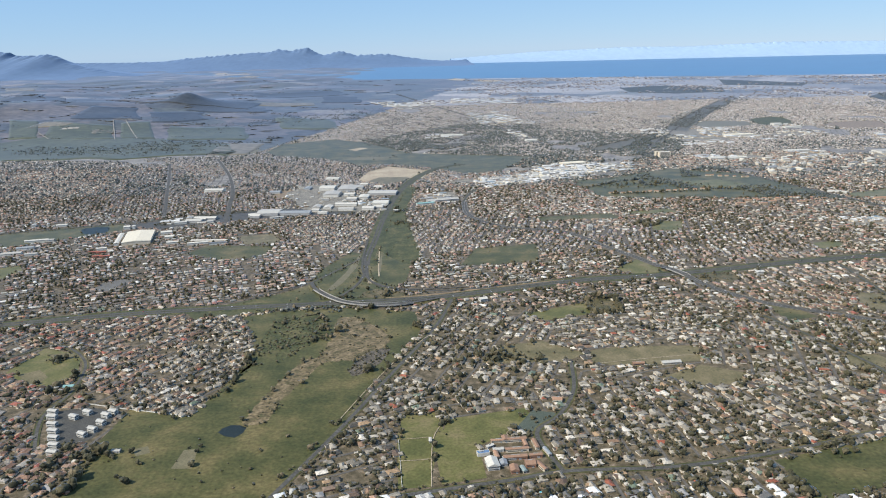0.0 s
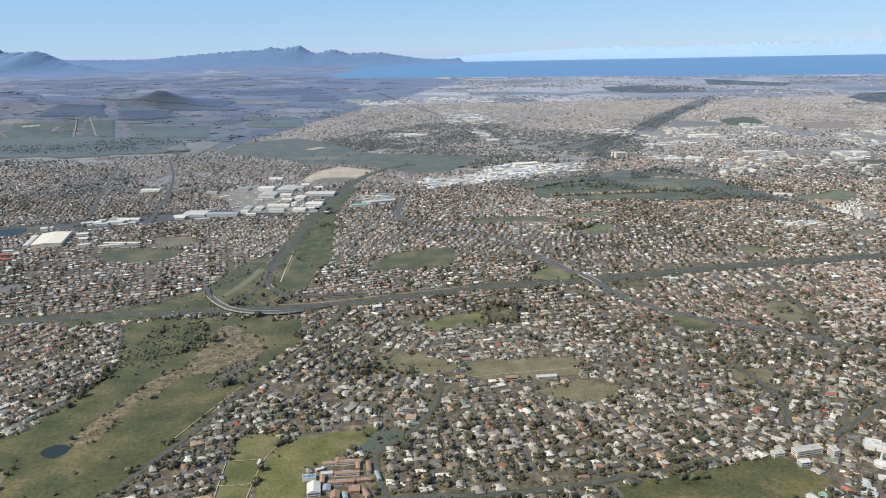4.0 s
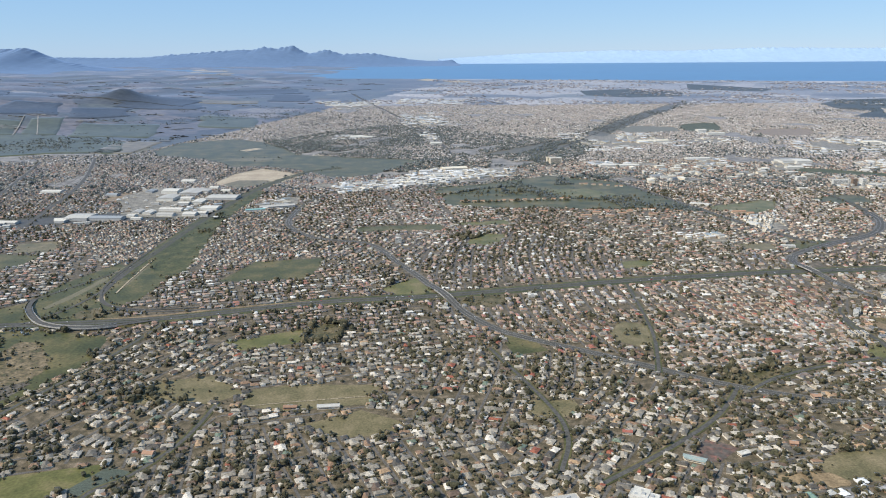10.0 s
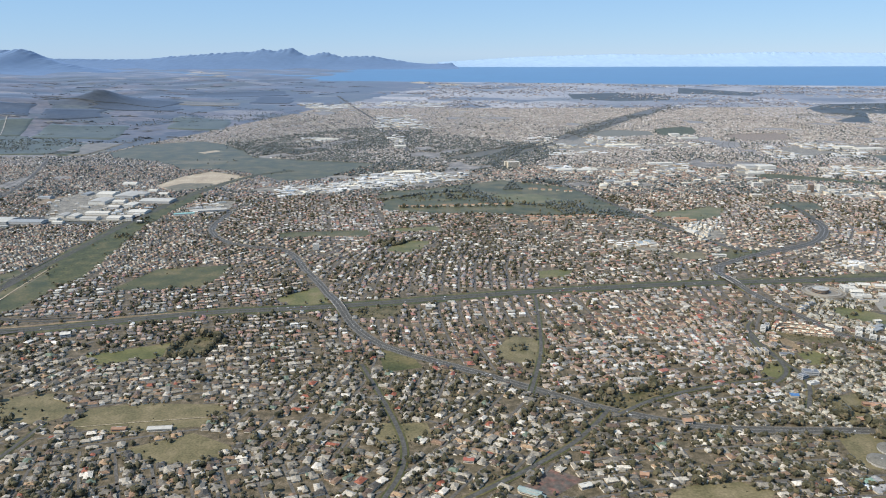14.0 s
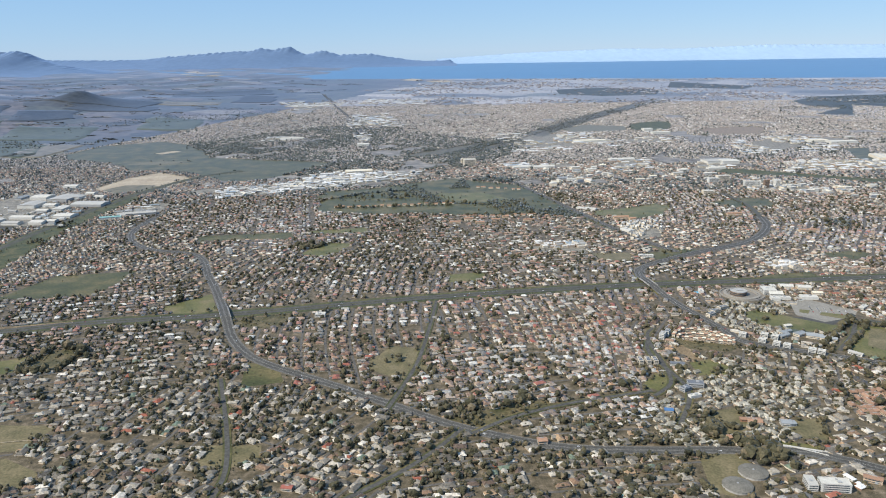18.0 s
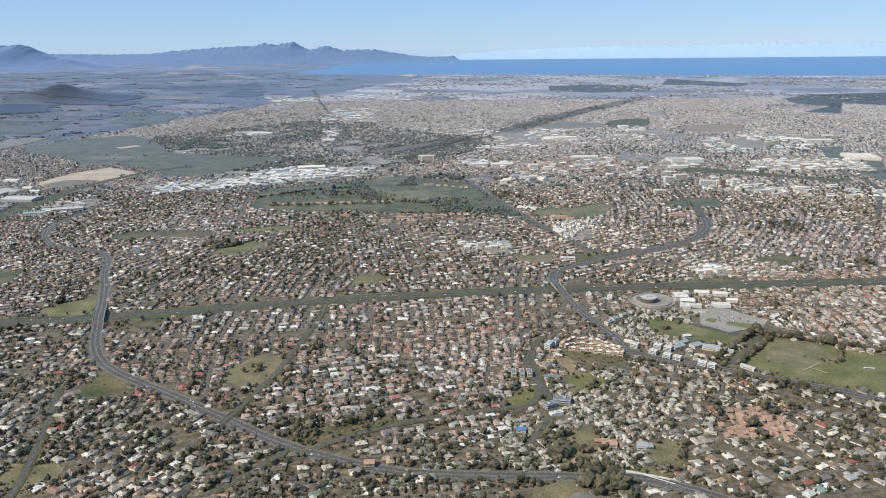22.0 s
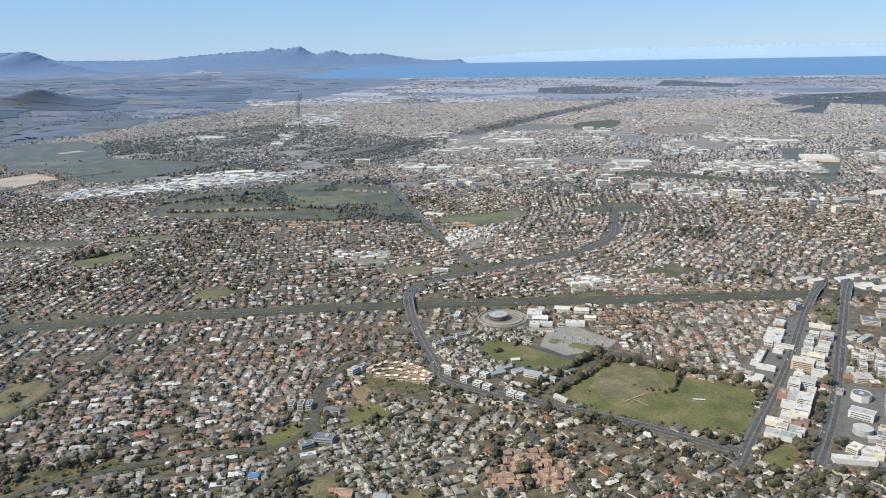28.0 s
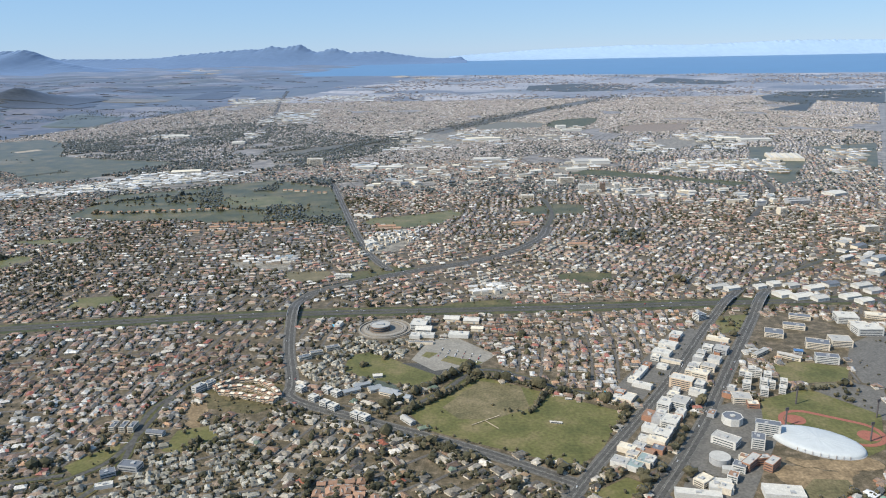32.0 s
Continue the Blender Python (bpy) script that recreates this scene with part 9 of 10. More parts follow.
block("shed", 272.3, 506.4, 5.2, 1.7, 1.1, 5, "grey", "shed")
block("shed", 242.3, 523.8, 5.9, 3.7, 1.3, 13, "cream", "shed")
block("shed", 221.6, 473.0, 4.4, 3.1, 0.9, 2, "cream", "shed")
block("shed", 318.4, 494.8, 4.6, 3.0, 1.0, 0, "grey", "shed")
block("shed", 248.3, 514.4, 3.0, 2.3, 0.9, 6, "white", "shed")
block("shed", 321.7, 494.8, 4.2, 1.7, 0.9, 14, "grey", "shed")
block("shed", 307.2, 507.8, 6.1, 3.5, 1.3, 9, "white", "shed")
block("shed", 233.3, 492.5, 2.4, 2.5, 0.9, 2, "grey", "shed")
block("shed", 216.9, 500.9, 4.2, 2.7, 0.9, 5, "grey", "shed")
block("shed", 225.6, 500.4, 5.3, 2.0, 1.3, 88, "cream", "shed")
block("shed", 241.1, 511.7, 4.9, 2.5, 1.2, 5, "white", "shed")
block("shed", 232.2, 479.4, 5.3, 2.0, 1.4, -2, "white", "shed")
block("shed", 351.3, 434.8, 5.1, 2.2, 1.0, -4, "grey", "shed")
block("shed", 367.4, 434.7, 2.6, 1.4, 1.4, 0, "cream", "shed")
block("shed", 367.5, 419.6, 3.2, 1.2, 1.0, 1, "grey", "shed")
block("shed", 348.6, 446.8, 4.9, 1.2, 1.5, 14, "grey", "shed")
block("shed", 352.1, 424.3, 2.8, 1.6, 1.2, 4, "grey", "shed")
block("shed", 354.5, 449.8, 3.8, 2.8, 1.5, 20, "grey", "shed")
block("shed", 371.8, 431.8, 2.6, 2.8, 1.5, 109, "grey", "shed")
block("shed", 354.8, 434.5, 2.5, 1.9, 1.5, -1, "white", "shed")
block("shed", 341.3, 443.0, 4.1, 2.2, 1.5, 101, "cream", "shed")
block("shed", 359.2, 433.9, 2.5, 1.3, 1.3, 6, "white", "shed")
block("shed", 360.1, 432.1, 3.0, 1.7, 1.0, 13, "grey", "shed")
block("shed", 347.8, 449.9, 2.7, 2.4, 1.1, 2, "cream", "shed")
block("shed", 358.6, 428.6, 5.1, 2.6, 1.5, 86, "grey", "shed")
block("shed", 348.9, 433.7, 3.3, 2.5, 1.0, 95, "grey", "shed")
block("shed", 375.0, 440.6, 3.3, 2.7, 1.2, 4, "grey", "shed")
block("shed", 346.3, 449.2, 4.9, 2.7, 1.1, 15, "cream", "shed")
block("shed", 371.0, 444.1, 2.7, 3.1, 1.1, 101, "cream", "shed")
block("shed", 372.8, 442.2, 5.1, 2.9, 1.1, -4, "cream", "shed")
block("shed", 368.9, 434.0, 4.5, 2.7, 0.9, 89, "cream", "shed")
block("shed", 346.7, 444.6, 3.0, 2.4, 1.0, 14, "grey", "shed")
block("shed", 404.6, 419.6, 3.1, 2.3, 1.3, 100, "cream", "shed")
block("shed", 395.7, 433.0, 4.4, 2.4, 1.0, 0, "white", "shed")
block("shed", 394.5, 427.6, 2.7, 2.2, 1.3, 16, "grey", "shed")
block("shed", 391.3, 445.6, 4.4, 2.3, 1.4, 8, "cream", "shed")
block("shed", 396.1, 412.1, 3.8, 2.1, 1.6, 6, "grey", "shed")
block("shed", 390.6, 421.0, 2.4, 2.4, 0.9, 7, "grey", "shed")
block("shed", 393.3, 420.9, 4.1, 1.2, 1.1, 96, "cream", "shed")
block("shed", 398.4, 415.8, 4.0, 2.5, 1.5, 89, "white", "shed")
block("shed", 389.4, 442.4, 2.3, 3.1, 1.0, 107, "grey", "shed")
block("shed", 397.1, 433.7, 3.1, 2.0, 1.1, 6, "grey", "shed")
block("shed", 377.7, 418.7, 5.2, 2.3, 1.0, 5, "cream", "shed")
block("shed", 395.0, 435.0, 5.0, 2.5, 1.1, 6, "grey", "shed")
block("shed", 386.5, 418.4, 5.1, 1.2, 1.5, 1, "cream", "shed")
block("shed", 396.7, 404.4, 4.4, 1.3, 1.2, 9, "cream", "shed")
block("shed", 378.6, 422.3, 3.5, 1.6, 1.1, 5, "white", "shed")
block("shed", 374.0, 415.1, 2.7, 1.8, 1.1, 4, "grey", "shed")
block("shed", 406.4, 427.0, 5.2, 1.9, 1.5, 88, "grey", "shed")
block("shed", 407.0, 431.0, 4.5, 2.9, 1.1, 10, "white", "shed")
block("shed", 393.2, 310.9, 4.1, 2.4, 1.1, 50, "white", "shed")
block("shed", 401.6, 326.8, 4.4, 2.7, 1.0, 29, "white", "shed")
block("shed", 402.6, 349.3, 4.1, 2.7, 1.0, 130, "cream", "shed")
block("shed", 402.2, 340.8, 5.1, 2.6, 1.2, 30, "cream", "shed")
block("shed", 397.7, 327.1, 4.7, 1.6, 1.0, 37, "grey", "shed")
block("shed", 394.5, 336.0, 3.1, 2.1, 0.7, 124, "white", "shed")
block("shed", 394.8, 321.3, 4.6, 2.2, 1.1, 41, "grey", "shed")
block("shed", 392.0, 310.7, 4.1, 3.1, 1.0, 129, "grey", "shed")
block("shed", 400.2, 330.3, 5.1, 2.1, 1.0, 48, "cream", "shed")
block("shed", 395.0, 319.8, 4.7, 2.5, 0.9, 122, "cream", "shed")
block("shed", 399.2, 345.8, 3.5, 3.1, 1.0, 41, "cream", "shed")
block("shed", 391.5, 326.9, 5.0, 1.7, 1.1, 32, "grey", "shed")
block("office", 297.8, 227.2, 1.4, 1.8, 0.873, 59, "cream", "light")
block("office", 300.0, 230.6, 1.7, 1.9, 0.939, 59, "brick", "grey")
block("shop", 303.8, 237.0, 2.1, 1.7, 0.636, 59, "white", "cream")
block("office", 306.0, 240.6, 1.5, 2.1, 0.518, 59, "brick", "white")
block("office", 308.5, 244.1, 1.8, 1.6, 0.79, 59, "brick", "brown")
block("office", 311.3, 248.0, 1.6, 1.9, 1.072, 59, "white", "cream")
block("shop", 314.6, 253.5, 1.4, 1.3, 0.799, 59, "cream", "light")
block("office", 318.4, 259.0, 2.1, 2.0, 1.055, 59, "brick", "grey")
block("shop", 297.1, 206.4, 1.2, 1.3, 0.722, 59, "cream", "slate")
block("shop", 297.5, 207.2, 1.8, 2.0, 0.894, 59, "cream", "grey")
block("shop", 299.1, 209.7, 2.0, 2.0, 0.934, 59, "white", "grey")
block("shop", 300.7, 213.0, 1.5, 1.7, 0.605, 59, "white", "light")
block("office", 302.5, 216.1, 1.7, 2.0, 0.68, 59, "grey", "light")
block("shop", 304.7, 219.4, 2.1, 1.8, 1.198, 59, "grey", "grey")
block("office", 305.9, 221.6, 1.8, 1.8, 1.105, 59, "grey", "white")
block("shop", 308.3, 226.1, 2.1, 2.1, 0.811, 59, "brick", "cream")
block("office", 310.1, 229.0, 2.0, 2.1, 1.164, 59, "white", "cream")
block("shop", 311.3, 231.4, 1.6, 1.4, 1.008, 59, "white", "light")
block("office", 314.5, 237.0, 1.5, 1.6, 0.85, 59, "cream", "light")
block("office", 316.6, 240.8, 1.5, 1.5, 0.903, 59, "cream", "white")
block("office", 318.0, 243.2, 2.1, 1.8, 0.881, 59, "white", "grey")
block("shop", 320.5, 247.4, 1.8, 2.2, 1.028, 59, "grey", "white")
block("office", 322.0, 250.1, 2.2, 1.8, 1.087, 59, "white", "grey")
block("office", 299.9, 204.9, 2.1, 1.6, 1.071, 59, "grey", "light")
block("shop", 302.2, 209.0, 1.9, 2.1, 0.801, 59, "brick", "slate")
block("shop", 303.9, 212.1, 1.5, 1.6, 0.902, 59, "white", "cream")
block("shop", 305.7, 215.4, 1.5, 1.3, 0.624, 59, "cream", "light")
block("office", 305.9, 215.4, 2.0, 1.3, 1.053, 59, "white", "white")
block("shop", 308.3, 219.6, 1.4, 1.7, 1.119, 59, "brick", "white")
block("shop", 309.6, 221.8, 2.2, 1.6, 1.109, 59, "white", "light")
block("office", 312.3, 227.1, 1.4, 1.7, 0.524, 59, "white", "light")
block("shop", 314.7, 230.8, 1.3, 1.8, 1.152, 59, "white", "light")
block("shop", 316.9, 234.7, 2.2, 1.4, 1.041, 59, "grey", "cream")
block("shop", 318.9, 238.2, 1.5, 2.1, 1.041, 59, "brick", "cream")
block("office", 320.8, 241.9, 1.4, 1.4, 0.543, 59, "grey", "slate")
block("shop", 324.1, 247.6, 2.0, 2.0, 0.643, 59, "brick", "light")
block("shop", 326.0, 251.2, 2.1, 1.3, 0.605, 59, "brick", "slate")
block("office", 328.4, 255.0, 1.8, 1.3, 0.816, 59, "grey", "brown")
block("shop", 315.4, 221.9, 2.1, 1.3, 0.786, 59, "grey", "brown")
block("shop", 320.8, 229.6, 1.3, 1.7, 0.979, 59, "brick", "slate")
block("shop", 322.7, 232.4, 1.7, 1.5, 0.976, 59, "grey", "light")
block("office", 327.8, 239.8, 1.5, 1.8, 1.047, 59, "grey", "cream")
block("shop", 309.8, 197.1, 2.0, 2.0, 0.999, 59, "cream", "white")
block("office", 312.0, 200.2, 1.8, 1.6, 1.18, 59, "white", "brown")
block("office", 314.1, 203.2, 2.0, 2.1, 1.14, 59, "white", "slate")
block("shop", 316.0, 206.1, 1.4, 1.8, 0.882, 59, "cream", "brown")
block("office", 327.6, 451.4, 9, 2.2, 3.2, -8, "white", "white")
block("office", 342.1, 453.0, 2.4, 5, 3.4, -8, "white", "white")
block("office", 334.4, 448.8, 2.6, 2.6, 4.2, -8, "brown", "brown")
block("office", 311.5, 466.5, 6, 3, 2.6, 0, "white", "white")
block("office", 297.0, 434.1, 6, 3, 1.6, 0, "cream", "white")
block("office", 172.6, 549.8, 7, 3, 4, 5, "cream", "cream")
block("office", 398.2, 394.8, 3, 3, 2.6, 10, "cream", "cream")
block("office", 413.5, 416.9, 9, 4, 1.8, 5, "grey", "grey")
block("office", 417.9, 364.3, 6, 3, 2, 10, "cream", "white")
block("office", 72.0, 325.6, 2.4, 1.6, 2.4, 0, "white", "white")
block("office", 118.5, 253.4, 3, 2, 1, 0, "white", "white")
block("office", 328.4, 273.3, 2.6, 2.2, 1.6, 30, "white", "slate")
block("hall", 16.4, 231.6, 2.6, 2, 1.0, 20, "white", "white")
block("hall", 61.9, 177.8, 5, 1.4, 0.6, 5, "cream", "pale")
block("hall", 53.3, 177.9, 3, 1.2, 0.5, 0, "brick", "brown")
block("hall", 28.6, 158.5, 2.2, 1.6, 0.7, -8, "cream", "orange")
block("stripe", 462.0, 549.4, 19, 22, 1.6, -12, "cream", "cream")
block("office", 222.3, 161.7, 5, 2.2, 1.6, -8, "white", "white")
block("office", 218.6, 162.6, 1.6, 3.2, 1.3, -8, "white", "pale")
block("hall", 230.4, 163.9, 3, 1.4, 0.8, -30, "orange", "brown")
block("hall", 136.7, 153.6, 4.4, 1.0, 0.6, -28, "cream", "teal")
block("hall", 147.0, 155.2, 2.2, 1.2, 0.6, 20, "cream", "white")
block("hall", 158.8, 158.9, 1.6, 1.2, 0.5, -15, "brick", "orange")
block("hall", 126.2, 164.3, 2, 1.2, 0.6, -10, "cream", "red")
block("hall", 173.6, 179.0, 1.8, 1.6, 0.8, 5, "orange", "orange")
block("hall", 285.8, 219.0, 2.2, 0.25, 0.3, -10, "white", "white")
block("hall", 289.3, 228.6, 1.2, 0.25, 0.3, -10, "white", "white")
block("hall", 263.3, 260.3, 1.6, 0.2, 0.25, -8, "white", "white")
for kind, x, y, w, d, h, turn, wall, roof in FAR_BLOCKS:
    block(kind, x, y, w, d, h, turn, wall, roof)
# three curved rows of narrow orange and cream terraces, one behind the other
fan_back = rounded([(216.3, 233.2), (219.2, 236.6), (224.2, 236.6), (228.6, 233.3), (231.2, 229.4)], False, 0.3)
fan_front = rounded([(218.0, 231.4), (221.0, 230.4), (224.6, 229.2), (228.0, 228.0), (230.6, 227.0)], False, 0.3)
for row, many in ((0.0, 19), (0.5, 16), (1.0, 13)):
    line = np.array([fan_back[int(u * (len(fan_back) - 1))] * (1 - row) + fan_front[int(u * (len(fan_front) - 1))] * row for u in np.linspace(0, 1, many + 1)])
    for k in range(many):
        (x0, y0), (x1, y1) = line[k], line[k + 1]
        block("flat", (x0 + x1) / 2, (y0 + y1) / 2, math.hypot(x1 - x0, y1 - y0) * 0.86, 0.8, 0.8 + 0.14 * (k % 3), math.degrees(math.atan2(y1 - y0, x1 - x0)), "orange" if k % 3 else "cream", "cream" if k % 2 else "orange")

# clubhouse, white hall and cottage beside the dry park
block("hall", 218.4, 185.6, 2.8, 1.5, 0.55, -8, "cream", "orange")
block("hall", 225.4, 184.6, 1.5, 1.5, 0.6, 10, "white", "slateblue")
block("hall", 211.3, 179.6, 1.6, 1.3, 0.5, 10, "orange", "orange")
# three courts of close terracotta-roofed houses
pick = random.Random(31)
for n, corners in enumerate(COURTS):
    c = np.array(corners)
    mid = c.mean(0)
    ring = rounded([tuple(q) for q in mid + (c - mid) * 0.78], True, 1.7)
    for k, (x, y) in enumerate(np.concatenate([ring[:-1], rounded([tuple(q) for q in mid + (c - mid) * 0.3], True, 1.9)[:-1]])):
        block("hall", x, y, pick.uniform(1.35, 1.8), pick.uniform(1.1, 1.4), pick.uniform(0.4, 0.55), pick.choice((8, 98)) + pick.uniform(-10, 10), "orange", pick.choice(("brown", "brown", "brown", "orange")))
# the school behind its playing field: long low wings round courtyards
for x, y, w, d, h, turn, wall, roof in ((13.0, 140.4, 3.2, 0.7, 0.6, 4, "cream", "orange"), (20.6, 138.4, 0.8, 3.4, 0.7, 8, "cream", "brown"), (18.4, 139.2, 0.7, 2.6, 0.6, 8, "brick", "orange"),
                                        (12.6, 136.8, 2.2, 0.9, 0.6, 4, "white", "pale"), (12.0, 134.6, 0.8, 2.6, 0.7, 8, "cream", "orange"), (22.6, 135.4, 0.7, 3.0, 0.6, 16, "cream", "slateblue"),
                                        (20.0, 134.0, 2.6, 0.8, 0.7, 4, "brick", "brown"), (13.2, 131.8, 1.4, 1.8, 0.5, 4, "white", "slateblue"), (11.0, 138.4, 1.6, 0.7, 0.5, 30, "white", "light")):
    block("hall", x, y, w, d, h, turn, wall, roof)
# villas with orange roofs along the lanes of the greenbelt
for lane in ([(102.4, 411.6), (117.8, 411.9), (132.7, 413.4), (147.3, 416.2), (160.2, 416.6)], [(176.2, 461.7), (187.2, 457.7), (198.2, 452.3)], [(166.0, 386.0), (178.8, 385.2), (199.6, 387.2), (210.0, 381.5)]):
    for k, (x, y) in enumerate(rounded(lane, False, 3.4)):
        block("hall", x, y + 0.8 * math.sin(k * 2.3), 2.0 + 0.5 * math.sin(k), 1.3, 0.55, 10 * math.sin(k * 1.7), "cream", "orange" if k % 4 else "brown")


# ---- white boundary walls ----
def boundary_wall(x0, y0, x1, y1, high=0.22):
    length = math.hypot(x1 - x0, y1 - y0)
    ob = mesh("boundary_wall", *solid(length, 0.08, 0, high), WALLS["white"], kind="structure", label="white plastered boundary wall", category="wall")
    ob.matrix_basis = pose((x0 + x1) / 2, (y0 + y1) / 2, 0, 0, 0, math.degrees(math.atan2(y1 - y0, x1 - x0)))


boundary_wall(215.4, 177.6, 221.2, 176.1)
boundary_wall(221.2, 176.1, 226.5, 173.9)
boundary_wall(-83.4, 163.8, -74.8, 161.0)
boundary_wall(-74.8, 161.0, -57.2, 156.0)
boundary_wall(-90.2, 156.1, -91.6, 162.6)
boundary_wall(-91.6, 162.6, -83.4, 163.8)
boundary_wall(202.8, 211.8, 207.8, 211.7)
boundary_wall(216.8, 177.1, 221.9, 175.7)
boundary_wall(221.9, 175.7, 227.0, 172.5)
boundary_wall(216.4, 184.5, 220.8, 183.1)
boundary_wall(219.2, 177.0, 229.7, 172.9)
boundary_wall(-6.9, 123.7, -8.3, 142.3)


# ---- round hall with its ring-shaped plaza ----
def drum(radius, z0, z1, n=40, inner=0.0):
    a = np.linspace(0, 2 * math.pi, n, endpoint=False)
    ring = lambda r, z: np.c_[r * np.cos(a), r * np.sin(a), np.full(n, z)]
    inner = max(inner, 0.001)
    v = np.concatenate([ring(radius, z0), ring(radius, z1), ring(inner, z1), ring(inner, z0)])
    i, j = np.arange(n), (np.arange(n) + 1) % n
    return v, np.concatenate([np.stack([i, j, j + n, i + n], 1), np.stack([i + n, j + n, j + 2 * n, i + 2 * n], 1), np.stack([i + 2 * n, j + 2 * n, j + 3 * n, i + 3 * n], 1)])


PAVING = paint("pale_paving", (0.19, 0.168, 0.14), 0.9)
RING = paint("ring_concrete", (0.27, 0.245, 0.21), 0.9)
hall = thing("round_hall", 248.5, 267.5, 0, 0, "round pale glazed hall on a ring-shaped paved plaza", "hall")
part("plaza", drum(6.9, 0.0, 0.12), PAVING, hall, "pale paved round plaza")
for r in (6.6, 5.5, 4.6):
    part("ring_wall", drum(r, 0.12, 0.36, inner=r - 0.25), RING, hall, "low curved plaza wall")
part("canopy", drum(5.3, 0.36, 0.42, inner=4.75), RING, hall)
turret = lambda shape: (shape[0] + (-1.2, -0.2, 0), shape[1])
part("wall", turret(drum(2.5, 0.12, 1.35)), WALLS["brown"], hall, "pale drum wall with dark glazing")
for z in (0.35, 0.85):
    part("window", turret(drum(2.53, z, z + 0.22, inner=2.5)), GLASS, hall)
part("roof", turret(drum(2.2, 1.35, 1.42)), TOPS["grey"], hall)
part("parapet", turret(drum(2.5, 1.35, 1.52, inner=2.3)), WALLS["grey"], hall)
part("roof_plant", turret(solid(1.8, 1.0, 1.42, 1.75)), WALLS["grey"], hall)


# ---- sports stadium ----
def oval(long_half, wide, n=18):
    """Outline of a running track: two straights and two half circles."""
    s = long_half - wide
    a = np.linspace(-math.pi / 2, math.pi / 2, n)
    return np.concatenate([np.c_[s + wide * np.cos(a), wide * np.sin(a)], np.c_[-s - wide * np.cos(a), -wide * np.sin(a)]])


TARTAN = paint("red_tartan_track", (0.27, 0.105, 0.075), 0.9)
track = thing("athletics_track", 335.4, 217.2, -30, 0.0, "oval red running track round a grass field", "athletics track")
line_o, line_i = oval(8.9, 4.7), oval(8.0, 3.8)
n = len(line_o)
i, j = np.arange(n), (np.arange(n) + 1) % n
part("running_surface", (np.r_[np.c_[line_o, np.full(n, 0.10)], np.c_[line_i, np.full(n, 0.10)]], np.stack([i, j, j + n, i + n], 1)), TARTAN, track, "red tartan lanes")
part("infield", (np.c_[line_i, np.full(n, 0.08)], np.array([(a, a + 1, n - 2 - a, n - 1 - a) for a in range(n // 2 - 1)])), GRASS["lawn"], track, "mown green infield")
for s in (-1, 1):
    part("jump_area", drum(1.9, 0.085, 0.105, 24), TARTAN, track, "red D-shaped jumping area").location = (s * 6.0, 0, 0)

bubble = thing("sports_dome", 330.5, 211.8, -32, 0, "huge oval white membrane dome over a sports hall", "dome")
COVER = paint("white_membrane", (0.44, 0.46, 0.465), 0.5, 0.6, 0.06, 0.06)
rows_n, cols_n = 10, 72
u = np.linspace(0, 1, rows_n)
ang = np.linspace(0, 2 * math.pi, cols_n, endpoint=False)
lift = np.array([0, 0.55, 0.8, 0.95, 1.05, 1.13, 1.2, 1.25, 1.28, 1.3])
rad = np.array([1, 0.995, 0.96, 0.88, 0.76, 0.62, 0.46, 0.3, 0.15, 0.002])
v = np.array([(7.6 * r * math.cos(a), 4.6 * r * math.sin(a), z * 0.85 + (0.02 * math.cos(18 * a) if 0 < k < 9 else 0)) for k, (r, z) in enumerate(zip(rad, lift)) for a in ang])
f = np.array([(k * cols_n + c, k * cols_n + (c + 1) % cols_n, (k + 1) * cols_n + (c + 1) % cols_n, (k + 1) * cols_n + c) for k in range(rows_n - 1) for c in range(cols_n)])
part("membrane", (v, f), COVER, bubble, smooth=True)
part("ring_beam", drum(1.0, 0, 0.12, 60, 0.97), WALLS["grey"], bubble, "concrete ring beam").scale = (7.75, 4.75, 1)
for k in range(8):
    a = -1.9 + k * 0.16
    part("strut", solid(0.06, 0.06, 0, 0.75, 7.7 * math.cos(a), 4.7 * math.sin(a)), WALLS["brown"], bubble, "dark steel strut")
STEEL = paint("dark_steel", (0.10, 0.09, 0.09))
for x, y in ((327.4, 217.7), (339.9, 212.3), (345.5, 221.0), (333.0, 226.5)):
    mast = thing("floodlight_mast", x, y, 20, 0, "tall dark steel floodlight mast beside the track", "floodlight", "floodlights round the track")
    part("pole", (drum(0.14, 0, 3.4, 8)[0] * (1, 1, 1), drum(0.14, 0, 3.4, 8)[1]), STEEL, mast)
    part("lamp_panel", solid(0.7, 0.12, 3.2, 3.8), STEEL, mast, "dark floodlight panel")

# ---- church, fan-shaped hall, octagonal hall ----
church = thing("church", 120.4, 134.6, 15, 0, "white octagonal church with a slim white bell tower", "church")
part("wall", drum(1.5, 0, 0.55, 8), WALLS["white"], church)
a8 = np.linspace(0, 2 * math.pi, 8, endpoint=False)
part("roof", (np.r_[np.c_[1.65 * np.cos(a8), 1.65 * np.sin(a8), np.full(8, 0.55)], np.c_[0.3 * np.cos(a8), 0.3 * np.sin(a8), np.full(8, 0.95)]],
              np.concatenate([np.stack([np.arange(8), (np.arange(8) + 1) % 8, (np.arange(8) + 1) % 8 + 8, np.arange(8) + 8], 1), [(8, 9, 10, 11), (8, 11, 12, 15), (12, 13, 14, 15)]])), TOPS["white"], church)
part("tower", solid(0.35, 0.35, 0, 2.0, 0.6, 0.9), WALLS["white"], church, "slim white bell tower")
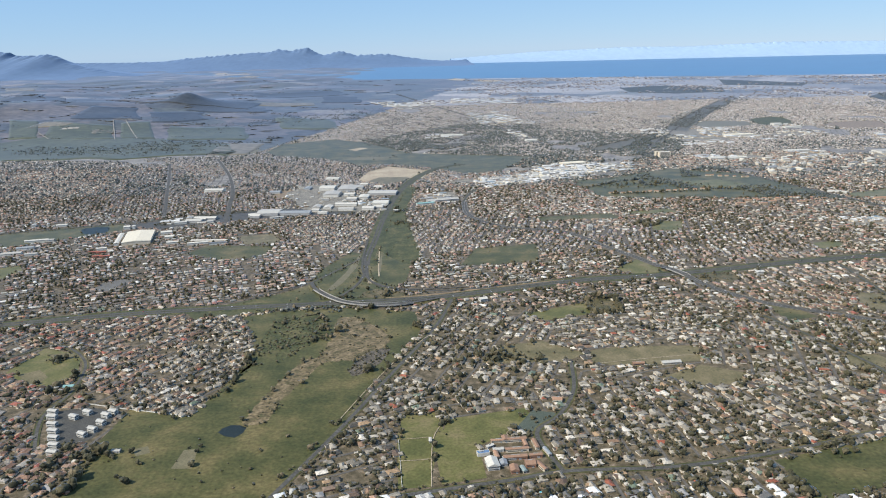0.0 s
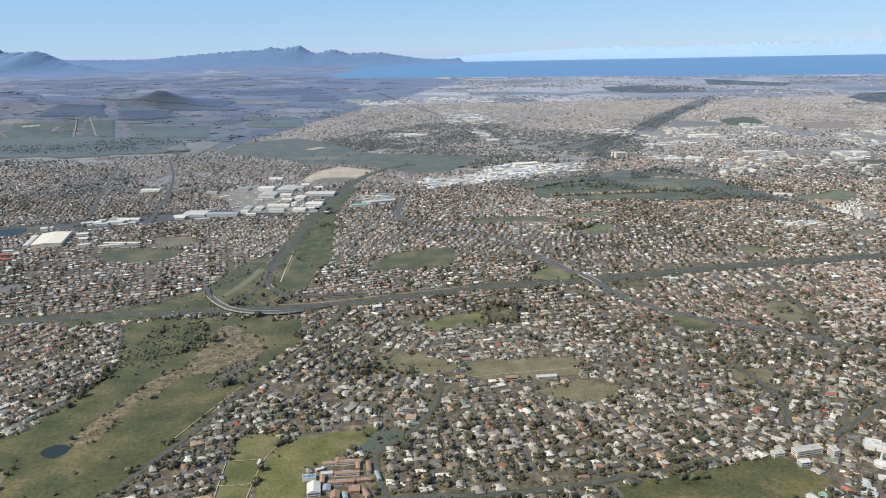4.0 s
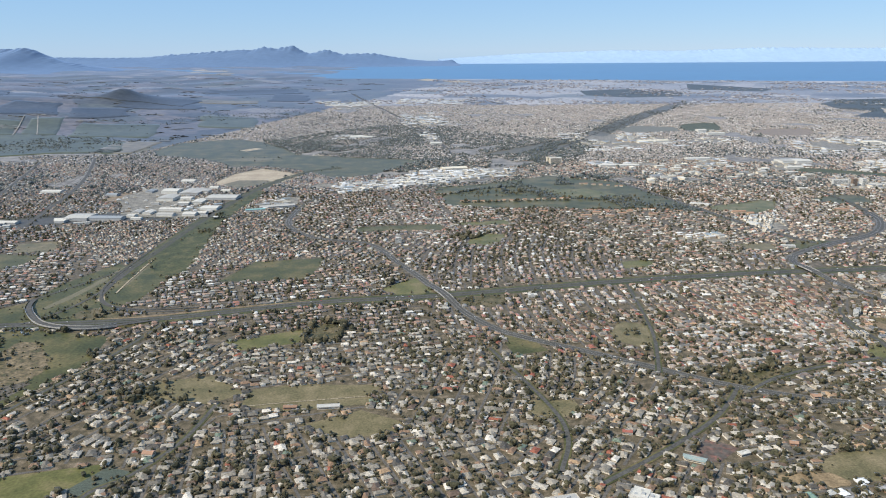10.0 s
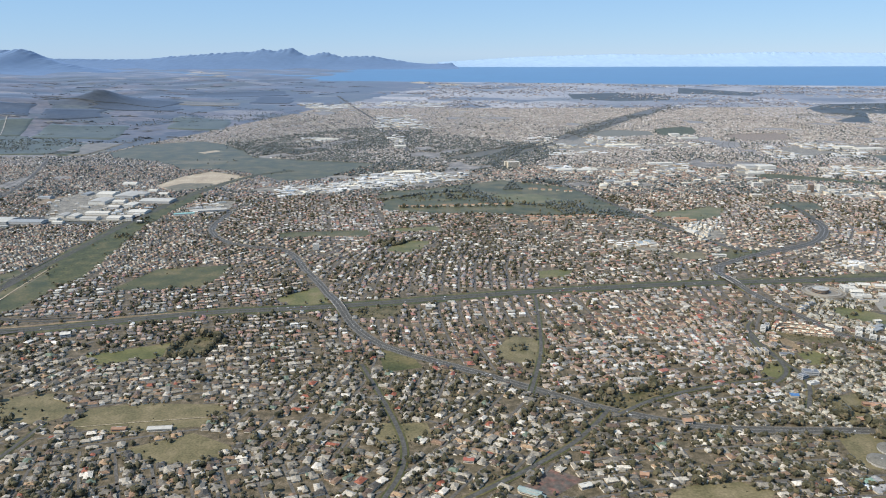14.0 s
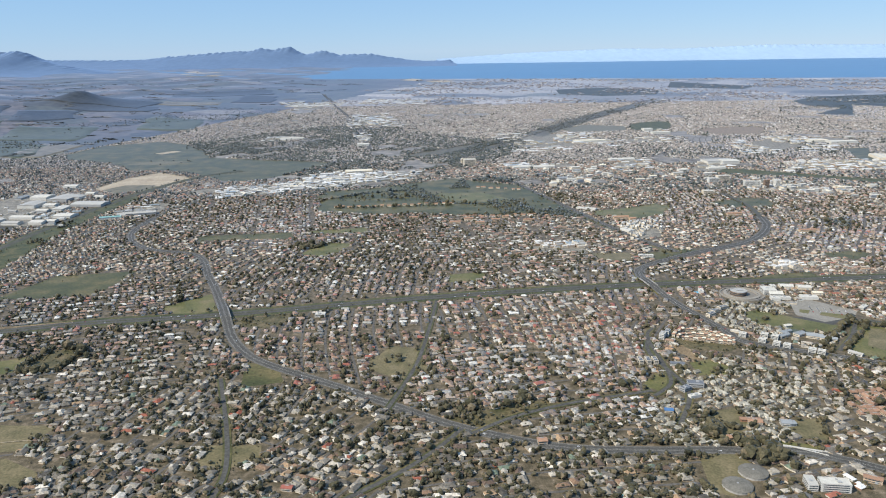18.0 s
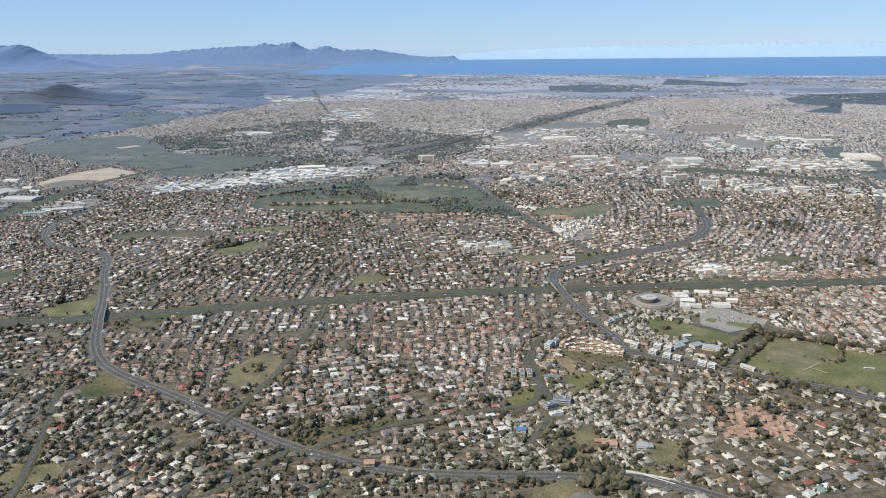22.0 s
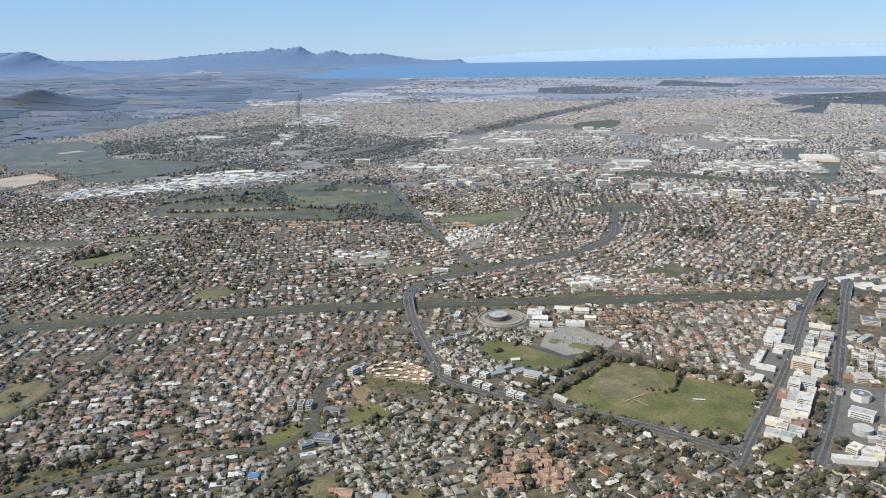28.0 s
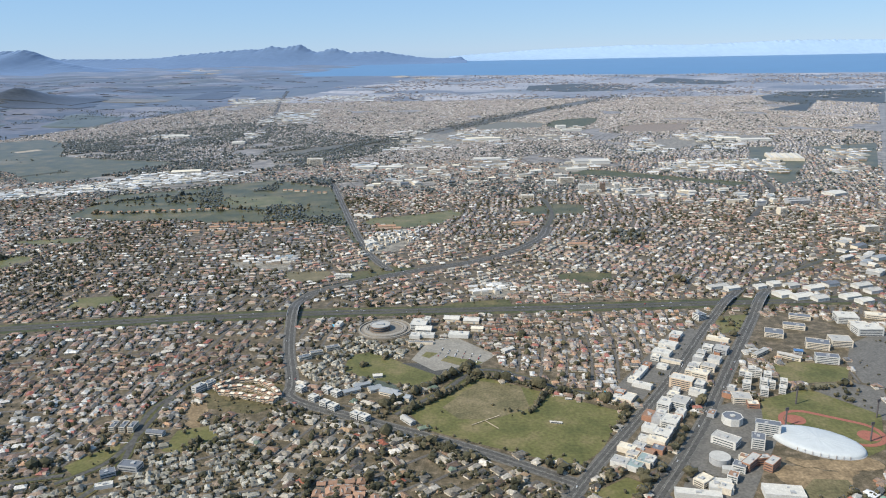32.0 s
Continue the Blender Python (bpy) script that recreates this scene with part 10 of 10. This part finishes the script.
part("tower_cap", solid(0.45, 0.45, 2.0, 2.08, 0.6, 0.9), TOPS["white"], church)
fan = thing("theatre_hall", 311.6, 205.6, 0, 0, "pale grey curved theatre with a lower ring wing", "theatre")
part("wall", drum(1.7, 0, 1.15, 32), WALLS["grey"], fan, "pale curved wall")
part("roof", drum(1.72, 1.15, 1.2, 32), TOPS["pale"], fan)
a = np.linspace(-1.9, 0.2, 16)
v = np.concatenate([np.c_[r * np.cos(a), r * np.sin(a), np.full(16, z)] for r, z in ((4.2, 0), (4.2, 0.8), (2.9, 0.8), (2.9, 0))])
k = np.arange(15)
part("ring_wing", (v + (0.6, 0.6, 0), np.concatenate([np.stack([k + m * 16, k + 1 + m * 16, k + 1 + (m + 1) * 16, k + (m + 1) * 16], 1) for m in range(3)])), TOPS["pale"], fan, "low curved grey wing")
octa = thing("council_hall", 318.3, 219.2, 20, 0, "white eight-sided hall with a grey roof", "hall")
part("wall", drum(1.9, 0, 1.3, 8), WALLS["white"], octa)
part("roof", drum(1.75, 1.3, 1.36, 8), TOPS["slate"], octa)
part("parapet", drum(1.9, 1.3, 1.45, 8, 1.76), WALLS["white"], octa)
part("skylight", drum(0.5, 1.36, 1.55, 8), TOPS["pale"], octa)
sheet("pool_water", [(233.6, 269.4), (235.6, 269.2), (235.7, 270.8), (233.8, 271.0)], 0.08, paint("pool_blue", (0.12, 0.42, 0.6), 0.1), kind="structure", label="light blue swimming pool water", category="pool")


# ---- covered water tanks ----
TANK_ROOF = paint("weathered_concrete_roof", (0.15, 0.14, 0.12), 0.9, 0.8, 0.3, 0.25)
for x, y, r in ((205.9, 162.9, 2.6), (210.4, 167.1, 2.6)):
    tank = thing("water_reservoir", x, y, 0, 0, "round concrete water reservoir with a low grey domed roof", "reservoir", "reservoirs on the hill")
    part("wall", drum(r, 0, 0.45, 40), CONCRETE, tank)
    a = np.linspace(0, 2 * math.pi, 40, endpoint=False)
    v = np.concatenate([np.c_[r * 1.02 * s * np.cos(a), r * 1.02 * s * np.sin(a), np.full(40, z)] for s, z in ((1, 0.45), (0.75, 0.62), (0.4, 0.74), (0.02, 0.78))])
    k = np.arange(40)
    part("roof", (v, np.concatenate([np.stack([k + m * 40, (k + 1) % 40 + m * 40, (k + 1) % 40 + (m + 1) * 40, k + (m + 1) * 40], 1) for m in range(3)])), TANK_ROOF, tank, smooth=True)
    part("hatch", solid(0.3, 0.3, 0.76, 0.88), WALLS["grey"], tank)


# ---- houses that stand nearest to the flight ----
HOUSE_ROOFS = [("light grey sheet-metal", (0.38, 0.37, 0.345)), ("dark grey tiled", (0.13, 0.125, 0.12)), ("white-painted", (0.62, 0.615, 0.60)), ("brown tiled", (0.20, 0.145, 0.11)),
               ("faded red", (0.30, 0.115, 0.08)), ("orange-brown tiled", (0.33, 0.21, 0.15)), ("weathered green", (0.17, 0.25, 0.20)), ("mid-grey tiled", (0.26, 0.25, 0.245))]
WEIGHTS = {"grey": [6, 5, 3, 3, 1, 1, 1, 5], "brown": [4, 4, 2, 5, 1, 3, 0, 4], "orange": [1, 1, 1, 4, 0, 9, 0, 1], "pale": [8, 0, 5, 0, 0, 0, 1, 3]}


def build_house(word, colour, winged, wall):
    ob = thing("house", 0, 0, 0, 0, f"single-storey {WALL_WORD[wall]} walled house with a {word} roof", "house", "houses of the suburb")
    mat = paint("roof_" + word.replace(" ", "_"), colour, 0.75, 1.5, 0.22)
    front = part("wall", main_wall, WALLS[wall], ob)
    part("roof", main_roof, mat, ob)
    if winged:
        part("wall", wing_wall, WALLS[wall], ob)
        part("roof", wing_roof, mat, ob)
    part("door", solid(0.11, 0.02, 0, 0.24, 0.05, -0.571), WOOD, front)
    for x in (-0.5, 0.45):
        part("window", solid(0.28, 0.02, 0.12, 0.27, x, -0.571), GLASS, front)
    return ob


library = {}
for k in range(min(NEAR, len(plots))):
    pick = random.Random(k)
    n = pick.choices(range(8), WEIGHTS[KINDS[k]])[0]
    key = (n, pick.random() < 0.6, pick.choice(["white", "cream", "cream", "white", "brick"]))
    m = pose(plots[k, 0], plots[k, 1], 0, 0, 0, math.degrees(turns[k]))
    if key not in library:
        ob = library[key] = build_house(*HOUSE_ROOFS[n], key[1], key[2])
        ob.matrix_basis = m
    else:
        ob = copy_thing(library[key], m)
    ob.scale = sizes[k]


# ---- trees that stand nearest ----
def build_tree(seed, word):
    pick = random.Random(seed)
    ob = thing("tree", 0, 0, 0, 0, word, "tree", "trees of the suburb")
    a = np.linspace(0, 2 * math.pi, 7)[:-1]
    trunk = np.concatenate([np.c_[r * np.cos(a) + dx, r * np.sin(a), np.full(6, z)] for r, z, dx in ((0.09, 0, 0), (0.06, 0.35, 0.02), (0.03, 0.9, 0.05))])
    q = [(m * 6 + k, m * 6 + (k + 1) % 6, (m + 1) * 6 + (k + 1) % 6, (m + 1) * 6 + k) for m in range(2) for k in range(6)]
    limbs = [(trunk, np.array(q))]
    for k in range(4):
        t = k * 1.57 + pick.uniform(0, 1)
        tip = (0.5 * math.cos(t), 0.5 * math.sin(t), pick.uniform(0.8, 1.1))
        base = np.array([(0.03, 0, 0.4), (-0.02, 0.025, 0.4), (-0.02, -0.025, 0.4), tip])
        limbs.append((base, np.array([(0, 1, 3, 3), (1, 2, 3, 3), (2, 0, 3, 3)])))
    part("trunk", tri_mesh(joined(*limbs)), BARK, ob, "brown trunk and limbs")
    v0, f0 = ico(2)
    lumps = []
    for k in range(13):
        t, r = pick.uniform(0, 6.28), pick.uniform(0.15, 0.68)
        size = pick.uniform(0.26, 0.46)
        bumpy = np.array([pick.uniform(0.72, 1.28) for _ in v0])[:, None]
        lumps.append((v0 * bumpy * size * (1, 1, 0.8) + (r * math.cos(t), r * math.sin(t), pick.uniform(0.75, 1.55) - 0.4 * r), f0))
    part("crown", joined(*lumps), LEAF, ob, "dense dark green crown with gaps", smooth=True)
    return ob


kinds = [build_tree(s, w) for s, w in enumerate(("dark green broad-crowned garden tree", "grey-green spreading street tree", "dark round-headed tree among houses", "tall dark green tree beside a garden"))]
for k in range(min(NEAR_TREES, len(tree_at))):
    pick = random.Random(k + 999)
    s = tree_size[k]
    src = kinds[k % 4]
    m = pose(tree_at[k, 0], tree_at[k, 1], 0, 0, 0, pick.uniform(0, 360))
    ob = src if k < 4 else copy_thing(src, m)
    ob.matrix_basis = m
    ob.scale = (s, s, s * pick.uniform(0.85, 1.3))


# ---- cars on the roads ----
def build_car(word, colour):
    ob = thing("car", 0, 0, 0, 0, f"{word} car on the road", "car", "cars on the roads")
    body = paint(word + "_car_paint", colour, 0.35)
    part("body", joined(solid(0.5, 0.2, 0.035, 0.10)), body, ob)
    v, f = solid(0.3, 0.18, 0.10, 0.165, -0.03, 0)
    v[4:, 0] = (v[4:, 0] + 0.03) * 0.75 - 0.03
    cabin = part("cabin", (v, f), GLASS, ob, "dark glazed cabin")
    part("roof", solid(0.2, 0.16, 0.165, 0.175, -0.03, 0), body, cabin)
    for sx in (-0.16, 0.16):
        part("axle", solid(0.08, 0.21, 0.0, 0.08, sx, 0), STEEL, ob, "dark axle with black tyres")
    return ob


cars = [build_car(w, c) for w, c in (("white", (0.8, 0.8, 0.8)), ("silver", (0.5, 0.5, 0.52)), ("red", (0.45, 0.03, 0.03)), ("dark", (0.05, 0.05, 0.06)))]
pick = random.Random(5)
spots = []
for line, width in ROAD_LINES[:12]:
    fine = rounded(line, False, 1.0)
    for k in range(2, len(fine) - 2):
        if pick.random() < (0.16 if width > 5 else 0.10) and fine[k][1] < 320:
            d = fine[k + 1] - fine[k - 1]
            side = pick.choice((-1, 1))
            off = side * ((width - 3) / 4 + 0.1 + pick.uniform(-0.25, 0.25) if width > 5 else width / 4)
            t = math.atan2(d[1], d[0])
            spots.append((fine[k][0] - math.sin(t) * off, fine[k][1] + math.cos(t) * off, math.degrees(t) + (180 if side > 0 else 0)))
pick.shuffle(spots)
for row in range(6):
    for k in range(9):
        if pick.random() < 0.7:
            spots.insert(0, (262.5 + row * 1.75 + k * 0.12, 250.5 - row * 0.75 + k * 0.55, 100 + pick.uniform(-4, 4)))
for n, (x, y, t) in enumerate(spots[:170]):
    m = pose(x, y, 0.085, 0, 0, t)
    src = cars[pick.choices(range(4), (5, 3, 1, 2))[0]] if n >= 4 else cars[n]
    if n < 4:
        src.matrix_basis = m
    else:
        copy_thing(src, m)
